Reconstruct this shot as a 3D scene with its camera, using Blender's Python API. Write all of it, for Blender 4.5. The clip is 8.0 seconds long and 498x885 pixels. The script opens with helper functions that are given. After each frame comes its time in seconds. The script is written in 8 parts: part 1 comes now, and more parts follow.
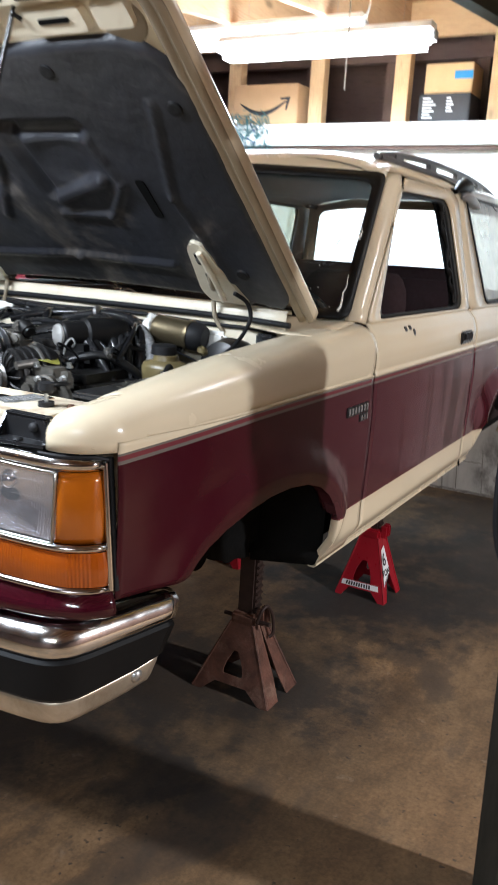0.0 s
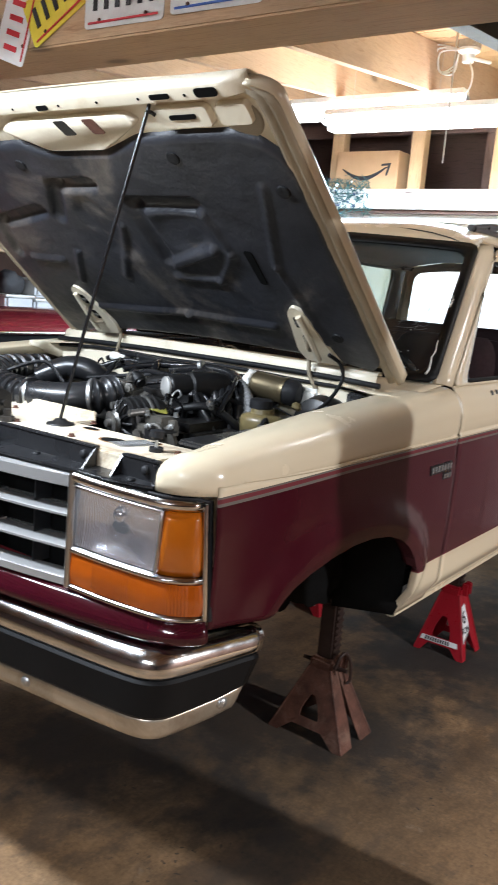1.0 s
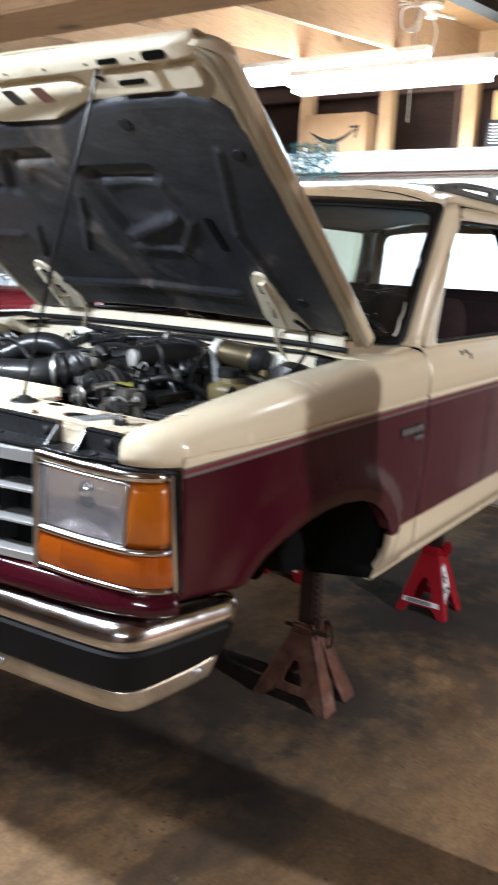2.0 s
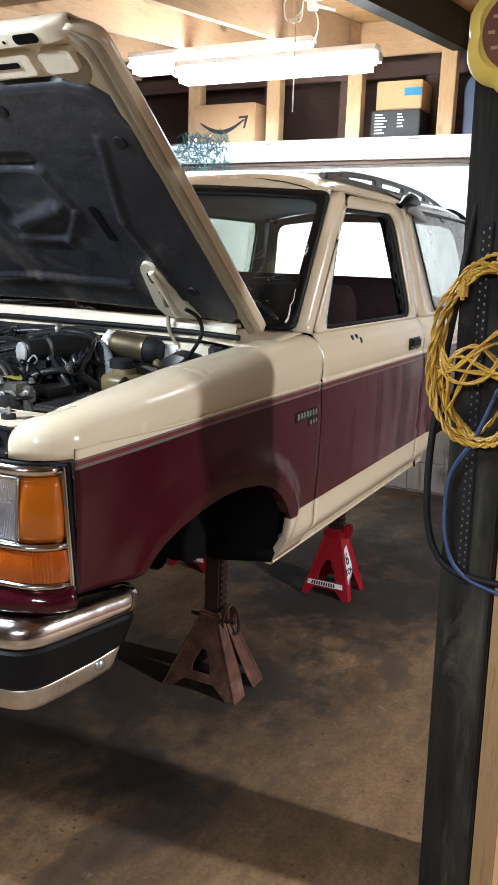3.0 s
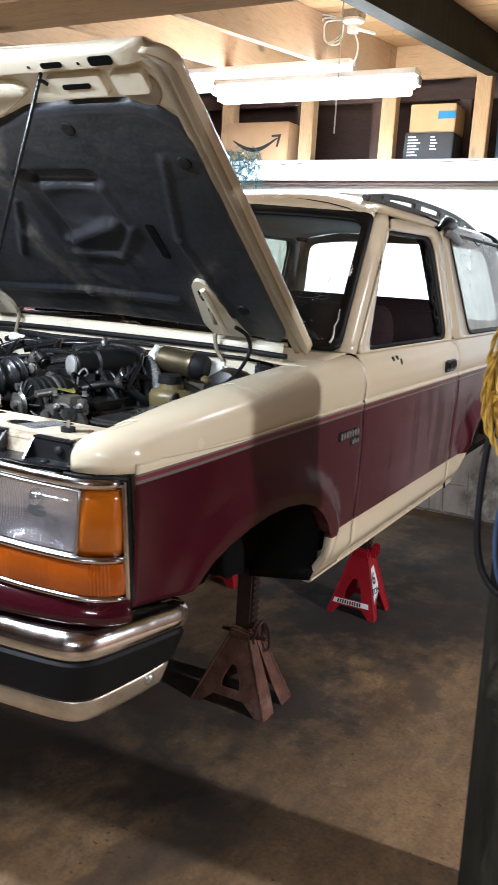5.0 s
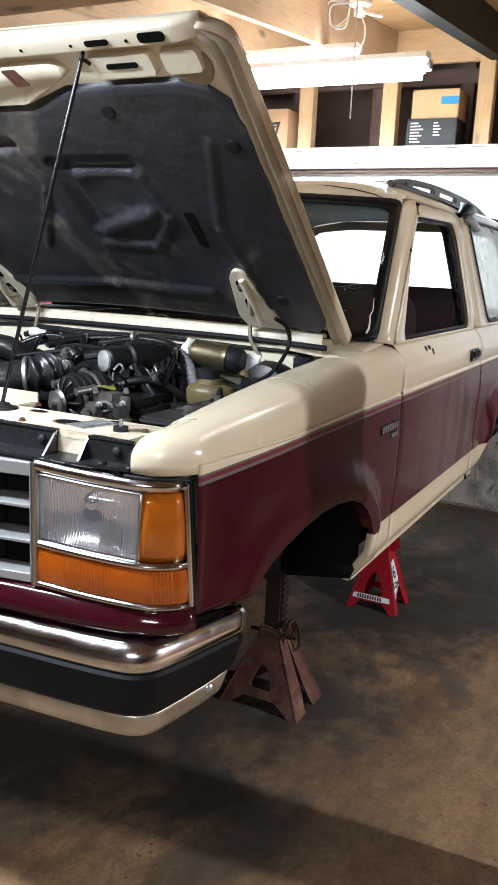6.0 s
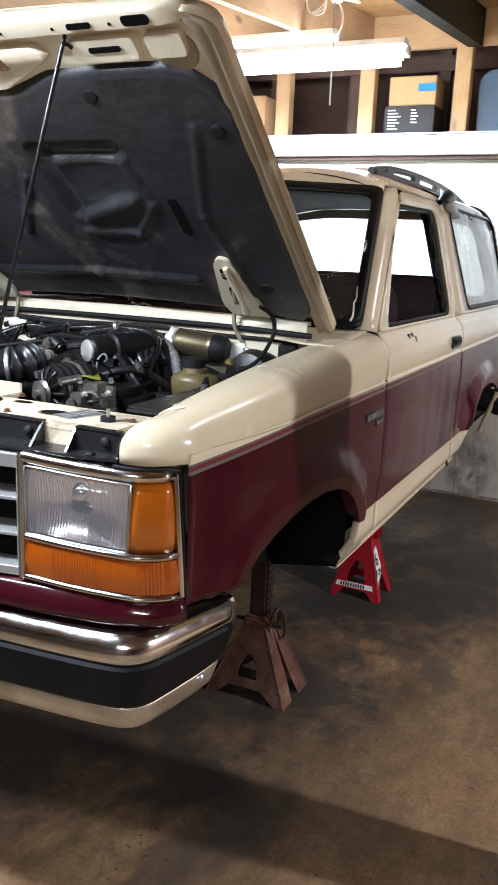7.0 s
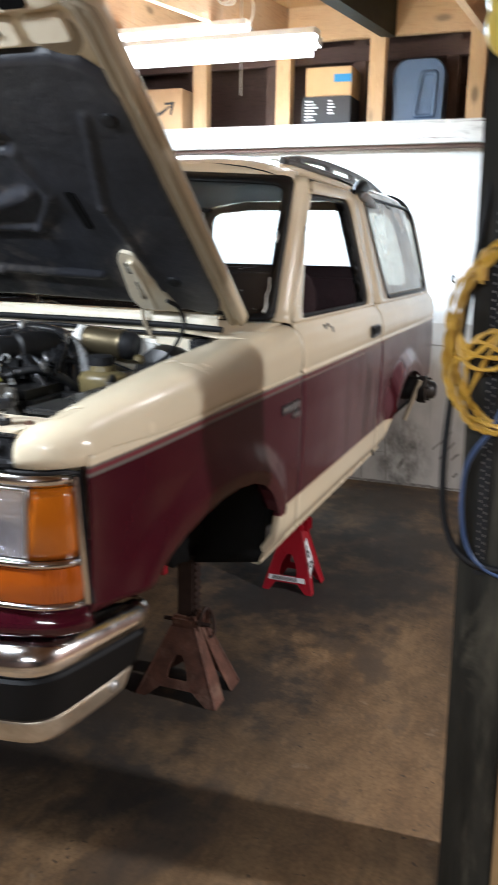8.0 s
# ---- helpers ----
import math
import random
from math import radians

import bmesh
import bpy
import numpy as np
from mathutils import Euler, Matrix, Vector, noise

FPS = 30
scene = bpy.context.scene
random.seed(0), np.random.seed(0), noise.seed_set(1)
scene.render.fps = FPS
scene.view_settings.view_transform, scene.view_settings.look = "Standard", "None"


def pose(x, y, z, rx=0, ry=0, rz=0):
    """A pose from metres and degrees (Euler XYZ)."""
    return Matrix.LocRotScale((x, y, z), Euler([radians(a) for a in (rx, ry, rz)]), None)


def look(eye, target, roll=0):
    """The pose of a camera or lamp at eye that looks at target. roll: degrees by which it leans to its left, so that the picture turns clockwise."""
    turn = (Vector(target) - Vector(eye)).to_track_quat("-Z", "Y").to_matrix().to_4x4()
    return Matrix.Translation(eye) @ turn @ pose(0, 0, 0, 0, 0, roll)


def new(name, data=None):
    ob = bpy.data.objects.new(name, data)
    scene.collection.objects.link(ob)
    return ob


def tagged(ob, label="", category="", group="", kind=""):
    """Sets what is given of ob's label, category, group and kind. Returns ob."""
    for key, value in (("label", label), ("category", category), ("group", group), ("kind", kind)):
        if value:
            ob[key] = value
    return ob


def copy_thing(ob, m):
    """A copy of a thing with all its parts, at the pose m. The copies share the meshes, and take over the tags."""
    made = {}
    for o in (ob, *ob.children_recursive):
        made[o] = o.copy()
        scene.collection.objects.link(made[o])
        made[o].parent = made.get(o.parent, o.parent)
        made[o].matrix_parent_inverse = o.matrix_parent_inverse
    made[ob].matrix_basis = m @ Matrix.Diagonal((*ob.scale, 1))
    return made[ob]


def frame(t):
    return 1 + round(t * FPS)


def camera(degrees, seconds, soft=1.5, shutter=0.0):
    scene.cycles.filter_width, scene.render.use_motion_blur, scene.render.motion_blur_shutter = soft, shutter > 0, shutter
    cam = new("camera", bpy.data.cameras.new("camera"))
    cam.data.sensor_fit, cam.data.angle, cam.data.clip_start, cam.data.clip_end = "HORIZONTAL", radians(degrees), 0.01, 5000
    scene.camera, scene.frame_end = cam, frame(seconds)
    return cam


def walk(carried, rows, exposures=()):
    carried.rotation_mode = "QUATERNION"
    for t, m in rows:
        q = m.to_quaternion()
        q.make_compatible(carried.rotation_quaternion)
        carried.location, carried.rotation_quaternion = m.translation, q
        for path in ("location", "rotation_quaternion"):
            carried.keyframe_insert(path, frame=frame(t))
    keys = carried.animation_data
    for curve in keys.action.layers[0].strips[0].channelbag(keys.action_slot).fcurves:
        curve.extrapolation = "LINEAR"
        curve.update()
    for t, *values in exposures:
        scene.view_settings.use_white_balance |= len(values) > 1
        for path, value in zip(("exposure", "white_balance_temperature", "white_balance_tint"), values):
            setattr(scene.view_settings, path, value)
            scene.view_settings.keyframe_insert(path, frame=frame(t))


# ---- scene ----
cam = camera(33.7, 8.0, shutter=0.6)
PATH = [
    (0, (1.716, -1.836, 1.625), (0.781, -0.131, 1.16), 3.4),
    (0.2, (1.766, -1.906, 1.638), (0.802, -0.206, 1.21), 4.4),
    (0.5, (1.795, -1.972, 1.67), (0.768, -0.298, 1.291), 5.5),
    (1, (1.791, -1.979, 1.663), (0.659, -0.371, 1.299), 5.0),
    (1.5, (1.783, -1.96, 1.652), (0.612, -0.387, 1.258), 4.1),
    (2, (1.821, -1.946, 1.658), (0.731, -0.325, 1.228), 2.9),
    (2.2, (1.838, -1.938, 1.652), (0.828, -0.27, 1.206), 2.6),
    (3.3, (1.853, -1.939, 1.647), (0.963, -0.2, 1.217), 2.0),
    (3.5, (1.856, -1.946, 1.65), (0.955, -0.211, 1.229), 2.1),
    (4, (1.858, -1.955, 1.648), (0.936, -0.229, 1.234), 2.4),
    (4.5, (1.856, -1.971, 1.648), (0.926, -0.251, 1.23), 3.5),
    (5, (1.767, -1.998, 1.656), (0.847, -0.268, 1.251), 3.5),
    (6.5, (1.548, -2.003, 1.635), (0.697, -0.246, 1.199), 2.6),
    (7, (1.55, -2.004, 1.636), (0.727, -0.236, 1.192), 2.5),
    (7.5, (1.543, -1.991, 1.641), (0.779, -0.196, 1.203), 1.9),
    (7.8, (1.543, -1.964, 1.627), (0.828, -0.147, 1.193), 2.0),
    (8, (1.601, -1.934, 1.629), (0.91, -0.112, 1.179), 1.1),
]
walk(cam, [(t, look(eye, target, roll)) for t, eye, target, roll in PATH], [(0.0, 0.15, 5950, 10), (2.2, 0.12, 5950, 10), (4.0, 0.11, 5850, 10), (6.5, 0.04, 5950, 10), (8.0, 0.06, 6000, 10)])
# ---- world and lights ----
world = bpy.data.worlds.new("night")
scene.world = world
world.use_nodes = True
world.node_tree.nodes["Background"].inputs[0].default_value = (0.02, 0.022, 0.03, 1)
world.node_tree.nodes["Background"].inputs[1].default_value = 0.3


def area_lamp(name, loc, sx, sy, watts, colour, rx=0, rz=0):
    d = bpy.data.lights.new(name, "AREA")
    d.shape, d.size, d.size_y, d.energy, d.color = "RECTANGLE", sx, sy, watts, colour
    ob = new(name, d)
    ob.matrix_world = pose(*loc, rx, 0, rz)
    return ob


COOL = (0.89, 0.955, 1.0)
WARM = (0.99, 0.95, 0.91)
area_lamp("tube_light_rear", (-0.77, 2.58, 2.722), 1.16, 0.12, 130, (0.76, 0.90, 1.0))
area_lamp("tube_light_rear", (-0.33, 2.42, 2.612), 1.16, 0.12, 130, (0.76, 0.90, 1.0))
area_lamp("tube_light_front", (-0.30, -1.45, 2.387), 1.16, 0.12, 98, COOL)
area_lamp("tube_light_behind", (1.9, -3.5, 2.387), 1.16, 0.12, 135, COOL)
area_lamp("ceiling_bulb", (1.52, 1.18, 2.80), 0.14, 0.14, 9, WARM)
area_lamp("work_light_side", (4.6, 0.32, 2.49), 0.12, 0.16, 320, WARM, 0, 0)


# ---- materials ----
def nodes_of(name):
    m = bpy.data.materials.new(name)
    m.use_nodes = True
    nt = m.node_tree
    return m, nt, nt.nodes["Principled BSDF"]


def mapped(nt, scale=(1, 1, 1)):
    tc = nt.nodes.new("ShaderNodeTexCoord")
    mp = nt.nodes.new("ShaderNodeMapping")
    mp.inputs["Scale"].default_value = scale
    nt.links.new(tc.outputs["Object"], mp.inputs["Vector"])
    return mp.outputs["Vector"]


def noise_tex(nt, vec, scale, detail=4, rough=0.6, dist=0.0):
    n = nt.nodes.new("ShaderNodeTexNoise")
    n.inputs["Scale"].default_value = scale
    n.inputs["Detail"].default_value = detail
    n.inputs["Roughness"].default_value = rough
    n.inputs["Distortion"].default_value = dist
    nt.links.new(vec, n.inputs["Vector"])
    return n.outputs["Fac"]


def ramp(nt, fac, stops, constant=False):
    r = nt.nodes.new("ShaderNodeValToRGB")
    r.color_ramp.interpolation = "CONSTANT" if constant else "LINEAR"
    els = r.color_ramp.elements
    while len(els) < len(stops):
        els.new(0.5)
    for e, (p, c) in zip(els, stops):
        e.position = p
        e.color = (*c, 1) if len(c) == 3 else c
    nt.links.new(fac, r.inputs["Fac"])
    return r.outputs["Color"]


def mix(nt, fac, a, b, kind="MIX"):
    m = nt.nodes.new("ShaderNodeMix")
    m.data_type, m.blend_type = "RGBA", kind
    for sock, v in ((m.inputs["Factor"], fac), (m.inputs["A"], a), (m.inputs["B"], b)):
        if isinstance(v, (int, float)):
            sock.default_value = v
        elif isinstance(v, tuple):
            sock.default_value = (*v, 1) if len(v) == 3 else v
        else:
            nt.links.new(v, sock)
    return m.outputs["Result"]


def bump(nt, b, height, strength=0.3, dist=0.005):
    n = nt.nodes.new("ShaderNodeBump")
    n.inputs["Strength"].default_value = strength
    n.inputs["Distance"].default_value = dist
    nt.links.new(height, n.inputs["Height"])
    nt.links.new(n.outputs["Normal"], b.inputs["Normal"])


G3 = lambda v: (v, v, v)


def surface(name, colour, rough=0.5, metal=0.0, vary=0.12, scale=6.0, fine=60.0, bumpy=0.15, coat=0.0, spec=0.5, stain=None, stain_amount=0.0, stretch=(1, 1, 1), depth=0.003, rvar=0.05):
    """A plain painted, plastic or metal surface with two scales of variation."""
    m, nt, b = nodes_of(name)
    v = mapped(nt, stretch)
    n1, n2 = noise_tex(nt, v, scale, 5), noise_tex(nt, v, fine, 3)
    lo = tuple(max(0.0, c * (1 - vary)) for c in colour)
    hi = tuple(min(1.0, c * (1 + vary)) for c in colour)
    col = ramp(nt, n1, [(0.3, lo), (0.7, hi)])
    if stain:
        k = ramp(nt, noise_tex(nt, v, scale * 0.7, 8, 0.7, 0.6), [(0.52, G3(0)), (0.72, G3(stain_amount))])
        col = mix(nt, k, col, stain)
    nt.links.new(col, b.inputs["Base Color"])
    rr = ramp(nt, n2, [(0.3, G3(max(0.02, rough - rvar))), (0.7, G3(min(1, rough + rvar)))])
    nt.links.new(rr, b.inputs["Roughness"])
    b.inputs["Metallic"].default_value = metal
    b.inputs["Coat Weight"].default_value = coat
    b.inputs["Coat Roughness"].default_value = 0.08
    b.inputs["Specular IOR Level"].default_value = spec
    if bumpy:
        bump(nt, b, n2, bumpy, depth)
    return m


CREAM = (0.61, 0.522, 0.372)
MAROON = (0.037, 0.0032, 0.0072)


def paint(name, colour, rough=0.16, spec=0.5):
    """Old glossy car paint: even colour, faint dirt, gloss that wanders slowly."""
    m, nt, b = nodes_of(name)
    v = mapped(nt)
    slow = noise_tex(nt, v, 2.2, 3, 0.5)
    col = ramp(nt, slow, [(0.3, tuple(c * 0.95 for c in colour)), (0.7, tuple(c * 1.03 for c in colour))])
    chip = ramp(nt, noise_tex(nt, v, 34, 4, 0.6), [(0.735, G3(0)), (0.76, G3(0.5))])
    col = mix(nt, chip, col, (0.16, 0.11, 0.07))
    nt.links.new(col, b.inputs["Base Color"])
    nt.links.new(ramp(nt, noise_tex(nt, v, 4.0, 5, 0.6), [(0.3, G3(rough)), (0.75, G3(rough + 0.14))]), b.inputs["Roughness"])
    b.inputs["Specular IOR Level"].default_value = spec
    return m


def two_tone():
    """Cream over maroon over a cream sill, parted by a thin red and grey pinstripe."""
    m, nt, b = nodes_of("two_tone_paint")
    tc = nt.nodes.new("ShaderNodeTexCoord")
    sep = nt.nodes.new("ShaderNodeSeparateXYZ")
    nt.links.new(tc.outputs["Object"], sep.inputs[0])
    r = nt.nodes.new("ShaderNodeMapRange")
    r.inputs["From Min"].default_value, r.inputs["From Max"].default_value = 0.8, 1.4
    fall = nt.nodes.new("ShaderNodeMapRange")
    fall.inputs["From Min"].default_value, fall.inputs["From Max"].default_value = -0.20, -0.66
    nt.links.new(sep.outputs["Y"], fall.inputs["Value"])
    bent = nt.nodes.new("ShaderNodeMath")
    bent.operation = "POWER"
    bent.inputs[1].default_value = 1.5
    nt.links.new(fall.outputs[0], bent.inputs[0])
    lift = nt.nodes.new("ShaderNodeMath")
    lift.operation = "MULTIPLY_ADD"
    lift.inputs[1].default_value = 0.024
    nt.links.new(bent.outputs[0], lift.inputs[0])
    nt.links.new(sep.outputs["Z"], lift.inputs[2])
    nt.links.new(lift.outputs[0], r.inputs["Value"])
    z = lambda h: (h - 0.8) / 0.6
    grey, red = (0.13, 0.115, 0.10), (0.135, 0.030, 0.036)
    band = ramp(nt, r.outputs[0], [(0.0, CREAM), (z(0.872), red), (z(0.8755), MAROON), (z(1.240), grey), (z(1.246), red), (z(1.255), grey), (z(1.261), CREAM)], True)
    v = mapped(nt)
    dust = ramp(nt, noise_tex(nt, v, 2.3, 7, 0.65, 0.4), [(0.42, G3(0)), (0.75, G3(0.03))])
    col = mix(nt, dust, band, (0.20, 0.16, 0.14))
    # dull lacquer's reflection haze painted paler from the fender back, with darker runs down the door
    pale_haze = nt.nodes.new("ShaderNodeMapRange")
    pale_haze.inputs["From Min"].default_value, pale_haze.inputs["From Max"].default_value = -0.25, 0.75
    pale_haze.inputs["To Max"].default_value = 0.155
    nt.links.new(sep.outputs["Y"], pale_haze.inputs["Value"])
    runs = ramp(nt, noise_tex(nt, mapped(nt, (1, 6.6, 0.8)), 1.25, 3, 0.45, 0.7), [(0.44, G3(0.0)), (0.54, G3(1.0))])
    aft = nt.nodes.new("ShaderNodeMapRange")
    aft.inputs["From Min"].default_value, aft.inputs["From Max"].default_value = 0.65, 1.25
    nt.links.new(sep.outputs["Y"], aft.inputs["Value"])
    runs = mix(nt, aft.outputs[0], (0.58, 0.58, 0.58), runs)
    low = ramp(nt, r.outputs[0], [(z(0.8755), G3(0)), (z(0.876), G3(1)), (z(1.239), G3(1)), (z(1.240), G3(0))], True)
    k1 = mix(nt, 1.0, pale_haze.outputs[0], runs, "MULTIPLY")
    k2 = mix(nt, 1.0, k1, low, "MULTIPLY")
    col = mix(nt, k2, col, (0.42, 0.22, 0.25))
    nt.links.new(col, b.inputs["Base Color"])
    rough = ramp(nt, noise_tex(nt, v, 3.1, 5, 0.6), [(0.3, G3(0.14)), (0.75, G3(0.26))])
    nt.links.new(rough, b.inputs["Roughness"])
    b.inputs["Specular IOR Level"].default_value = 0.3
    bump(nt, b, noise_tex(nt, v, 6.0, 2), 0.03, 0.01)
    return m


def wood(name, light, dark, axis=0, rough=0.7, ring=9.0, knots=True):
    """Sawn timber with grain along an axis, and knots."""
    m, nt, b = nodes_of(name)
    st = [7.0, 7.0, 7.0]
    st[axis] = 0.55
    v = mapped(nt, tuple(st))
    grain = noise_tex(nt, v, ring, 6, 0.65, 1.2)
    col = ramp(nt, grain, [(0.3, dark), (0.48, light), (0.62, tuple(c * 0.85 for c in light)), (0.8, dark)])
    if knots:
        st2 = [5.0, 5.0, 5.0]
        st2[axis] = 2.2
        vo = nt.nodes.new("ShaderNodeTexVoronoi")
        vo.inputs["Scale"].default_value = 1.0
        nt.links.new(mapped(nt, tuple(st2)), vo.inputs["Vector"])
        k = ramp(nt, vo.outputs["Distance"], [(0.0, G3(0.92)), (0.08, G3(0.75)), (0.12, G3(0.25)), (0.17, G3(0.0))])
        col = mix(nt, k, col, tuple(c * 0.30 for c in light))
    wide = ramp(nt, noise_tex(nt, mapped(nt), 1.7, 3), [(0.3, G3(0.82)), (0.7, G3(1.0))])
    col = mix(nt, 1.0, col, wide, "MULTIPLY")
    nt.links.new(col, b.inputs["Base Color"])
    b.inputs["Roughness"].default_value = rough
    bump(nt, b, grain, 0.25, 0.003)
    return m


def concrete():
    m, nt, b = nodes_of("stained_concrete")
    v = mapped(nt)
    long_ = mapped(nt, (1.0, 0.55, 1.0))
    big = noise_tex(nt, long_, 1.1, 6, 0.55)
    mid = noise_tex(nt, long_, 3.0, 10, 0.60)
    fine = noise_tex(nt, v, 70, 5, 0.7)
    col = ramp(nt, mid, [(0.30, (0.095, 0.059, 0.030)), (0.44, (0.134, 0.084, 0.043)), (0.56, (0.180, 0.114, 0.058)), (0.72, (0.250, 0.162, 0.086))])
    hue = ramp(nt, noise_tex(nt, long_, 1.3, 6, 0.6), [(0.40, (0.98, 0.98, 0.97)), (0.62, (1.05, 0.98, 0.89))])
    col = mix(nt, 1.0, col, hue, "MULTIPLY")
    grain = ramp(nt, fine, [(0.35, G3(0.78)), (0.65, G3(1.18))])
    col = mix(nt, 1.0, col, grain, "MULTIPLY")
    mott = ramp(nt, noise_tex(nt, long_, 17, 8, 0.66), [(0.33, G3(0.74)), (0.50, G3(1.0)), (0.68, G3(1.22))])
    col = mix(nt, 1.0, col, mott, "MULTIPLY")
    oil = ramp(nt, noise_tex(nt, long_, 2.3, 10, 0.62), [(0.55, G3(0)), (0.60, G3(0.55)), (0.70, G3(0.8))])
    col = mix(nt, oil, col, (0.046, 0.034, 0.025))
    damp = ramp(nt, noise_tex(nt, long_, 6.0, 8, 0.62), [(0.56, G3(0)), (0.65, G3(0.5))])
    col = mix(nt, damp, col, (0.050, 0.037, 0.027))
    pale = ramp(nt, noise_tex(nt, v, 9.0, 8, 0.66), [(0.64, G3(0)), (0.74, G3(0.45))])
    col = mix(nt, pale, col, (0.33, 0.26, 0.19))
    tone = ramp(nt, big, [(0.34, G3(0.66)), (0.48, G3(0.93)), (0.64, G3(1.20))])
    col = mix(nt, 1.0, col, tone, "MULTIPLY")
    # spilled oil beside the red stand and under the nose, plus painted underbody shade
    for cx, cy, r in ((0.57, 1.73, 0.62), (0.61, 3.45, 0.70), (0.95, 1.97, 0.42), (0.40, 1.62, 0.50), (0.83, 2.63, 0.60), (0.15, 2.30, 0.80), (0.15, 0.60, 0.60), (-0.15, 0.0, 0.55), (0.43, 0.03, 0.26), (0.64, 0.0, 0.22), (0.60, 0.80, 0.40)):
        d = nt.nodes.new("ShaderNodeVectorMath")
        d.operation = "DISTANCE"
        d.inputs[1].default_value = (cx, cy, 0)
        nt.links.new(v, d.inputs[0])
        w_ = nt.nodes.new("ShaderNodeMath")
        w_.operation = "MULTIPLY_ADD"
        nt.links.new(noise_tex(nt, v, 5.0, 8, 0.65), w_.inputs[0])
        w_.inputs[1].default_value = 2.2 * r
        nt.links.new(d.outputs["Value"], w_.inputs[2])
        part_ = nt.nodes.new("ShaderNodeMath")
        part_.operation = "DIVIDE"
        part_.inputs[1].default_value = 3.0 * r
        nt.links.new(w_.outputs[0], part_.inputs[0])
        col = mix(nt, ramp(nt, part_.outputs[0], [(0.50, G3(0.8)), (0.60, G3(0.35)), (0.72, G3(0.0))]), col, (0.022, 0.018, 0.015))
    drops = nt.nodes.new("ShaderNodeTexVoronoi")
    drops.inputs["Scale"].default_value = 24.0
    jog = nt.nodes.new("ShaderNodeVectorMath")
    jog.operation = "MULTIPLY_ADD"
    jog.inputs[1].default_value = (0.03, 0.03, 0.03)
    wob = nt.nodes.new("ShaderNodeTexNoise")
    wob.inputs["Scale"].default_value = 45.0
    nt.links.new(v, wob.inputs["Vector"])
    nt.links.new(wob.outputs["Color"], jog.inputs[0])
    nt.links.new(v, jog.inputs[2])
    nt.links.new(jog.outputs[0], drops.inputs["Vector"])
    dot = ramp(nt, drops.outputs["Distance"], [(0.10, G3(0.8)), (0.17, G3(0.0))])
    few = ramp(nt, noise_tex(nt, v, 2.7, 3, 0.5), [(0.50, G3(0)), (0.56, G3(1))])
    col = mix(nt, mix(nt, 1.0, dot, few, "MULTIPLY"), col, (0.035, 0.026, 0.020))
    speck = ramp(nt, noise_tex(nt, v, 34, 4, 0.6), [(0.66, G3(0)), (0.71, G3(0.7))])
    col = mix(nt, speck, col, (0.04, 0.03, 0.024))
    nt.links.new(col, b.inputs["Base Color"])
    nt.links.new(ramp(nt, mid, [(0.3, G3(0.62)), (0.7, G3(0.85))]), b.inputs["Roughness"])
    bump(nt, b, fine, 0.25, 0.004)
    return m


def thin_glass(name, tint, haze=0.06, haze_colour=(0.5, 0.5, 0.48)):
    """A single pane: clear with a mirror-like sheen and a film of dust."""
    m, nt, b = nodes_of(name)
    nt.nodes.remove(b)
    out = nt.nodes["Material Output"]
    tr = nt.nodes.new("ShaderNodeBsdfTransparent")
    tr.inputs[0].default_value = (*tint, 1)
    gl = nt.nodes.new("ShaderNodeBsdfGlossy")
    gl.inputs["Roughness"].default_value = 0.03
    lw = nt.nodes.new("ShaderNodeLayerWeight")
    lw.inputs[0].default_value = 0.5
    steep = nt.nodes.new("ShaderNodeMath")
    steep.operation = "POWER"
    steep.inputs[1].default_value = 5.0
    nt.links.new(lw.outputs["Facing"], steep.inputs[0])
    sheen = nt.nodes.new("ShaderNodeMath")
    sheen.operation = "MULTIPLY_ADD"
    sheen.inputs[1].default_value, sheen.inputs[2].default_value = 0.96, 0.04
    nt.links.new(steep.outputs[0], sheen.inputs[0])
    a = nt.nodes.new("ShaderNodeMixShader")
    nt.links.new(sheen.outputs[0], a.inputs[0])
    nt.links.new(tr.outputs[0], a.inputs[1])
    nt.links.new(gl.outputs[0], a.inputs[2])
    df = nt.nodes.new("ShaderNodeBsdfDiffuse")
    df.inputs[0].default_value = (*haze_colour, 1)
    k = ramp(nt, noise_tex(nt, mapped(nt), 3.0, 6, 0.55, 0.3), [(0.30, G3(haze * 0.6)), (0.70, G3(haze * 1.5))])
    c = nt.nodes.new("ShaderNodeMixShader")
    nt.links.new(k, c.inputs[0])
    nt.links.new(a.outputs[0], c.inputs[1])
    nt.links.new(df.outputs[0], c.inputs[2])
    nt.links.new(c.outputs[0], out.inputs[0])
    return m


def glow(name, colour, strength):
    m, nt, b = nodes_of(name)
    b.inputs["Base Color"].default_value = (0.9, 0.9, 0.9, 1)
    b.inputs["Emission Color"].default_value = (*colour, 1)
    b.inputs["Emission Strength"].default_value = strength
    return m


PAINT = two_tone()
CREAM_M = paint("cream_paint", CREAM, 0.17)
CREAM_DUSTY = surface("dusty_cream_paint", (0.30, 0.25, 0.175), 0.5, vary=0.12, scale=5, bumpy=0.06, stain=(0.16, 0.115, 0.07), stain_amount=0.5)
CREAM_WORN = surface("worn_cream_paint", (0.74, 0.67, 0.52), 0.38, vary=0.05, scale=5, bumpy=0.04, stain=(0.36, 0.22, 0.09), stain_amount=0.45)
CREAM_RUSTY = surface("rust_stained_cream_paint", (0.62, 0.545, 0.41), 0.42, vary=0.12, scale=11, bumpy=0.06, stain=(0.20, 0.085, 0.02), stain_amount=0.95)
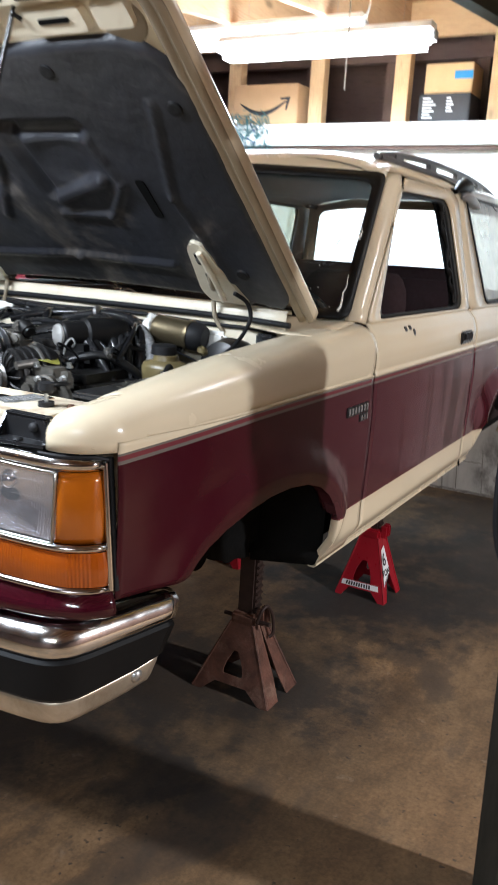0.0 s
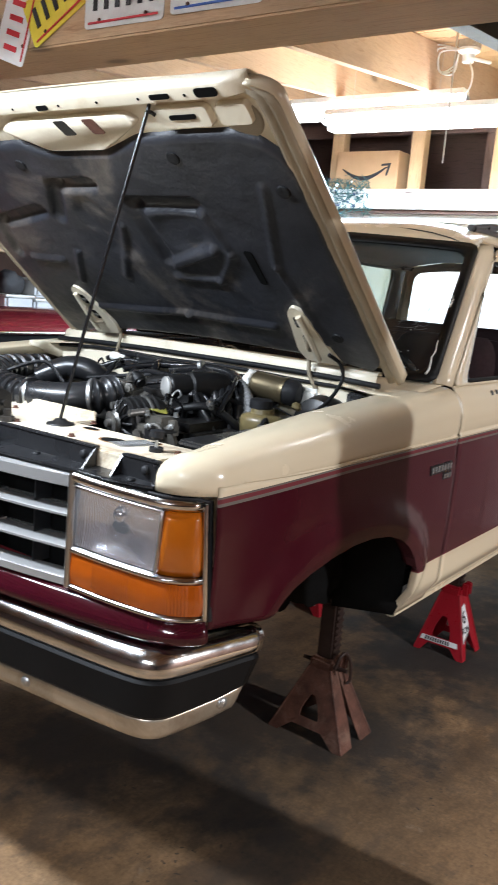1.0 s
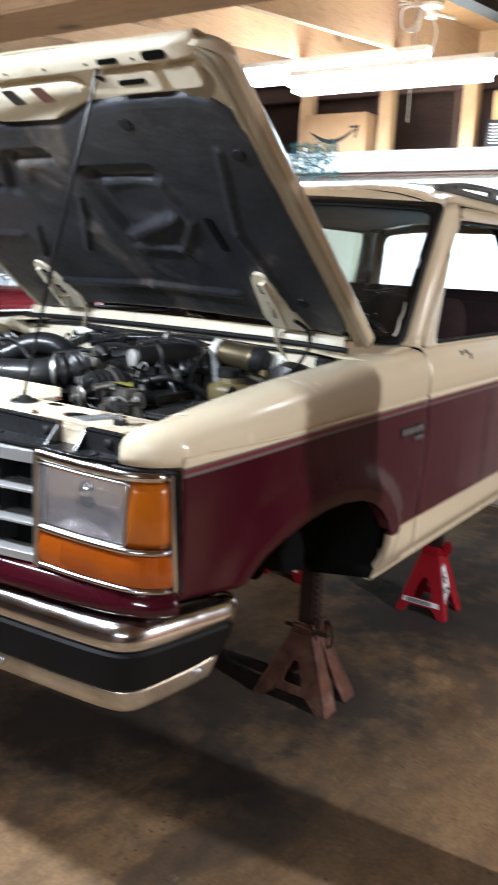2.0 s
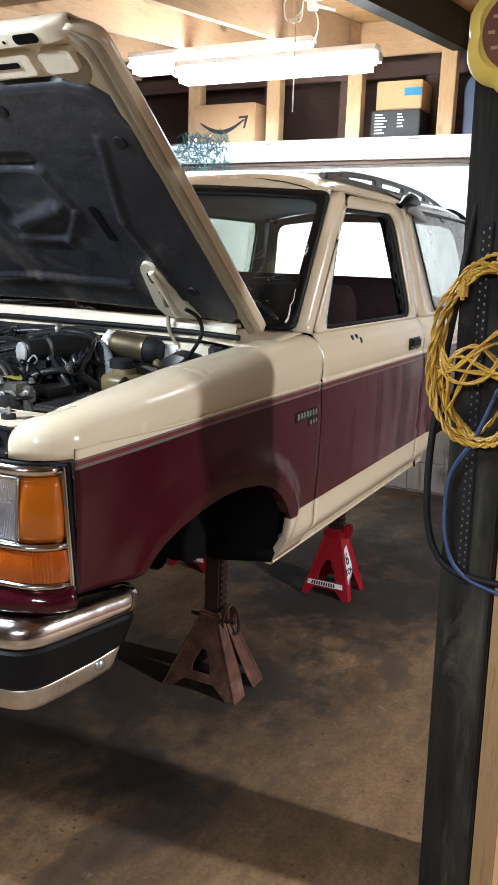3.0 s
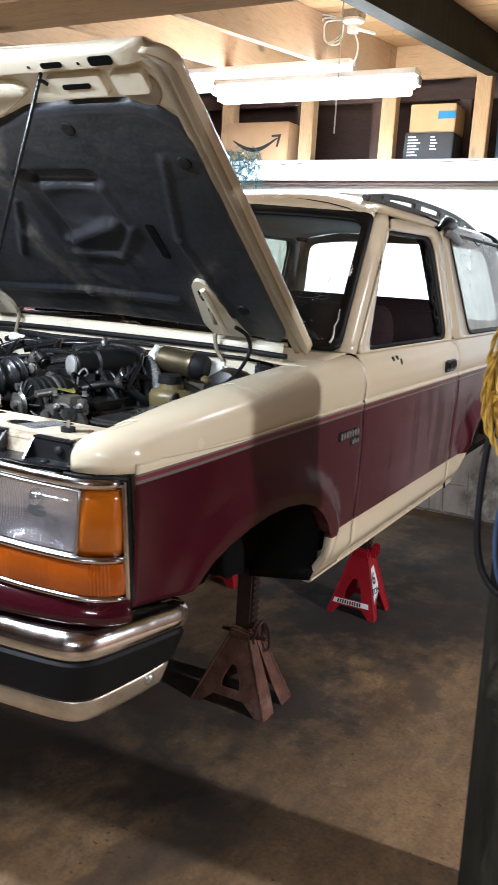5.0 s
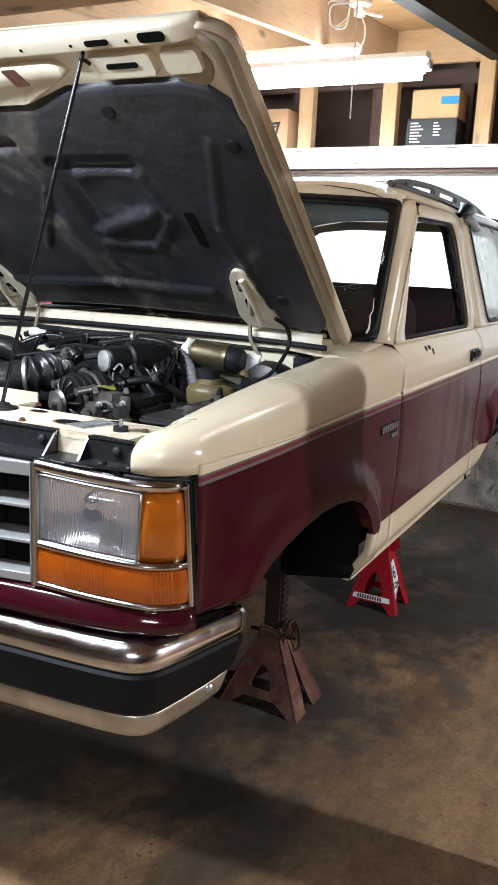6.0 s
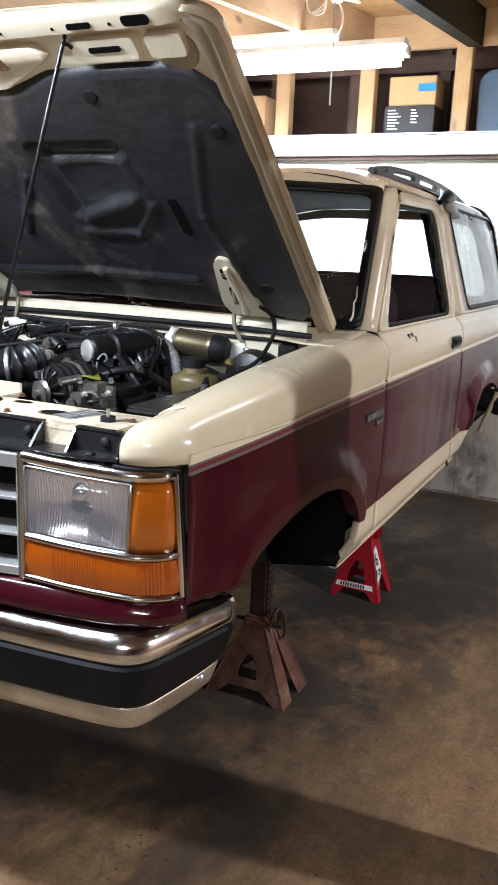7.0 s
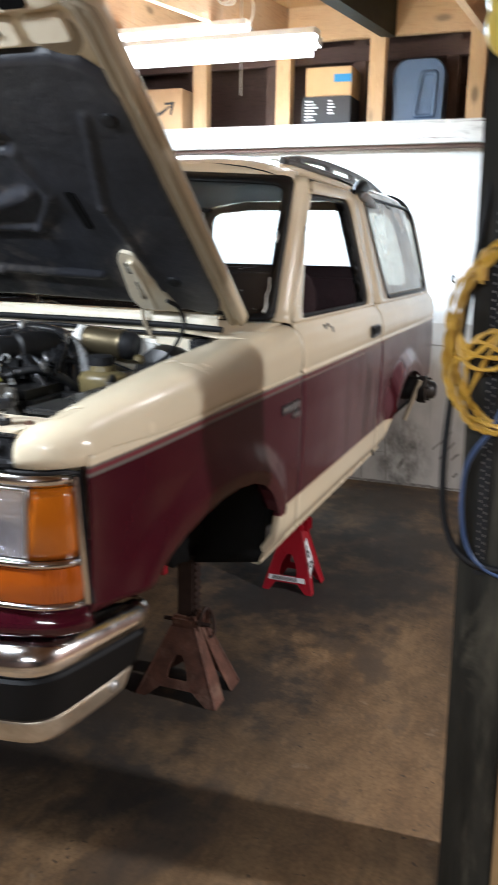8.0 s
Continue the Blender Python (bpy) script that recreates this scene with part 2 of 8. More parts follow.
MAROON_M = paint("maroon_paint", (0.030, 0.0026, 0.0060), 0.07, 0.5)
CHROME = surface("chrome", (0.67, 0.665, 0.655), 0.145, 1.0, vary=0.12, scale=9, fine=30, bumpy=0.02, stain=(0.26, 0.22, 0.17), stain_amount=0.25, rvar=0.05)
CHROME_DULL = surface("dull_chrome", (0.50, 0.49, 0.46), 0.30, 1.0, vary=0.08, scale=9, bumpy=0.02, rvar=0.015)
GREY_PLASTIC = surface("grey_plastic", (0.20, 0.20, 0.20), 0.42, vary=0.15, scale=8, bumpy=0.1)
BLACK_PLASTIC = surface("black_plastic", (0.014, 0.014, 0.015), 0.28, vary=0.3, scale=3, fine=7, bumpy=0, rvar=0.06)
GLOSS_BLACK = surface("gloss_black", (0.008, 0.008, 0.009), 0.2, vary=0.1, bumpy=0, rvar=0.02)
SEAL = surface("black_window_rubber", (0.0058, 0.0058, 0.0058), 0.45, vary=0.2, scale=6, bumpy=0.03, spec=0.12)
RUBBER = surface("black_rubber", (0.010, 0.010, 0.011), 0.6, vary=0.3, scale=8, bumpy=0.12, spec=0.25)
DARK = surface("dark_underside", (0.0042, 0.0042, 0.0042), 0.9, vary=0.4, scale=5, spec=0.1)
LINER = surface("hood_liner_felt", (0.0175, 0.0185, 0.0235), 0.48, vary=0.5, scale=3.4, fine=40, bumpy=0.45, stain=(0.21, 0.175, 0.14), stain_amount=0.75, spec=0.5, depth=0.004)
SILVER = paint("silver_grille_paint", (0.47, 0.465, 0.455), 0.18)
SILVER.node_tree.nodes["Principled BSDF"].inputs["Metallic"].default_value = 0.65
AMBER = surface("amber_lens", (0.32, 0.080, 0.0035), 0.10, vary=0.06, scale=8, bumpy=0, coat=0.6, rvar=0.01)
AMBER_LOW = surface("ribbed_amber_lens", (0.29, 0.058, 0.003), 0.12, vary=0.1, scale=8, bumpy=0, coat=0.6, rvar=0.01)
LENS = thin_glass("headlight_glass", (0.96, 0.96, 0.97), 0.075, (0.72, 0.72, 0.75))
REFLECTOR = surface("reflector_silver", (0.78, 0.77, 0.80), 0.16, 1.0, vary=0.05, scale=20, bumpy=0, rvar=0.02)
WINDSCREEN = thin_glass("windscreen_glass", (0.80, 0.85, 0.83), 0.045, (0.30, 0.34, 0.32))
PANE = thin_glass("side_window_glass", (0.41, 0.42, 0.37), 0.26, (0.62, 0.62, 0.55))
FAR_PANE = thin_glass("grimy_side_window_glass", (0.275, 0.275, 0.215), 0.045, (0.40, 0.40, 0.33))
WRAP_GLASS = surface("dusty_curved_glass", (0.42, 0.42, 0.40), 0.12, vary=0.25, scale=4, bumpy=0, stain=(0.08, 0.08, 0.08), stain_amount=0.5, rvar=0.05)
RACK = surface("dark_grey_rack_plastic", (0.075, 0.073, 0.073), 0.38, vary=0.2, scale=8, bumpy=0.06)
SEAT = surface("dark_red_cloth", (0.016, 0.0042, 0.0055), 0.9, vary=0.3, scale=9, bumpy=0.3)
DARK_TRIM = surface("dark_grey_trim", (0.013, 0.0125, 0.013), 0.85, vary=0.25, scale=8)
OILY = surface("oily_cast_alloy", (0.085, 0.078, 0.066), 0.5, 0.25, vary=0.4, scale=22, bumpy=0.2, stain=(0.03, 0.025, 0.02), stain_amount=0.8)
ALLOY = surface("dull_pale_alloy", (0.40, 0.39, 0.37), 0.5, 0.4, vary=0.2, scale=20, bumpy=0.1)
CAST = surface("cast_aluminium", (0.22, 0.21, 0.195), 0.42, 0.85, vary=0.45, scale=14, bumpy=0.3, stain=(0.05, 0.04, 0.03), stain_amount=0.8)
GRIME = surface("grimy_black_metal", (0.010, 0.0095, 0.0095), 0.42, 0.25, vary=0.6, scale=14, fine=22, bumpy=0.08, stain=(0.11, 0.09, 0.07), stain_amount=0.30)
BRASS = surface("brassy_canister", (0.15, 0.12, 0.07), 0.4, 0.8, vary=0.25, scale=7, bumpy=0.1)
WHITE_PL = surface("white_plastic", (0.78, 0.77, 0.72), 0.45, vary=0.1)
RUB = surface("dull_black_bumper_rubber", (0.0034, 0.0034, 0.0036), 0.50, vary=0.3, scale=5, bumpy=0.04, spec=0.16)
LIP = surface("scuffed_bright_lip", (0.50, 0.44, 0.35), 0.36, 0.75, vary=0.22, scale=7, bumpy=0.02, rvar=0.05, stain=(0.16, 0.11, 0.06), stain_amount=0.6)
TUB = surface("cloudy_plastic_tub", (0.55, 0.56, 0.57), 0.3, vary=0.1, scale=9)
TANK = surface("yellowed_plastic_tank", (0.135, 0.105, 0.045), 0.36, vary=0.3, scale=12, stain=(0.08, 0.055, 0.02), stain_amount=0.5)
SMEAR = surface("coolant_smear", (0.20, 0.19, 0.035), 0.35, vary=0.3, scale=30, bumpy=0.05)
RUST = surface("rusty_red_brown_steel", (0.100, 0.041, 0.026), 0.62, 0.1, vary=0.5, scale=16, fine=80, bumpy=0.5, stain=(0.26, 0.17, 0.12), stain_amount=0.6)
RUST_STAIN = surface("rust_stain", (0.22, 0.11, 0.035), 0.8, vary=0.3, scale=20, bumpy=0.1)
RUST_DARK = surface("dark_greasy_rust", (0.030, 0.015, 0.011), 0.6, 0.2, vary=0.35, scale=14, bumpy=0.4)
RED_STEEL = surface("red_painted_steel", (0.32, 0.008, 0.018), 0.32, vary=0.12, scale=9, bumpy=0.06, stain=(0.15, 0.01, 0.01), stain_amount=0.4)
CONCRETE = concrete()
WALL_WHITE = surface("white_painted_masonry", (0.74, 0.73, 0.70), 0.75, vary=0.10, scale=2.5, bumpy=0.3, stain=(0.26, 0.24, 0.21), stain_amount=0.40)


def dirty_plaster():
    """Old white wall paint, greyed at two scales, with a sooty smudge where things leaned."""
    m, nt, b = nodes_of("dirty_white_plaster")
    v = mapped(nt)
    col = ramp(nt, noise_tex(nt, v, 1.6, 6, 0.6), [(0.3, (0.40, 0.38, 0.345)), (0.7, (0.55, 0.53, 0.485))])
    drip = ramp(nt, noise_tex(nt, mapped(nt, (7, 1, 0.9)), 1.6, 6, 0.6), [(0.50, G3(0)), (0.75, G3(0.45))])
    col = mix(nt, drip, col, (0.20, 0.175, 0.145))
    mp = nt.nodes.new("ShaderNodeMapping")
    tc = nt.nodes.new("ShaderNodeTexCoord")
    mp.inputs["Location"].default_value = (-0.59 / 0.24, 0, -0.20 / 0.36)
    mp.inputs["Scale"].default_value = (1 / 0.24, 0, 1 / 0.36)
    nt.links.new(tc.outputs["Object"], mp.inputs["Vector"])
    gr = nt.nodes.new("ShaderNodeTexGradient")
    gr.gradient_type = "SPHERICAL"
    nt.links.new(mp.outputs[0], gr.inputs[0])
    blot = ramp(nt, noise_tex(nt, mapped(nt, (1, 1, 0.7)), 11.0, 8, 0.66, 0.0), [(0.38, G3(0.18)), (0.64, G3(1.0))])
    spot = mix(nt, 1.0, ramp(nt, gr.outputs[0], [(0.0, G3(0)), (0.5, G3(0.85))]), blot, "MULTIPLY")
    col = mix(nt, spot, col, (0.055, 0.05, 0.042))
    nt.links.new(col, b.inputs["Base Color"])
    b.inputs["Roughness"].default_value = 0.75
    bump(nt, b, noise_tex(nt, v, 40, 4), 0.35, 0.004)
    return m


WALL_LOW = dirty_plaster()
SCUFF = surface("black_scuff", (0.20, 0.185, 0.165), 0.8, vary=0.5, scale=25, bumpy=0)
PINE_X = wood("pine_board_x", (0.58, 0.38, 0.215), (0.40, 0.235, 0.12), 0)
PINE_Y = wood("pine_board_y", (0.56, 0.38, 0.235), (0.40, 0.25, 0.14), 1)
PINE_Z = wood("pine_stud_z", (0.63, 0.42, 0.23), (0.46, 0.28, 0.14), 2)
STUD = wood("weathered_pine_stud", (0.40, 0.245, 0.105), (0.24, 0.13, 0.05), 2)
OLD_WOOD = wood("old_dark_wood", (0.12, 0.065, 0.045), (0.06, 0.032, 0.024), 2)
OLD_WOOD_X = wood("old_dark_wood_x", (0.13, 0.07, 0.05), (0.07, 0.036, 0.026), 0)
PLANK = wood("plank_ceiling_wood", (0.42, 0.24, 0.11), (0.26, 0.13, 0.06), 0)
BLACK_WOOD = surface("black_painted_wood", (0.007, 0.0085, 0.0075), 0.6, vary=0.4, scale=5, fine=40, bumpy=0.35, stain=(0.045, 0.046, 0.032), stain_amount=0.35, stretch=(3, 3, 0.4), spec=0.12)
POST_WOOD = surface("dark_stained_post", (0.019, 0.0175, 0.0135), 0.6, vary=0.6, scale=7, fine=40, bumpy=0.6, stain=(0.10, 0.088, 0.062), stain_amount=0.75, stretch=(3, 3, 0.4), spec=0.2)
WHITE_BOARD = surface("white_painted_board", (0.70, 0.69, 0.66), 0.7, vary=0.08, scale=5, bumpy=0.3, stain=(0.10, 0.08, 0.06), stain_amount=0.75, stretch=(0.7, 3.0, 4.5))
CARD = surface("brown_cardboard", (0.48, 0.30, 0.16), 0.8, vary=0.08, scale=4, bumpy=0.1)
CARD_LIGHT = surface("orange_cardboard", (0.60, 0.40, 0.21), 0.8, vary=0.08, scale=4)
INK = surface("dark_ink", (0.03, 0.028, 0.03), 0.7, vary=0.1)
WHITE_INK = surface("white_ink", (0.8, 0.8, 0.8), 0.6, vary=0.05)
BLUE_TAPE = surface("blue_tape", (0.02, 0.25, 0.55), 0.5, vary=0.1)
BLUE_BIN = surface("blue_grey_plastic_bin", (0.085, 0.135, 0.23), 0.4, vary=0.1, scale=4)
YELLOW_CORD = surface("yellow_cord", (0.52, 0.30, 0.035), 0.45, vary=0.2, scale=12, bumpy=0.1, stain=(0.2, 0.11, 0.02), stain_amount=0.6)
BLUE_CABLE = surface("blue_cable", (0.04, 0.07, 0.15), 0.4, vary=0.2)
YELLOW_CASE = surface("yellowed_plastic", (0.74, 0.55, 0.11), 0.35, vary=0.08, scale=5)
DIAL = surface("brown_dial", (0.16, 0.045, 0.02), 0.4, vary=0.15)
STEEL = surface("galvanised_steel", (0.42, 0.42, 0.41), 0.4, 0.9, vary=0.2, scale=20)
GREEN_WIRE = surface("green_wire", (0.03, 0.11, 0.11), 0.5, vary=0.5, scale=30)
PLATE_WHITE = surface("white_number_plate", (0.74, 0.73, 0.70), 0.45, vary=0.06, stain=(0.35, 0.30, 0.25), stain_amount=0.4)
PLATE_YELLOW = surface("yellow_number_plate", (0.75, 0.62, 0.05), 0.45, vary=0.06, stain=(0.35, 0.28, 0.05), stain_amount=0.4)
RED_INK = surface("red_ink", (0.55, 0.03, 0.04), 0.5, vary=0.1)
BLUE_INK = surface("blue_ink", (0.06, 0.14, 0.5), 0.5, vary=0.1)
RED_CAR = surface("red_car_paint", (0.115, 0.005, 0.014), 0.2, vary=0.08, coat=0.6)
TUBE = glow("lit_tube", (0.97, 0.98, 1.0), 14.0)


# ---- mesh helpers ----
def part(name, bm, material, parent=None, label="", smooth=True, thick=0.0, sharp=50):
    """Link a bmesh as one mesh object under a thing or part."""
    bmesh.ops.remove_doubles(bm, verts=bm.verts[:], dist=1e-5)
    bmesh.ops.recalc_face_normals(bm, faces=bm.faces[:])
    me = bpy.data.meshes.new(name)
    bm.to_mesh(me)
    bm.free()
    me.materials.append(material)
    for p in me.polygons:
        p.use_smooth = smooth
    if smooth:
        me.set_sharp_from_angle(angle=radians(sharp))
    ob = new(name, me)
    ob.parent = parent
    if thick:
        s = ob.modifiers.new("thickness", "SOLIDIFY")
        s.thickness, s.offset = thick, 0
    if label:
        tagged(ob, label)
    return ob


def thing(name, label, category, loc=(0, 0, 0), group="", kind=""):
    ob = new(name)
    ob.empty_display_size = 0.05
    ob.location = loc
    return tagged(ob, label, category, group, kind)


def box(bm, c, s, bevel=0.0, m=None, segs=2):
    r = bmesh.ops.create_cube(bm, size=1.0)
    vs = r["verts"]
    for v in vs:
        v.co = Vector((c[0] + v.co.x * s[0], c[1] + v.co.y * s[1], c[2] + v.co.z * s[2]))
    if bevel:
        es = list({e for v in vs for e in v.link_edges})
        g = bmesh.ops.bevel(bm, geom=es, offset=bevel, segments=segs, affect="EDGES", clamp_overlap=True)
        vs = list({v for f in g["faces"] for v in f.verts} | {v for v in vs if v.is_valid})
    if m is not None:
        for v in vs:
            v.co = m @ v.co
    return bm


def boxed(c, s, bevel=0.004, m=None):
    return box(bmesh.new(), c, s, bevel, m)


def loft(bm, rows, closed=False, caps=False):
    grid = [[bm.verts.new(p) for p in r] for r in rows]
    n = len(grid[0])
    for a, b in zip(grid, grid[1:]):
        for i in range(n if closed else n - 1):
            j = (i + 1) % n
            try:
                bm.faces.new((a[i], a[j], b[j], b[i]))
            except ValueError:
                pass
    if caps:
        bm.faces.new(grid[0])
        bm.faces.new(grid[-1])
    return bm


def spline(pts, n=8, closed=False):
    """A smooth line through points."""
    P = [Vector(p) for p in pts]
    out = []
    k = len(P)
    for i in range(k if closed else k - 1):
        p0, p1 = P[(i - 1) % k] if closed or i else P[0], P[i]
        p2 = P[(i + 1) % k]
        p3 = P[(i + 2) % k] if closed or i + 2 < k else P[-1]
        for j in range(n):
            t = j / n
            out.append(0.5 * (2 * p1 + (p2 - p0) * t + (2 * p0 - 5 * p1 + 4 * p2 - p3) * t * t + (3 * p1 - p0 - 3 * p2 + p3) * t ** 3))
    if not closed:
        out.append(P[-1])
    return out


def sweep(bm, pts, r, n=8, closed=False, caps=True):
    """A round tube along points; r is a number or a function of the share of the way."""
    P = [Vector(p) for p in pts]
    k = len(P)
    up = Vector((0.13, 0.21, 0.97))
    rows = []
    prev = None
    for i, p in enumerate(P):
        d = (P[(i + 1) % k] - P[i - 1]) if closed else (P[min(i + 1, k - 1)] - P[max(i - 1, 0)])
        d.normalize()
        side = prev - d * prev.dot(d) if prev is not None else d.cross(up)
        if side.length < 1e-4:
            side = d.orthogonal()
        side.normalize()
        prev = side
        o = d.cross(side)
        rad = r(i / max(1, k - 1)) if callable(r) else r
        rows.append([p + rad * (math.cos(2 * math.pi * j / n) * side + math.sin(2 * math.pi * j / n) * o) for j in range(n)])
    if closed:
        rows.append(rows[0])
    return loft(bm, rows, True, caps and not closed)


def tube(pts, r, n=8, steps=6, closed=False):
    return sweep(bmesh.new(), spline(pts, steps, closed), r, n, closed)


def cyl(bm, a, b, r, n=20, r2=None):
    a, b = Vector(a), Vector(b)
    return sweep(bm, [a, a, b, b], (lambda t: r if t < 0.5 else (r2 if r2 is not None else r)), n)


def lathe(bm, a, axis, profile, n=24):
    """Rings (distance along the axis, radius) round a line from a."""
    a, d = Vector(a), Vector(axis).normalized()
    s = d.orthogonal().normalized()
    o = d.cross(s)
    rows = [[a + d * h + max(r, 1e-4) * (math.cos(2 * math.pi * j / n) * s + math.sin(2 * math.pi * j / n) * o) for j in range(n)] for h, r in profile]
    return loft(bm, rows, True, True)


def rounded(pts, r, n=5):
    """A closed 2D outline with rounded corners."""
    out = []
    k = len(pts)
    for i in range(k):
        p, a, b = (Vector(pts[j % k]) for j in (i, i - 1, i + 1))
        rr = r[i] if isinstance(r, (list, tuple)) else r
        da, db = (a - p), (b - p)
        ra, rb = min(rr, da.length * 0.45), min(rr, db.length * 0.45)
        s, e = p + da.normalized() * ra, p + db.normalized() * rb
        for j in range(n + 1):
            t = j / n
            out.append((1 - t) ** 2 * s + 2 * t * (1 - t) * p + t * t * e)
    return out


def interp(table, v):
    if v <= table[0][0]:
        return table[0][1]
    for (a, fa), (b, fb) in zip(table, table[1:]):
        if v <= b:
            return fa + (fb - fa) * (v - a) / (b - a)
    return table[-1][1]


def slab(outline, f, thick, bm=None):
    """A flat or bent plate: a 2D outline laid into the world by f(u, v, depth)."""
    bm = bm or bmesh.new()
    a = [bm.verts.new(f(p[0], p[1], 0.0)) for p in outline]
    b = [bm.verts.new(f(p[0], p[1], thick)) for p in outline]
    k = len(outline)
    bm.faces.new(a)
    bm.faces.new(list(reversed(b)))
    for i in range(k):
        j = (i + 1) % k
        bm.faces.new((a[i], a[j], b[j], b[i]))
    return bm


def resample(outline, n):
    P = [Vector(p) for p in outline]
    L = [0.0]
    for a, b in zip(P, P[1:] + P[:1]):
        L.append(L[-1] + (b - a).length)
    out, i = [], 0
    for k in range(n):
        t = L[-1] * k / n
        while L[i + 1] < t:
            i += 1
        w = (t - L[i]) / max(1e-9, L[i + 1] - L[i])
        out.append(P[i].lerp(P[(i + 1) % len(P)], w))
    return out


def ring(outer, inner, f, bm=None, n=96):
    """The sheet between two outlines, both starting at the same corner."""
    bm = bm or bmesh.new()
    o, q = resample(outer, n), resample(inner, n)
    a = [bm.verts.new(f(p[0], p[1])) for p in o]
    m_ = [bm.verts.new(f(*(p.lerp(r_, 0.5)))) for p, r_ in zip(o, q)]
    b = [bm.verts.new(f(p[0], p[1])) for p in q]
    for i in range(n):
        j = (i + 1) % n
        bm.faces.new((a[i], a[j], m_[j], m_[i]))
        bm.faces.new((m_[i], m_[j], b[j], b[i]))
    return bm


def mirrored(ob, parent=None):
    """The same part on the other side of the vehicle."""
    me = ob.data.copy()
    for v in me.vertices:
        v.co.x = -v.co.x
    me.flip_normals()
    c = ob.copy()
    c.data = me
    scene.collection.objects.link(c)
    c.parent = parent or ob.parent
    for k in ob.children:
        mirrored(k, c)
    return c


# ---- the setting ----
WALL_Y = 3.86


def setting():
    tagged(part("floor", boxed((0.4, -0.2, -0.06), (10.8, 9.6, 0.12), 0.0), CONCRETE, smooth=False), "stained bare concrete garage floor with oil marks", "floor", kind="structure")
    # rear masonry wall: smooth upper part, dirty lower part
    low = tagged(part("wall_rear_lower", boxed((-1.65, WALL_Y + 0.10, 0.59), (6.7, 0.20, 1.18), 0.0), WALL_LOW, smooth=False), "scuffed dirty white painted masonry wall foot", "wall", kind="structure")
    tagged(part("wall_rear", boxed((-1.65, WALL_Y + 0.115, 1.765), (6.7, 0.20, 1.17), 0.0), WALL_WHITE, smooth=False), "white painted smooth masonry wall", "wall", kind="structure")
    # unseen side bay walls, made dark so the maroon paint reflects less light
    tagged(part("wall_rear_side", boxed((3.75, WALL_Y + 0.12, 1.175), (4.1, 0.20, 2.35), 0.0), OLD_WOOD, smooth=False), "unseen dark rear wall of the side bay, added to dim the door's reflection", "wall", kind="structure")
    tagged(part("wall_left", boxed((-5.05, -0.2, 1.7), (0.1, 9.6, 3.4), 0.0), OLD_WOOD, smooth=False), "dark wooden garage wall", "wall", kind="structure")
    tagged(part("wall_right", boxed((5.75, -0.2, 1.7), (0.1, 9.6, 3.4), 0.0), OLD_WOOD, smooth=False), "unseen side bay wall, made dark to dim the paint's reflection", "wall", kind="structure")
    tagged(part("wall_front", boxed((0.4, -5.05, 1.7), (10.9, 0.1, 3.4), 0.0), OLD_WOOD, smooth=False), "dark wooden garage wall", "wall", kind="structure")
    tagged(part("wall_loft", boxed((0.4, WALL_Y + 0.95, 2.9), (10.8, 0.06, 1.3), 0.0), OLD_WOOD_X, smooth=False), "dark wooden back of the storage loft", "wall", kind="structure")
    tagged(part("loft_floor", boxed((0.4, WALL_Y + 0.44, 2.37), (10.8, 0.92, 0.04), 0.0), OLD_WOOD_X, smooth=False), "dark board floor of the storage loft", "floor", kind="structure")
    # sloping plank ceiling on rafters
    bm = bmesh.new()
    n = 62
    for i in range(n):
        y0 = -4.95 + i * 0.158
        zc = lambda y: 3.247 + 0.105 * (y - 3.84)
        a = [bm.verts.new(p) for p in ((-5, y0, zc(y0)), (5.7, y0, zc(y0)), (5.7, y0 + 0.153, zc(y0 + 0.153)), (-5, y0 + 0.153, zc(y0 + 0.153)))]
        b = [bm.verts.new(v.co + Vector((0, 0, 0.02))) for v in a]
        bm.faces.new(a)
        bm.faces.new(b)
        for q in range(4):
            bm.faces.new((a[q], a[(q + 1) % 4], b[(q + 1) % 4], b[q]))
    tagged(part("ceiling", bm, PLANK, smooth=False), "rough brown plank ceiling", "ceiling", kind="structure")
    tagged(part("roof_deck", boxed((0.4, -0.1, 3.02), (11.0, 10.2, 0.02), 0.0, pose(0, 0, 0.12, 6.0)), OLD_WOOD_X, smooth=False), "dark roof boards above the planks", "ceiling", kind="structure")


def rafter(x, w, d, mat, label, y0=-4.9, y1=3.84, z1=2.99):
    """A sloping rafter whose lower edge is at z1 over the rear wall."""
    z = lambda y: z1 + 0.105 * (y - 3.84)
    bm = bmesh.new()
    rows = [[(x - w / 2, y, z(y)), (x + w / 2, y, z(y)), (x + w / 2, y, z(y) + d), (x - w / 2, y, z(y) + d)] for y in np.linspace(y0, y1, 12)]
    loft(bm, rows, True, True)
    return tagged(part("rafter", bm, mat, smooth=False), label, "rafter", "roof rafters")


setting()
for x in (-4.65, -4.04, -3.43, -2.82, -2.21, -1.60, -0.99, -0.385, 0.96, 1.57, 2.18, 2.79, 3.40, 4.01, 4.62, 5.23):
    rafter(x, 0.045, 0.253, PINE_Y, "sawn pine roof rafter under the plank ceiling")
rafter(0.335, 0.09, 0.223, BLACK_WOOD, "black painted roof beam ending on a wall stud", z1=3.02)


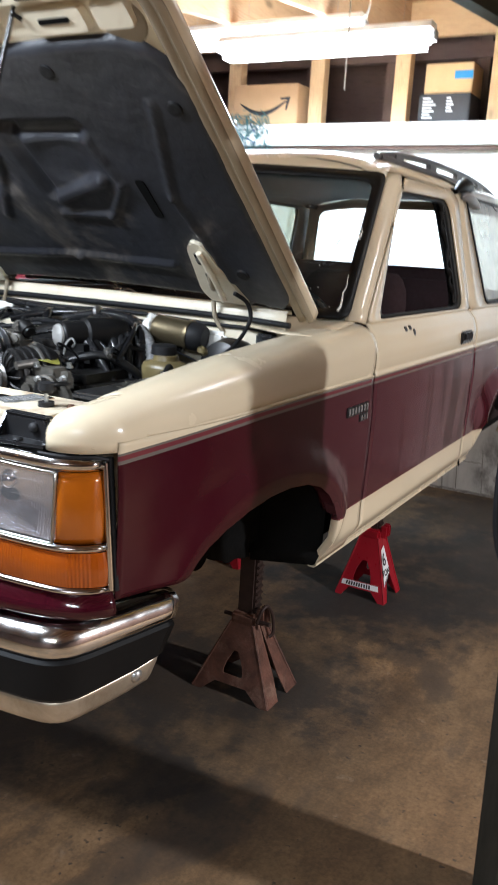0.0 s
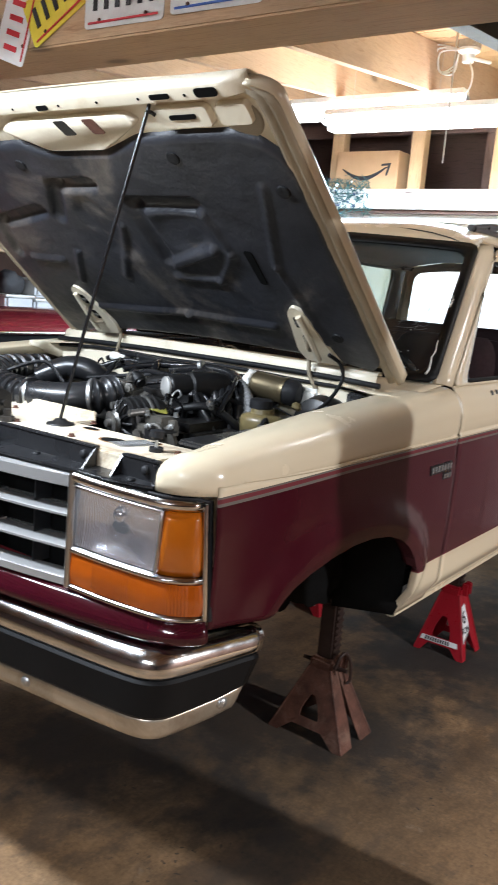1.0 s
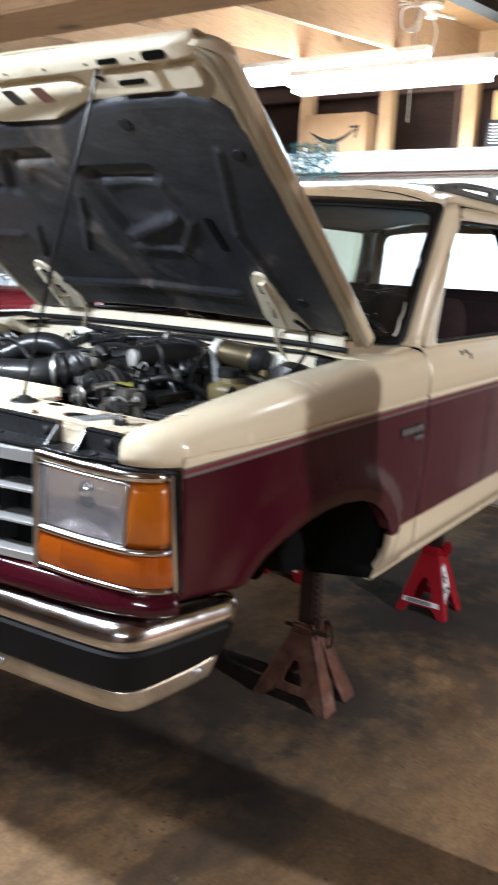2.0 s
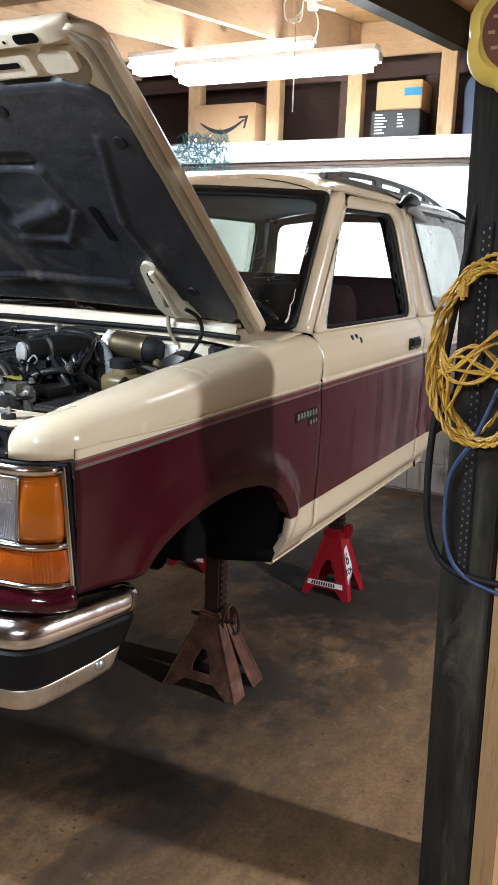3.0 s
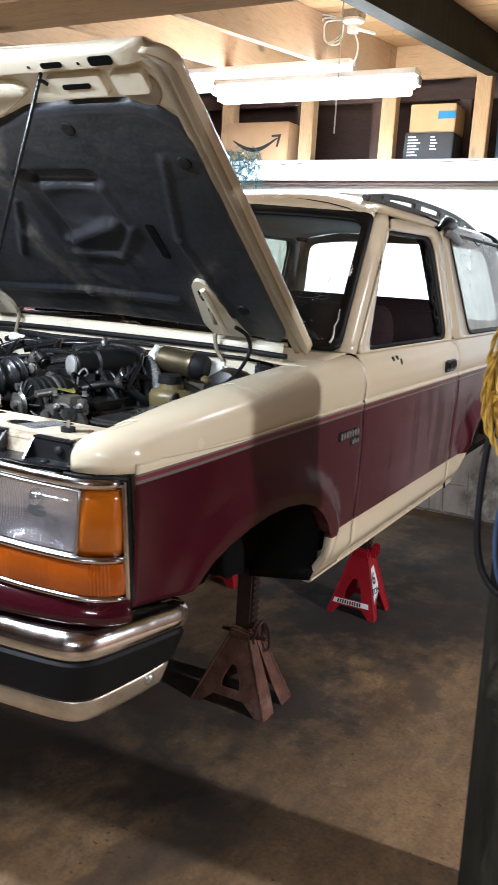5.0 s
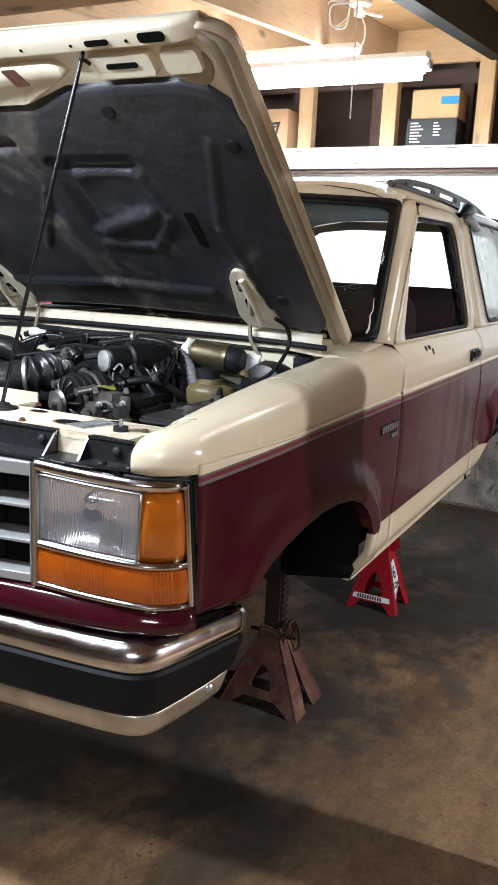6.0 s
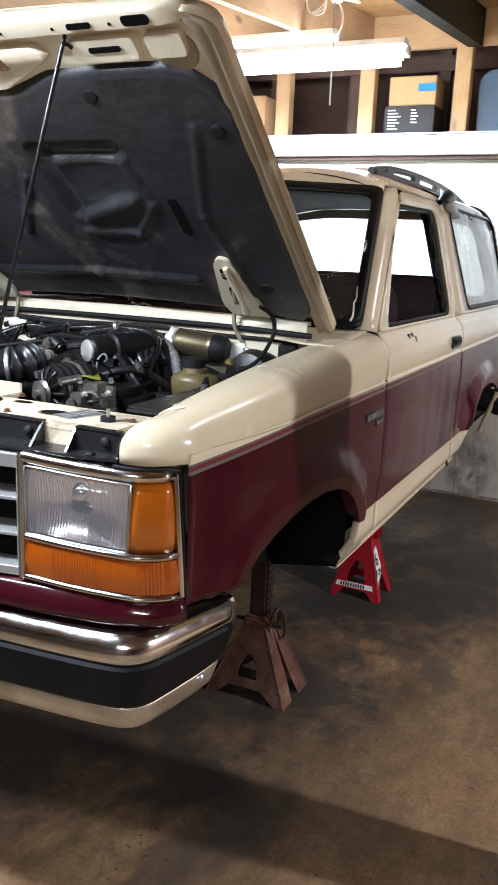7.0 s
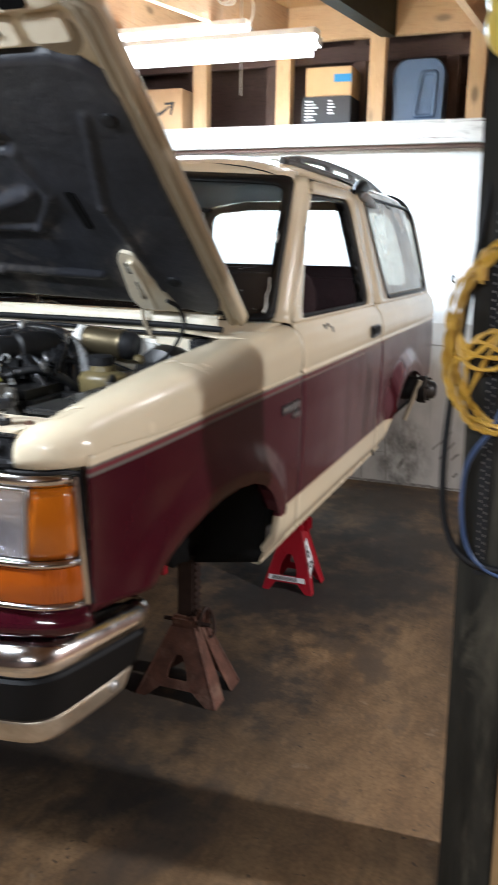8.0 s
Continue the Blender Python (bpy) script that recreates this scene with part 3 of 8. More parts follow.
def loft_front():
    for i, x in enumerate((-3.0, -2.34, -1.685, -1.01, -0.38, 0.272, 0.917, 1.56, 2.2)):
        tagged(part("stud", boxed((x, WALL_Y - 0.0, 2.76), (0.105, 0.09, 0.55), 0.004), PINE_Z, smooth=False), "pale pine stud of the storage loft front", "stud", "loft studs")
        tagged(part("back_stud", boxed((x - 0.20, WALL_Y + 0.32, 2.74), (0.09, 0.06, 0.70), 0.003), OLD_WOOD, smooth=False), "old dark stud behind the loft front", "stud", "loft back studs")
    tagged(part("loft_header", boxed((0.35, WALL_Y + 0.005, 3.16), (10.6, 0.05, 0.26), 0.004), PINE_X, smooth=False), "pine header board above the loft openings", "board", kind="structure")
    tagged(part("loft_rail", boxed((0.35, WALL_Y + 0.30, 3.0), (10.6, 0.05, 0.10), 0.003), OLD_WOOD_X, smooth=False), "dark rail inside the storage loft", "board", kind="structure")
    lb = tagged(part("ledge_board", boxed((0.35, WALL_Y - 0.08, 2.415), (10.6, 0.12, 0.14), 0.008), WHITE_BOARD, smooth=False), "white painted ledge beam below the loft openings, cracked", "beam", kind="structure")
    # weather cracks in the paint and a pale cable stapled below
    rnd = random.Random(31)
    x = -3.2
    while x < 2.4:
        n_ = rnd.randint(4, 11)
        z = rnd.choice((2.452, 2.440, 2.470, 2.405, 2.372)) + rnd.uniform(-0.006, 0.006)
        pts = [(x + 0.07 * i, WALL_Y - 0.1405, z + rnd.uniform(-0.004, 0.004)) for i in range(n_)]
        part("crack", tube(pts, lambda t: 0.0006 + 0.0030 * math.sin(math.pi * t) * (0.6 + 0.4 * math.cos(t * 23)), 6, 4), OLD_WOOD_X, lb, "dark weather crack")
        x += 0.07 * n_ * rnd.uniform(0.35, 1.1)
    tagged(part("ledge_lip", boxed((0.35, WALL_Y - 0.035, 2.333), (10.6, 0.09, 0.022), 0.003), OLD_WOOD_X, smooth=False), "dark strip under the white ledge beam", "trim", kind="structure")


loft_front()


# main beam with number plates
def main_beam():
    return tagged(part("main_beam", boxed((0.35, -0.07, 2.47), (10.6, 0.24, 0.26), 0.006), PINE_X, smooth=False), "thick pine beam across the garage carrying old number plates", "beam")


main_beam()


def shop_light(x, y, z, mat_body=WHITE_PL):
    ob = thing("shop_light", "lit white twin tube shop light hung from the rafters", "lamp", (x, y, z), "shop lights")
    bm = bmesh.new()
    rows = []
    for xx in (-0.61, 0.61):
        rows.append([(xx, -0.05, -0.002), (xx, -0.04, 0.030), (xx, 0.04, 0.030), (xx, 0.05, -0.002)])
    loft(bm, rows, True, True)
    part("housing", bm, mat_body, ob, smooth=False)
    # oversized glowing block, added to give the tubes their blown-out glare
    part("diffuser", boxed((0, 0, -0.046), (1.23, 0.18, 0.092), 0.042), TUBE, ob, "glowing white block imitating the glare of the tubes")
    for s in (-1, 1):
        part("tube", cyl(bmesh.new(), (-0.59, s * 0.032, -0.012), (0.59, s * 0.032, -0.012), 0.014, 12), TUBE, ob, "glowing white tube")
        part("end_cap", boxed((s * 0.622, 0, -0.030), (0.016, 0.045, 0.045), 0.003), STEEL, ob)
        part("chain", tube([(s * 0.45, 0, 0.03), (s * 0.45, 0.005, 0.15), (s * 0.45, 0, 0.32)], 0.0009, 5, 3), STEEL, ob)
    return ob


shop_light(-0.77, 2.58, 2.825)
shop_light(-0.33, 2.42, 2.715)
shop_light(-0.30, -1.45, 2.495)
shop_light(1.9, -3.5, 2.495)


def work_light():
    ob = thing("work_light", "square lit work light hung from the ceiling of the side bay", "lamp", (4.6, 0.32, 2.54))
    bm = bmesh.new()
    loft(bm, [[(sx * r, sy * r, z) for sx, sy in ((1, 1), (-1, 1), (-1, -1), (1, -1))] for r, z in ((0.20, -0.04), (0.19, 0.0), (0.08, 0.04), (0.07, 0.08))], True, True)
    part("housing", bm, GREY_PLASTIC, ob, smooth=False)
    part("cable", tube([(0, 0, 0.08), (0.01, 0, 0.3), (0, 0, 0.55)], 0.006, 6, 4), RUBBER, ob)


work_light()


def ceiling_lamp():
    ob = thing("ceiling_lamp", "round lit globe lamp under the plank ceiling", "lamp", (1.52, 1.18, 2.81))
    part("globe", lathe(bmesh.new(), (0, 0, 0.0), (0, 0, 1), [(0, 0.06), (0.02, 0.085), (0.07, 0.08), (0.11, 0.05), (0.112, 0)], 24), TUBE, ob, "glowing white globe")
    part("rose", lathe(bmesh.new(), (0, 0, 0.10), (0, 0, 1), [(0, 0.07), (0.05, 0.06), (0.24, 0.06), (0.242, 0)], 20), WHITE_PL, ob)


ceiling_lamp()


# ---- the vehicle ----
car = thing("sport_utility_vehicle", "cream and maroon off-roader, hood open, wheels off, on jack stands", "car")

SIDE = [(0.70, 0.795), (0.737, 0.812), (0.745, 0.816), (0.783, 0.843), (0.792, 0.846), (0.86, 0.846), (0.885, 0.849), (1.0, 0.854), (1.15, 0.856), (1.235, 0.852), (1.262, 0.8525), (1.267, 0.8550), (1.271, 0.8530), (1.275, 0.8495), (1.280, 0.8500), (1.290, 0.8530), (1.33, 0.852), (1.38, 0.838), (1.42, 0.805), (1.86, 0.700), (1.90, 0.672)]
ARCH = [(-0.462, 0.938), (-0.436, 0.964), (-0.402, 0.988), (-0.345, 1.013), (-0.26, 1.036), (-0.166, 1.049), (-0.07, 1.050), (0.027, 1.037), (0.11, 1.011), (0.178, 0.972), (0.225, 0.930), (0.258, 0.885)]
REAR_DY = 2.40


def arch_gap(y, z):
    best = 9.0
    for (a, za), (b, zb) in zip(ARCH, ARCH[1:]):
        p, d = Vector((y - a, z - za)), Vector((b - a, zb - za))
        t = max(0, min(1, p.dot(d) / d.length_squared))
        best = min(best, (p - d * t).length)
    return best


def side_x(y, z):
    x = interp(SIDE, z)
    if y < -0.2:
        x -= 0.057 * min(1.0, ((-0.2 - y) / 0.5)) ** 2
    if y > 2.5:
        x -= 0.012 * ((y - 2.5) / 0.7) ** 2 + 0.035 * max(0.0, (y - 3.18) / 0.10) ** 2
    if z < 1.3:
        for dy in (0.0, REAR_DY):
            if -0.75 < y - dy < 0.45:
                g = arch_gap(y - dy, z)
                if g < 0.125:
                    s = min(1.0, (0.125 - g) / 0.09)
                    x += (0.040 if dy else 0.008 + 0.018 * max(0.0, min(1.0, (y + 0.42) / 0.40))) * s * s * (3 - 2 * s)
                    x -= 0.006 * max(0.0, 1 - g / 0.022)
    return x


def body_loft(bm, ys, low, high, rows=26, f=side_x):
    grid = []
    for y in ys:
        a, b = low(y), high(y)
        zs = [a + (b - a) * k / rows for k in range(rows + 1)]
        if b > 1.40:
            zs = [a + (1.256 - a) * k / rows for k in range(rows + 1)] + [1.262, 1.267, 1.271, 1.275, 1.280, 1.290] + [1.305 + (b - 1.305) * k / 10 for k in range(11)]
        grid.append([(f(y, z), y, z) for z in zs])
    return loft(bm, grid)


FENDER_TOP = [(-0.745, 1.314), (-0.70, 1.319), (-0.62, 1.328), (-0.50, 1.343), (-0.40, 1.354), (-0.21, 1.373), (0.0, 1.388), (0.16, 1.398), (0.50, 1.414)]
LOW = [(-0.70, 0.950), (-0.606, 0.944), (-0.506, 0.936)] + ARCH + [(0.262, 0.880), (0.272, 0.80), (0.292, 0.716), (0.50, 0.716)]
CREST = [(-0.68, 0.738), (-0.45, 0.760), (0.0, 0.772), (0.5, 0.775)]
INNER = [(-0.60, 0.684), (-0.50, 0.694), (-0.42, 0.703), (0.5, 0.706)]
INNER_DROP = [(-0.60, 0.040), (-0.50, 0.022), (-0.42, 0.012), (0.5, 0.010)]


def swell(c, q_, base, zt):
    """From an edge point up over a round shoulder to the crest."""
    zs = max(zt - 0.075, base + 0.001)
    pts = [(q_.x, q_.y, base + (zs - base) * k / 4) for k in range(4)]
    for k in range(15):
        a = k / 14 * math.pi / 2
        p = c.lerp(q_, math.cos(a) ** 0.95)
        pts.append((p.x, p.y, zs + (zt - zs) * math.sin(a) ** 0.9))
    return pts


def front_fender():
    bm = bmesh.new()
    ys = sorted(set([round(v, 4) for v in np.linspace(-0.60, 0.494, 60)] + [p[0] for p in LOW if p[0] > -0.6] + [0.494]))
    ys = [y for y in ys if y <= 0.494]
    nose = [-0.668, -0.65, -0.625]
    body_loft(bm, nose + ys, lambda y: interp(LOW, y), lambda y: 1.262, 26)
    crest = lambda y: Vector((interp(CREST, y), y, 0))
    def section(y, side):
        q_ = Vector((side_x(y, 1.262) if side > 0 else interp(INNER, y), y, 0))
        zt = interp(FENDER_TOP, y)
        pts = swell(crest(y), q_, 1.262 if side > 0 else zt - interp(INNER_DROP, y), zt)
        if side > 0:
            # pressed crease along the foot of the crown
            k = max(0.0, min(1.0, (y + 0.60) / 0.40))
            pts[1:1] = [(q_.x + 0.001 * k, y, 1.2660), (q_.x - 0.0045 * k, y, 1.2695)]
            pts[3] = (q_.x - 0.002 * k + (pts[3][0] - q_.x) * (1 - k), y, pts[3][2])
        return pts
    top = loft(bmesh.new(), [section(y, 1) for y in ys])
    loft(top, [section(y, -1) for y in ys])
    loft(top, [[(interp(INNER, y), y, interp(FENDER_TOP, y) - interp(INNER_DROP, y)), (interp(INNER, y), y, interp(FENDER_TOP, y) - interp(INNER_DROP, y) - 0.03)] for y in ys])
    # rounded nose over the corner lamp: a dome on a U-shaped plan
    xo, y0 = side_x(ys[0], 1.262), ys[0]
    plan = spline([(xo, y0, 0), (xo - 0.003, -0.635, 0), (xo - 0.008, -0.668, 0), (0.786, -0.706, 0), (0.756, -0.732, 0), (0.722, -0.744, 0), (0.698, -0.742, 0), (0.686, -0.722, 0), (0.683, -0.68, 0), (0.684, y0, 0)], 6)
    rows = []
    for q_ in plan:
        c = crest(max(q_.y, -0.672))
        out = max(0.0, min(1.0, (q_.x - 0.70) / 0.05))
        rows.append(swell(c, q_, 1.262 * out + (interp(FENDER_TOP, c.y) - 0.060) * (1 - out), interp(FENDER_TOP, c.y)))
    loft(top, rows)
    # skirt of the nose above the lamp
    loft(top, [[Vector(r[0]), Vector((r[0][0], r[0][1], 1.243))] for r in rows if r[0][1] < -0.672])
    # inward lip round the wheel opening
    lip = [(y, interp(LOW, y)) for y in ys if -0.5 <= y <= 0.292]
    loft(bm, [[(side_x(y, z), y, z), (side_x(y, z) - (0.03 if z > 0.89 else 0.010), y, z + 0.004), (side_x(y, z) - (0.05 if z > 0.89 else 0.018), y, z + 0.012)] for y, z in lip])
    f = part("front_fender", bm, PAINT, car, "cream over maroon front fender, pinstriped, dulled, with painted reflection haze", thick=0.003, sharp=50)
    part("fender_top", top, CREAM_M, f, "cream fender crown with a rounded nose", thick=0.003, sharp=70)
    # corner of the scuttle between fender and windscreen
    rows = [[(x, y, 1.398 + 0.02 * max(0, (0.70 - x)) / 0.2 + 0.10 * max(0, y - 0.25)) for x in (0.785, 0.745, 0.70, 0.66, 0.62, 0.56)] for y in np.linspace(0.16, 0.53, 10)]
    part("scuttle_corner", loft(bmesh.new(), rows), CREAM_M, f, thick=0.004)
    return f


def wheel_well(dy=0.0):
    bm = bmesh.new()
    pts = [(-0.50, 0.925), (-0.455, 0.955)] + [(y, z + 0.03) for y, z in ARCH[2:-2]] + [(0.275, 0.90), (0.285, 0.76), (0.290, 0.715)]
    if dy:
        pts = pts[:-2] + [(0.277, 0.87)]
    rows = [[(x, y + dy, z + (0.83 - x) * (0.12 if z > 0.8 else -0.16)) for x in ((0.826 if z > 0.8 else 0.818 if z > 0.74 else 0.796) if y > 0.27 and not dy else 0.80, 0.72, 0.65, 0.58)] for y, z in pts]
    loft(bm, rows)
    # hanging black liner with a wavy lower edge
    hem = [(-0.50, 0.955), (-0.40, 0.93), (-0.20, 0.86), (-0.06, 0.80), (0.02, 0.755), (0.10, 0.728), (0.29, 0.676)]
    if dy:
        hem = [(-0.50, 0.94), (-0.2, 0.90), (0.29, 0.865)]
    n = 40
    rows = []
    for i in range(n + 1):
        y = -0.50 + 0.79 * i / n
        t = interp([(a, b) for a, b in pts], y) + 0.03
        e = interp(hem, y) + 0.006 * math.sin(y * 31) + 0.004 * math.sin(y * 71)
        rows.append([(0.59 + 0.02 * math.sin(k * 0.9), y + dy, t + (e - t) * k / 6) for k in range(7)])
    loft(bm, rows)
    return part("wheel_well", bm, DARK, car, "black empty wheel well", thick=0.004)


def door():
    bm = bmesh.new()
    ys = list(np.linspace(0.502, 1.662, 40))
    body_loft(bm, ys, lambda y: 0.748, lambda y: 1.418, 40)
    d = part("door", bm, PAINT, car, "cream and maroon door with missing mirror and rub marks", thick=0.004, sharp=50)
    g = lambda y, z: (side_x(y, z) + 0.001, y, z)
    outer = rounded([(0.508, 1.416), (1.662, 1.416), (1.690, 1.893), (1.045, 1.885)], [0.02, 0.02, 0.05, 0.05], 6)
    inner = rounded([(0.605, 1.424), (1.590, 1.424), (1.560, 1.850), (0.950, 1.838)], [0.03, 0.07, 0.08, 0.05], 6)
    part("window_frame", ring(outer, inner, g), CREAM_M, d, thick=0.012)
    gl = rounded([(0.640, 1.436), (1.520, 1.436), (1.470, 1.832), (0.968, 1.824)], [0.03, 0.06, 0.07, 0.05], 6)
    h = lambda y, z: (side_x(y, z) - 0.008, y, z)
    part("window_seal", ring(inner, gl, h), SEAL, d, "black rubber window seal", thick=0.014)
    torn = [(1.478, 1.822), (1.474, 1.78), (1.462, 1.74), (1.482, 1.70), (1.500, 1.66), (1.488, 1.62), (1.470, 1.585), (1.492, 1.555), (1.482, 1.52), (1.506, 1.49), (1.50, 1.45)]
    part("torn_seal", tube([(side_x(y, z) - 0.012, y, z) for y, z in torn], lambda t: 0.010 + 0.004 * math.sin(t * 31), 8, 5), SEAL, d, "torn hanging window seal")
    # handle: recessed black cup with a bar
    hb = bmesh.new()
    box(hb, (0.858, 1.500, 1.318), (0.016, 0.155, 0.052), 0.007)
    hd = part("handle", hb, BLACK_PLASTIC, d, "black pull handle")
    part("handle_bar", boxed((0.868, 1.492, 1.322), (0.010, 0.11, 0.026), 0.004), RUBBER, hd)
    # scar and holes where the mirror was
    for y, z in ((0.80, 1.383), (0.845, 1.384), (0.875, 1.372)):
        part("mirror_scar", lathe(bmesh.new(), (side_x(y, z) - 0.004, y, z), (1, 0, 0.3), [(0, 0.013), (0.006, 0.012), (0.0065, 0.0)], 10), GRIME, d, "bare screw hole of the missing mirror")
    for y in (0.93, 0.975):
        part("trim_hole", lathe(bmesh.new(), (side_x(y, 1.12) - 0.003, y, 1.12), (1, 0, 0), [(0, 0.008), (0.0045, 0.008), (0.005, 0.0)], 10), DARK, d, "dark trim hole")
    return d


def sill():
    bm = bmesh.new()
    ys = list(np.linspace(0.300, 1.985, 50))
    rows = []
    for y in ys:
        zt = 0.744 if 0.498 < y < 1.666 else 0.744
        rows.append([(0.805, y, zt), (0.804, y, 0.738), (0.802, y, 0.726), (0.794, y, 0.720), (0.788, y, 0.7175), (0.797, y, 0.714), (0.798, y, 0.704), (0.790, y, 0.698), (0.775, y, 0.698), (0.75, y, 0.712)])
    loft(bm, rows)
    rs_ = part("rocker_sill", bm, CREAM_M, car, "cream rocker sill with a stepped lower flange", thick=0.003, sharp=30)
    part("sill_slit", boxed((0.803, 1.83, 0.722), (0.006, 0.012, 0.050), 0.001, pose(0, 1.83, 0.722, 24) @ pose(0, -1.83, -0.722)), DARK, rs_, "dark slit in the sill")
    return rs_


def quarter():
    bm = bmesh.new()
    top = lambda y: 1.418
    rear = [(y + REAR_DY, z) for y, z in ARCH]
    low = [(1.668, 0.748), (1.88, 0.748), (1.90, 0.885)] + [(4.68 - 0.12 - y, z) for y, z in reversed(rear) if 4.56 - y > 1.90] + [(2.78, 0.90), (3.28, 0.93)]
    low = sorted(low)
    ys = sorted(set([round(v, 4) for v in np.linspace(1.668, 3.28, 60)] + [p[0] for p in low]))
    body_loft(bm, ys, lambda y: interp(low, y), top, 34)
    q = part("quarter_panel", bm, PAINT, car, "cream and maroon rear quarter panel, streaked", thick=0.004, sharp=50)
    g = lambda y, z: (side_x(y, z) + 0.001, y, z)
    outer = rounded([(1.670, 1.416), (3.28, 1.416), (3.10, 1.898), (1.698, 1.898)], [0.02, 0.03, 0.10, 0.02], 6)
    inner = rounded([(1.945, 1.428), (3.115, 1.428), (3.045, 1.890), (1.800, 1.890)], [0.04, 0.06, 0.10, 0.03], 6)
    part("window_frame", ring(outer, inner, g), CREAM_M, q, thick=0.012)
    gl = rounded([(1.965, 1.446), (3.090, 1.446), (3.020, 1.884), (1.825, 1.884)], [0.04, 0.06, 0.10, 0.03], 6)
    h = lambda y, z: (side_x(y, z) + 0.004, y, z)
    part("window_seal", ring(inner, gl, h), SEAL, q, "black rubber window seal", thick=0.012)
    bmg = bmesh.new()
    rows = []
    for z in np.linspace(1.448, 1.878, 8):
        y0, y1 = 1.965 + (1.825 - 1.965) * (z - 1.448) / 0.43, 3.090 + (3.020 - 3.090) * (z - 1.448) / 0.43
        rows.append([(side_x(y, z) - 0.002, y, z) for y in np.linspace(y0, y1, 8)])
    loft(bmg, rows)
    p = part("quarter_glass", bmg, PANE, q, "dusty side glass")
    p.visible_shadow = False
    rows = []
    for y in np.linspace(1.80, 3.03, 18):
        w = 0.675 - (0.05 * ((y - 2.5) / 0.65) ** 2 if y > 2.5 else 0)
        drop = 0.05 * ((y - 2.7) / 0.45) ** 2 if y > 2.7 else 0
        rows.append([(side_x(y, 1.886) + 0.006, y, 1.886)] + [(w * u + 0.007, y, roof_z(0.672 * u) - drop + 0.010) for u in (0.995, 0.97, 0.94, 0.90, 0.86)])
    part("wrap_glass", loft(bmesh.new(), rows), WRAP_GLASS, q, "dusty curved glass running over the roof edge", thick=0.003)
    return q


def roof_z(x):
    return 1.992 - 0.085 * (abs(x) / 0.672) ** 4.5


def roof():
    bm = bmesh.new()
    rows = []
    # header rising from the windscreen's upper edge
    us = [-1 + 2 * k / 24 for k in range(25)]
    for dy, dz in ((-0.012, -0.012), (-0.004, 0.004), (0.012, 0.016)):
        rows.append([(0.656 * math.copysign(abs(u) ** 0.9, u), 0.90 + 0.075 * u * u + dy, 1.912 - 0.022 * u * u + dz) for u in us])
    for y in np.linspace(0.96, 3.15, 38):
        w = 0.655 + 0.02 * min(1, (y - 0.9) / 0.3) - (0.05 * ((y - 2.5) / 0.65) ** 2 if y > 2.5 else 0)
        row = []
        for u in us:
            x = w * math.copysign(abs(u) ** 0.9, u)
            drop = (0.062 - 0.044 * u * u) * max(0, (1.20 - y) / 0.30) ** 2 + (0.05 * ((y - 2.7) / 0.45) ** 2 if y > 2.7 else 0)
            row.append((x, y + 0.06 * u * u * max(0, (1.20 - y) / 0.30), roof_z(x * 0.672 / w) - drop))
        rows.append(row)
    loft(bm, rows)
    r = part("roof", bm, CREAM_M, car, "cream steel roof", thick=0.008, sharp=50)
    for s in (-1, 1):
        part("drip_rail", tube([(s * 0.672, y, 1.900 + 0.004 * math.sin(y * 2)) for y in np.linspace(0.93, 1.66, 6)], 0.008, 6, 3), CREAM_M, r)
    # roof rack with two slotted side rails
    for s in (-1, 1):
        rail = part("rack_rail", tube([(s * 0.56, 1.10, 1.966), (s * 0.56, 1.22, 1.982), (s * 0.56, 1.40, 1.998), (s * 0.56, 1.80, 2.010), (s * 0.56, 2.35, 2.004), (s * 0.56, 2.74, 1.972), (s * 0.575, 3.0, 1.915)], 0.013, 8, 6), RACK, r, "grey plastic roof rack rail")
        part("rack_foot", tube([(s * 0.565, 1.12, 1.964), (s * 0.575, 1.54, 1.964), (s * 0.575, 2.2, 1.960), (s * 0.570, 2.75, 1.940)], 0.013, 8, 6), RACK, rail)
        for y, z in ((1.30, 1.976), (1.72, 1.985), (2.12, 1.984), (2.50, 1.972)):
            part("rack_post", boxed((s * 0.567, y, z), (0.022, 0.10, 0.040), 0.008), RACK, rail)
        part("rack_tail", boxed((s * 0.60, 3.05, 1.890), (0.05, 0.20, 0.035), 0.012, pose(0, 0, 0)), BLACK_PLASTIC, rail)
    # torn black rubber and a crumpled grey strip at the front end of the side glass
    part("loose_trim", tube([(0.690, 1.69, 1.893), (0.690, 1.76, 1.918), (0.672, 1.90, 1.932), (0.655, 2.04, 1.925), (0.668, 2.12, 1.890)], lambda t: 0.012 + 0.020 * math.sin(math.pi * t) ** 2, 8, 6), SEAL, r, "loose black rubber roof trim")
    part("loose_trim", tube([(0.712, 1.73, 1.872), (0.708, 1.80, 1.880), (0.700, 1.95, 1.868), (0.704, 2.06, 1.850)], lambda t: 0.004 + 0.020 * math.sin(math.pi * t), 8, 6), GREY_PLASTIC, r, "crumpled grey strip")
    part("loose_trim", tube([(0.672, 2.30, 1.905), (0.690, 2.42, 1.862), (0.680, 2.52, 1.880), (0.684, 2.56, 1.900)], 0.005, 6, 6), SEAL, r)
    part("loose_trim", tube([(0.60, 2.80, 1.945), (0.635, 2.92, 1.925), (0.665, 3.02, 1.885), (0.690, 3.05, 1.840)], lambda t: 0.012 + 0.012 * math.sin(math.pi * t), 8, 6), SEAL, r, "thick black rubber at the rear corner")
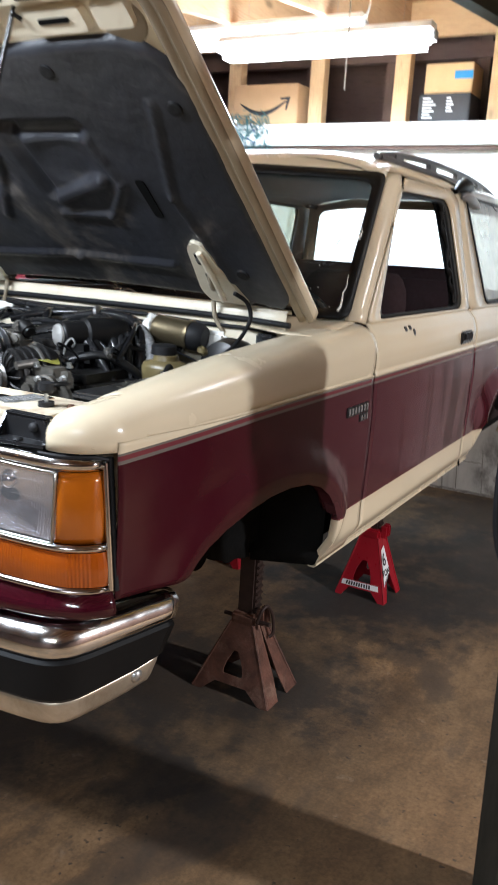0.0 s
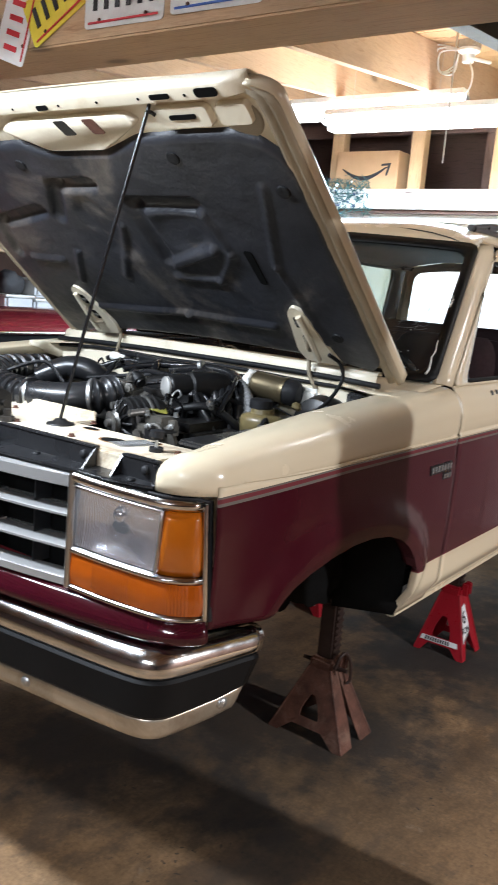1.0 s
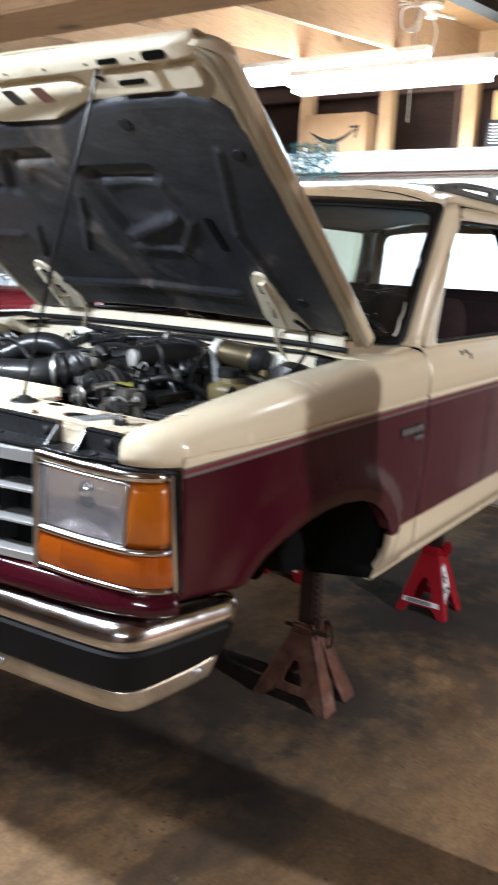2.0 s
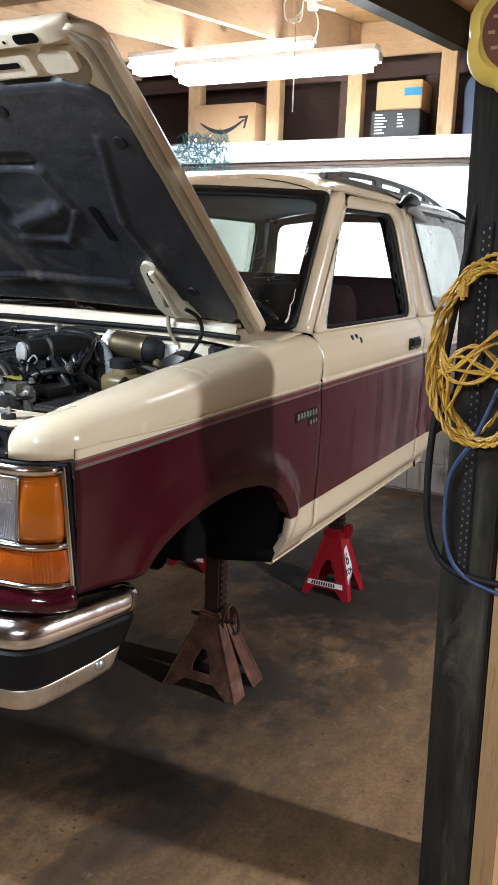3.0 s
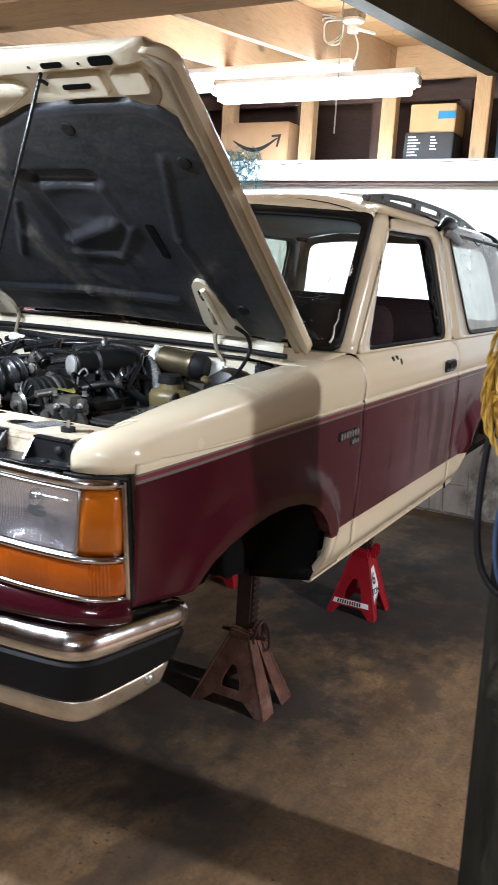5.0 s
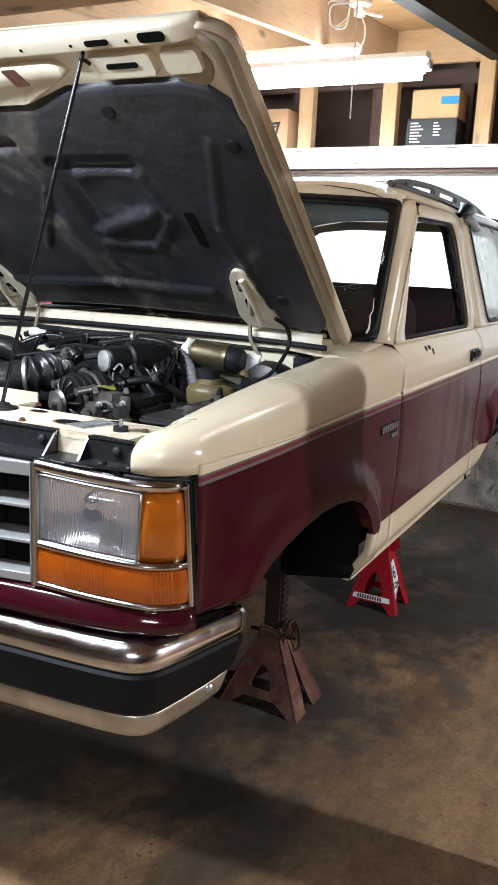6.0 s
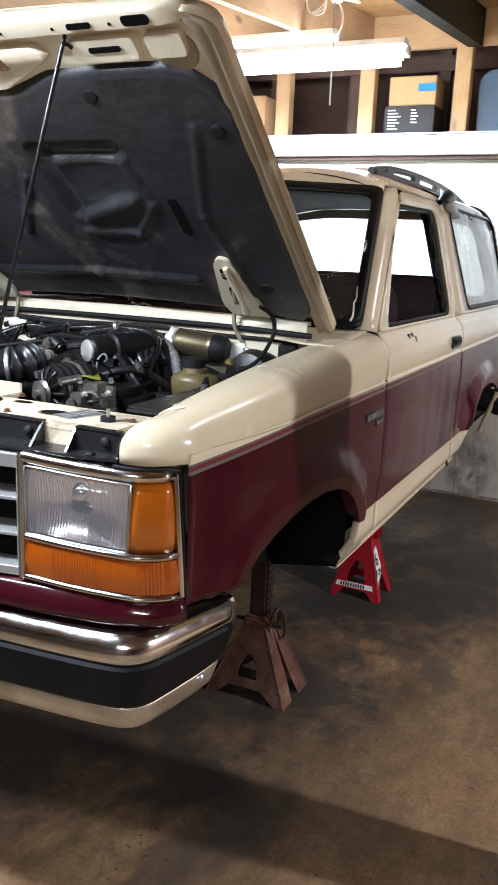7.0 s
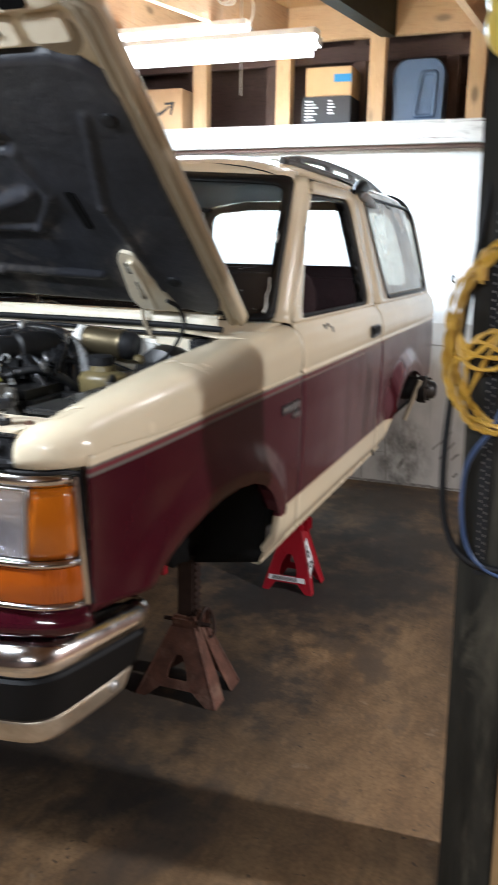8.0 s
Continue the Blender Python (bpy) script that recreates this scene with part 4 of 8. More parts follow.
    for y in (1.72,):
        part("rack_bar", tube([(-0.53, y, 2.02), (0, y, 2.045), (0.53, y, 2.02)], 0.010, 8, 6), CHROME_DULL, r, "thin metal rack cross bar")
    return r


def windscreen():
    def at(u, v):
        """u across from -1 to 1, v from the cowl up."""
        w = 0.772 + (0.656 - 0.772) * v
        x = w * u
        y = 0.345 + (0.90 - 0.345) * v + 0.115 * u * u * (1 - 0.35 * v)
        return (x, y, 1.425 + (1.912 - 1.425) * v - 0.022 * u * u * v)
    bm = bmesh.new()
    loft(bm, [[at(-1 + 2 * i / 20, v / 10) for i in range(21)] for v in range(11)])
    g = part("windscreen", bm, WINDSCREEN, car, "dusty windscreen with cracks")
    g.visible_shadow = False
    fr = bmesh.new()
    edge = []
    for i in range(21):
        edge.append((-1 + 2 * i / 20, 0))
    outer = rounded([(-1.0, 0.0), (1.0, 0.0), (1.0, 1.0), (-1.0, 1.0)], 0.05, 5)
    inner = rounded([(-0.955, 0.05), (0.955, 0.05), (0.945, 0.93), (-0.945, 0.93)], 0.07, 5)
    def lay(u, v):
        p = Vector(at(u, v))
        return (p.x, p.y - 0.006, p.z + 0.003)
    ring(outer, inner, lay, fr, 160)
    seal = part("windscreen_seal", fr, SEAL, g, "black rubber windscreen seal, peeling", thick=0.008)
    rnd = random.Random(21)
    # dried white sealant flaking along the edge, and cracks in the glass
    for u0, v0, v1 in ((0.958, 0.04, 0.26), (0.962, 0.50, 0.58)):
        pts = [lay(u0 + rnd.uniform(-0.006, 0.006), v0 + (v1 - v0) * k / 8) for k in range(9)]
        part("sealant", sweep(bmesh.new(), [Vector(p) + Vector((0, -0.006, 0.004)) for p in pts], lambda t: 0.0012 + 0.0028 * max(0.0, 1 - t) ** 1.5, 6), WHITE_PL, seal, "dried white sealant")
    bm = bmesh.new()
    for k in range(22):
        u0, v0 = rnd.uniform(0.70, 0.86), rnd.uniform(0.30, 0.46)
        a, ln = rnd.uniform(0.2, 1.3), rnd.uniform(0.06, 0.22)
        sweep(bm, [Vector(lay(u0 + ln * t * math.cos(a) * 0.6, v0 + ln * t * math.sin(a) + 0.02 * math.sin(3 * t + k))) + Vector((0, -0.002, 0.001)) for t in (0, 0.33, 0.66, 1.0)], 0.0005, 4)
    part("crack", bm, GREY_PLASTIC, g, "fine cracks in the glass")
    bm = bmesh.new()
    for k in range(70):
        p = Vector(lay(rnd.gauss(0.62, 0.16), min(0.5, abs(rnd.gauss(0.16, 0.10))))) + Vector((0, -0.002, 0.001))
        box(bm, p, (0.003, 0.001, rnd.uniform(0.002, 0.004)))
    part("grit", bm, WHITE_PL, g, "pale grit stuck to the glass")
    # front pillars
    for s in (-1, 1):
        rows = []
        for k in range(15):
            v = k / 14
            a = Vector(at(0.985, v * 1.0))
            yb = 0.499 + (1.040 - 0.499) * v
            zb = 1.416 + (1.895 - 1.416) * v
            b = Vector((side_x(yb, min(zb, 1.89)), yb, zb))
            mid = (a + b) / 2 + Vector((0.022, -0.012, 0.006))
            row = []
            for j in range(7):
                t = j / 6
                p = (1 - t) ** 2 * a + 2 * t * (1 - t) * mid + t * t * b
                row.append((s * p.x, p.y, p.z))
            rows.append(row)
        part("front_pillar", loft(bmesh.new(), rows), CREAM_M, car, "cream front pillar", thick=0.006)
    return g


def hood():
    """Open hood: x across, u up the hood from the hinge line, h out towards the engine."""
    o, d, nrm = Vector((0, 0.300, 1.462)), Vector((0, -0.77317, 0.63420)), Vector((0, -0.63420, -0.77317))
    P = lambda x, u, h: Vector((x, 0, 0)) + o + d * u + nrm * h
    L, C = 1.045, 0.04
    def half(u):
        """Half the width, with rounded front corners."""
        e = max(0.0, (u - (L - 0.07)) / 0.07)
        return 0.704 - 0.008 * max(0, u - 0.6) - 0.055 * e ** 2.2
    edge_u = lambda x: 0.086 * (1 - min(1.0, abs(x) / 0.70) ** 3)
    bend = lambda x, u: u + edge_u(x) * (1 - u / L)
    us = [0, 0.02] + list(np.linspace(0.06, L - 0.08, 16)) + [L - 0.06, L - 0.045, L - 0.03, L - 0.018, L - 0.008, L]
    bm = bmesh.new()
    rows = []
    for u in us:
        w = half(u)
        row = [(-w, 0.040), (-w, 0.012), (-w + 0.006, 0.002)] + [(w * k / 8, -0.022 * (1 - (k / 8) ** 2)) for k in range(-7, 8)] + [(w - 0.006, 0.002), (w, 0.012), (w, 0.040)]
        lift = 0.020 * max(0, (u - (L - 0.06)) / 0.06) ** 2
        rows.append([P(C + x, bend(x, u), h + lift) for x, h in row])
    loft(bm, rows)
    h = part("hood", bm, CREAM_M, car, "cream hood propped wide open", thick=0.004, sharp=50)
    # turned-in rim along both sides, with a double bead
    prof = [(0.0, 0.038), (0.005, 0.046), (0.014, 0.049), (0.020, 0.043), (0.027, 0.042), (0.033, 0.048), (0.044, 0.048), (0.055, 0.030)]
    for s in (-1, 1):
        rows = [[P(C + s * (half(u) - a), u, b) for a, b in prof] for u in np.linspace(0.0, L - 0.01, 30)]
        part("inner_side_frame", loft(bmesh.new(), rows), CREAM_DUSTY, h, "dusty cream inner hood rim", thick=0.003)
    # rear rim: the dark dusty tone also carries the shade at the hinge end
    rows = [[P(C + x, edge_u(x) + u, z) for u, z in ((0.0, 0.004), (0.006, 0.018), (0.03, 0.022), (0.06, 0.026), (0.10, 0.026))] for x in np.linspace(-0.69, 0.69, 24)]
    part("inner_rear_frame", loft(bmesh.new(), rows), CREAM_DUSTY, h, "dusty cream rear hood rim, shade put into its colour", thick=0.003)
    # stamped front panel
    fp = [(L - 0.004, 0.010), (L + 0.014, 0.030), (L + 0.016, 0.046), (L + 0.010, 0.060), (L + 0.004, 0.064), (L - 0.024, 0.062), (L - 0.032, 0.048), (L - 0.040, 0.036), (L - 0.056, 0.036), (L - 0.10, 0.036), (L - 0.20, 0.034)]
    rows = []
    for x in np.linspace(-0.665, 0.665, 60):
        soft = 1.0 - 0.75 * max(0, (abs(x) - 0.60) / 0.065)
        rows.append([P(C + x * (1 - 0.02 * (u > L)), u, 0.030 + (z - 0.030) * soft) for u, z in fp])
    f = part("inner_front_panel", loft(bmesh.new(), rows), CREAM_WORN, h, "cream stamped panel with slots", thick=0.003)
    def pad(pts, r, z0, z1):
        """A raised pad with sloping sides."""
        a = rounded(pts, r, 4)
        c = Vector((sum(p[0] for p in a) / len(a), sum(p[1] for p in a) / len(a)))
        bm_ = bmesh.new()
        loft(bm_, [[P(*(c + (Vector(p) - c) * k), z) for p in a] for k, z in ((1.0, z0), (0.97, z1 - 0.003), (0.94, z1))], True)
        bm_.faces.new([bm_.verts.new(P(*(c + (Vector(p) - c) * 0.94), z1)) for p in a])
        return bm_
    part("latch_pad", pad([(-0.19, 0.965), (-0.13, 0.990), (0.30, 0.990), (0.33, 0.960), (0.175, 0.888), (-0.045, 0.892)], 0.02, 0.034, 0.058), CREAM_WORN, f)
    for x0, x1 in ((0.39, 0.555), (0.575, 0.665), (-0.50, -0.25)):
        part("raised_pad", pad([(x0, 0.940), (x1, 0.940), (x1, 0.996), (x0, 0.996)], 0.014, 0.034, 0.054), CREAM_WORN, f)
    part("corner_dish", lathe(bmesh.new(), P(0.625, 0.945, 0.030), nrm, [(0, 0.055), (0.010, 0.050), (0.014, 0.030), (0.012, 0.0)], 24), CREAM_DUSTY, f, "round dusty dish in the corner")
    for x in (0.075, 0.180):
        m_ = GRIME if x < 0.1 else RUST
        part("striker_slot", slab(rounded([(x - 0.010, 0.942), (x + 0.030, 0.942), (x + 0.012, 0.986), (x - 0.028, 0.986)], 0.005, 2), lambda a, b, t: P(a, b, 0.0575 + t), 0.003), m_, f, "rusty striker opening")
    for x, u, w, hh, z in ((0.452, 1.036, 0.058, 0.013, 0.0655), (0.587, 1.038, 0.062, 0.022, 0.0655), (0.053, 1.032, 0.040, 0.013, 0.0655), (-0.36, 1.036, 0.058, 0.013, 0.0655), (0.477, 0.972, 0.078, 0.012, 0.0555)):
        part("slot", slab(rounded([(x - w / 2, u - hh / 2), (x + w / 2, u - hh / 2), (x + w / 2, u + hh / 2), (x - w / 2, u + hh / 2)], hh * 0.4, 3), lambda a, b, t: P(a, b, z - 0.001 + t), 0.003), DARK, f, "dark oblong slot")
    for x in (-0.06, 0.115, 0.25, 0.385, 0.525):
        part("rivet_hole", lathe(bmesh.new(), P(x, 1.034, 0.0625), nrm, [(0, 0.004), (0.003, 0.004), (0.0032, 0)], 8), DARK, f)
    # felt liner with pressed hollows and ribs
    bars = (
        (0.123, 0.700, 0.345, 0.700, 0.034, -0.020), (0.123, 0.700, 0.130, 0.490, 0.030, -0.014), (0.354, 0.700, 0.386, 0.530, 0.016, 0.007),
        (0.150, 0.476, 0.328, 0.540, 0.024, 0.015), (0.126, 0.418, 0.291, 0.414, 0.016, 0.008), (0.386, 0.523, 0.291, 0.414, 0.016, 0.007),
        (0.23, 0.60, 0.27, 0.60, 0.09, -0.008), (-0.141, 0.767, 0.012, 0.770, 0.030, -0.020), (-0.141, 0.767, -0.215, 0.650, 0.030, -0.014),
        (-0.50, 0.625, -0.285, 0.668, 0.030, -0.020), (-0.52, 0.62, -0.56, 0.48, 0.026, -0.012), (-0.497, 0.460, -0.355, 0.458, 0.018, 0.008),
        (-0.06, 0.66, -0.02, 0.55, 0.08, -0.007), (-0.35, 0.225, 0.065, 0.238, 0.018, 0.009), (0.065, 0.238, 0.389, 0.226, 0.018, 0.009),
        (0.600, 0.762, 0.515, 0.485, 0.014, 0.006), (0.515, 0.485, 0.557, 0.170, 0.014, 0.008), (0.03, 0.62, -0.10, 0.40, 0.014, 0.007), (-0.25, 0.50, -0.34, 0.36, 0.014, 0.006))
    def liner_h(x, u, top):
        e = min(0.72 - x, x + 0.64, top - u, u - edge_u(x - C) - 0.012)
        z = 0.036 + 0.018 * min(1, max(0, e) / 0.02) ** 0.6
        for x0, u0, x1, u1, r, hh in bars:
            a, b = Vector((x - x0, u - u0)), Vector((x1 - x0, u1 - u0))
            t = max(0, min(1, a.dot(b) / b.length_squared))
            g = (a - b * t).length / r
            if g < 1:
                k_ = min(1.0, (1 - g) * 1.7)
                z += 1.15 * hh * k_ * k_ * (3 - 2 * k_)
        return z + 0.005 * noise.noise((x * 3.5, u * 3.5, 1.7)) + 0.002 * noise.noise((x * 15, u * 15, 3.1)) + 0.0008 * noise.noise((x * 50, u * 50, 5.0))
    EDGE = [(-0.64, 0.79), (-0.63, 0.84), (-0.55, 0.905), (-0.31, 0.918), (-0.16, 0.922), (-0.07, 0.887), (0.165, 0.882), (0.285, 0.921), (0.44, 0.927), (0.59, 0.925), (0.65, 0.900), (0.69, 0.855), (0.712, 0.80)]
    REAR = [(-0.64, 0.08), (-0.58, 0.048), (-0.35, 0.050), (0.05, 0.052), (0.35, 0.050), (0.60, 0.042), (0.66, 0.046), (0.70, 0.09), (0.712, 0.14)]
    NX, NU = 150, 110
    rows = []
    for i in range(NX + 1):
        x = -0.64 + 1.352 * i / NX
        top, bot = interp(EDGE, x), max(interp(REAR, x), edge_u(x - C) + 0.016)
        row = [P(x, bot - 0.002, 0.025)]
        for k in range(NU + 1):
            u = bot + (top - bot) * k / NU
            row.append(P(x, u, liner_h(x, u, top)))
        rows.append(row + [P(x, top + 0.002, 0.025)])
    a, b = rows[0], rows[-1]
    rows = [[p - nrm * 0.012 for p in a]] + rows + [[p - nrm * 0.012 for p in b]]
    li = part("hood_liner", loft(bmesh.new(), rows), LINER, h, "dusty black moulded felt hood liner", sharp=70)
    for x, u in ((0.376, 0.857), (-0.212, 0.846), (0.655, 0.749), (0.60, 0.20)):
        part("liner_clip", lathe(bmesh.new(), P(x, u, 0.050), nrm, [(0, 0.020), (0.007, 0.018), (0.009, 0.013), (0.006, 0.0)], 16), RUBBER, li)
    part("liner_slot", slab(rounded([(0.431, 0.415), (0.455, 0.410), (0.457, 0.540), (0.431, 0.543)], 0.010, 4), lambda a_, b_, t: P(a_, b_, 0.048 + t), 0.0085), DARK, li, "torn dark slot in the felt")
    for s in (-1, 1):
        X = (lambda x: x) if s > 0 else (lambda x: 0.10 - x)
        pts = [(0.440, 0.13), (0.475, 0.310), (0.500, 0.335), (0.530, 0.315), (0.546, 0.20), (0.575, 0.075), (0.455, 0.085)]
        bm = bmesh.new()
        slab(rounded([(X(x), u) for x, u in pts], [0.02, 0.02, 0.02, 0.02, 0.03, 0.01, 0.01], 4), lambda x, u, t: P(x, u, 0.046 + t), 0.018, bm)
        hp = part("hinge_plate", bm, CREAM_WORN, h, "cream hinge plate with bolt slots")
        for u in (0.165, 0.245):
            part("hinge_slot", slab(rounded([(X(0.484), u), (X(0.504), u), (X(0.508), u + 0.045), (X(0.488), u + 0.045)], 0.006, 3), lambda a_, b_, t: P(a_, b_, 0.063 + t), 0.0025), DARK, hp)
            part("bolt", lathe(bmesh.new(), P(X(0.496), u + 0.022, 0.064), nrm, [(0, 0.009), (0.006, 0.009), (0.007, 0)], 6), CAST, hp)
        part("hinge_flange", sweep(bmesh.new(), [P(X(0.512), 0.30, 0.070), P(X(0.520), 0.20, 0.078), P(X(0.520), 0.12, 0.085)], 0.009, 8), CREAM_WORN, hp)
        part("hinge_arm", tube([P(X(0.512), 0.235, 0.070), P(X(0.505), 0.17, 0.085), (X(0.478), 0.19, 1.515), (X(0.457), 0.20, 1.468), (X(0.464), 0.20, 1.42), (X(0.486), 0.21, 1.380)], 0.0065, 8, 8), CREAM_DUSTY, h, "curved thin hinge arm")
    part("prop_rod", tube([(0.222, -0.584, 1.292), (0.228, -0.583, 1.325), (0.292, -0.565, 1.585), P(0.385, 0.985, 0.085), P(0.395, 1.0, 0.066), P(0.405, 0.985, 0.06)], 0.0047, 8, 10), GLOSS_BLACK, h, "thin black prop rod")
    return h


front = front_fender()
mirrored(front)
w = wheel_well()
mirrored(w)
w = wheel_well(REAR_DY)
mirrored(w)
d = door()
mirrored(d)
s_ = sill()
mirrored(s_)
q = quarter()
far = mirrored(q)
for k in far.children:
    if k.name.startswith("quarter_glass"):
        k.data.materials[0] = FAR_PANE
roof()
windscreen()
hood()


def tailgate():
    at = lambda x, z: (x, 3.25 - 0.19 * max(0, (z - 1.42) / 0.47) + 0.03 * (1 - (x / 0.8) ** 2), z)
    bm = bmesh.new()
    loft(bm, [[at((interp(SIDE, z) - 0.045) * k / 8, z) for k in range(-8, 9)] for z in np.linspace(0.90, 1.41, 12)])
    outer = rounded([(-0.765, 1.41), (0.765, 1.41), (0.63, 1.888), (0.35, 1.938), (-0.35, 1.938), (-0.63, 1.888)], 0.03, 5)
    inner = rounded([(-0.67, 1.45), (0.67, 1.45), (0.57, 1.862), (0.33, 1.888), (-0.33, 1.888), (-0.57, 1.862)], 0.06, 5)
    ring(outer, inner, at, bm, 120)
    return part("tailgate", bm, PAINT, car, "cream and maroon tailgate", thick=0.006)


tailgate()


def cabin_trim():
    bm = bmesh.new()
    rows = []
    for y in np.linspace(0.95, 3.10, 16):
        rows.append([(0.63 * k / 8, y, roof_z(0.63 * k / 8) - 0.045) for k in range(-8, 9)])
    loft(bm, rows)
    part("headliner", bm, DARK_TRIM, car, "dark cloth headliner", thick=0.004)
    for s in (-1, 1):
        bm = bmesh.new()
        body_loft(bm, list(np.linspace(0.55, 3.15, 12)), lambda y: 0.80, lambda y: 1.415, 8, lambda y, z: s * (0.77 - 0.05 * max(0, (z - 1.36) / 0.06)))
        part("door_card", bm, SEAT, car, "dark red inner door panel", thick=0.004)
        bm = bmesh.new()
        loft(bm, [[(s * (side_x(y, z) - 0.035), y, z) for y in (1.555 - 0.07 * (z - 1.43) / 0.42, 1.80 - 0.06 * (z - 1.43) / 0.42)] for z in np.linspace(1.42, 1.88, 6)])
        g2 = lambda y, z: (s * (side_x(y, z) - 0.028), y, z)
        part("inner_window_trim", ring(rounded([(0.56, 1.412), (1.67, 1.412), (1.69, 1.89), (1.02, 1.88)], 0.03, 6), rounded([(0.635, 1.432), (1.525, 1.432), (1.475, 1.836), (0.965, 1.828)], [0.03, 0.06, 0.07, 0.05], 6), g2), DARK_TRIM, car, "dark inner window surround", thick=0.01)
        if s < 0:
            part("inner_window_trim", ring(rounded([(1.68, 1.412), (3.26, 1.412), (3.16, 1.89), (1.70, 1.89)], 0.03, 6), rounded([(1.96, 1.446), (3.05, 1.446), (2.99, 1.87), (1.83, 1.87)], 0.05, 6), g2), DARK_TRIM, car, "dark inner window surround", thick=0.01)
        part("pillar_trim", bm, DARK_TRIM, car, "dark inner pillar trim", thick=0.01)


cabin_trim()


def seat(x):
    for y in (1.25,):
        bm = bmesh.new()
        rows = []
        for k in range(9):
            t = k / 8
            hw = 0.245 - 0.16 * max(0, t - 0.65) ** 1.3 * 1.6
            z = 0.98 + 0.57 * math.sin(t * 1.45)
            yy = 1.30 + 0.16 * t
            rows.append([(x + hw * math.cos(a) * (1 if abs(math.cos(a)) < 0.9 else 1), yy + 0.075 * math.sin(a), z) for a in np.linspace(0, 2 * math.pi, 16, endpoint=False)])
        loft(bm, rows, True, True)
        b = part("seat_back", bm, SEAT, car, "dark red cloth seat back")
        box_ = boxed((x, 1.08, 0.97), (0.48, 0.48, 0.16), 0.05)
        part("seat_cushion", box_, SEAT, b)


seat(0.38)
seat(-0.38)
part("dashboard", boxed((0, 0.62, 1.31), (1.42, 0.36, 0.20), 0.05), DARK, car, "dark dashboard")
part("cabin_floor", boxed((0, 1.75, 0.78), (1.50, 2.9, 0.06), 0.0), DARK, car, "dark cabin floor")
part("rear_seat", boxed((0, 2.35, 1.23), (1.25, 0.18, 0.68), 0.06), SEAT, car, "dark red rear bench back")
part("steering_wheel", tube([(0.38 + 0.18 * math.cos(a), 0.86 - 0.07 * math.sin(a), 1.33 + 0.165 * math.sin(a)) for a in np.linspace(0, 2 * math.pi, 14, endpoint=False)], 0.014, 8, 3, True), BLACK_PLASTIC, car)


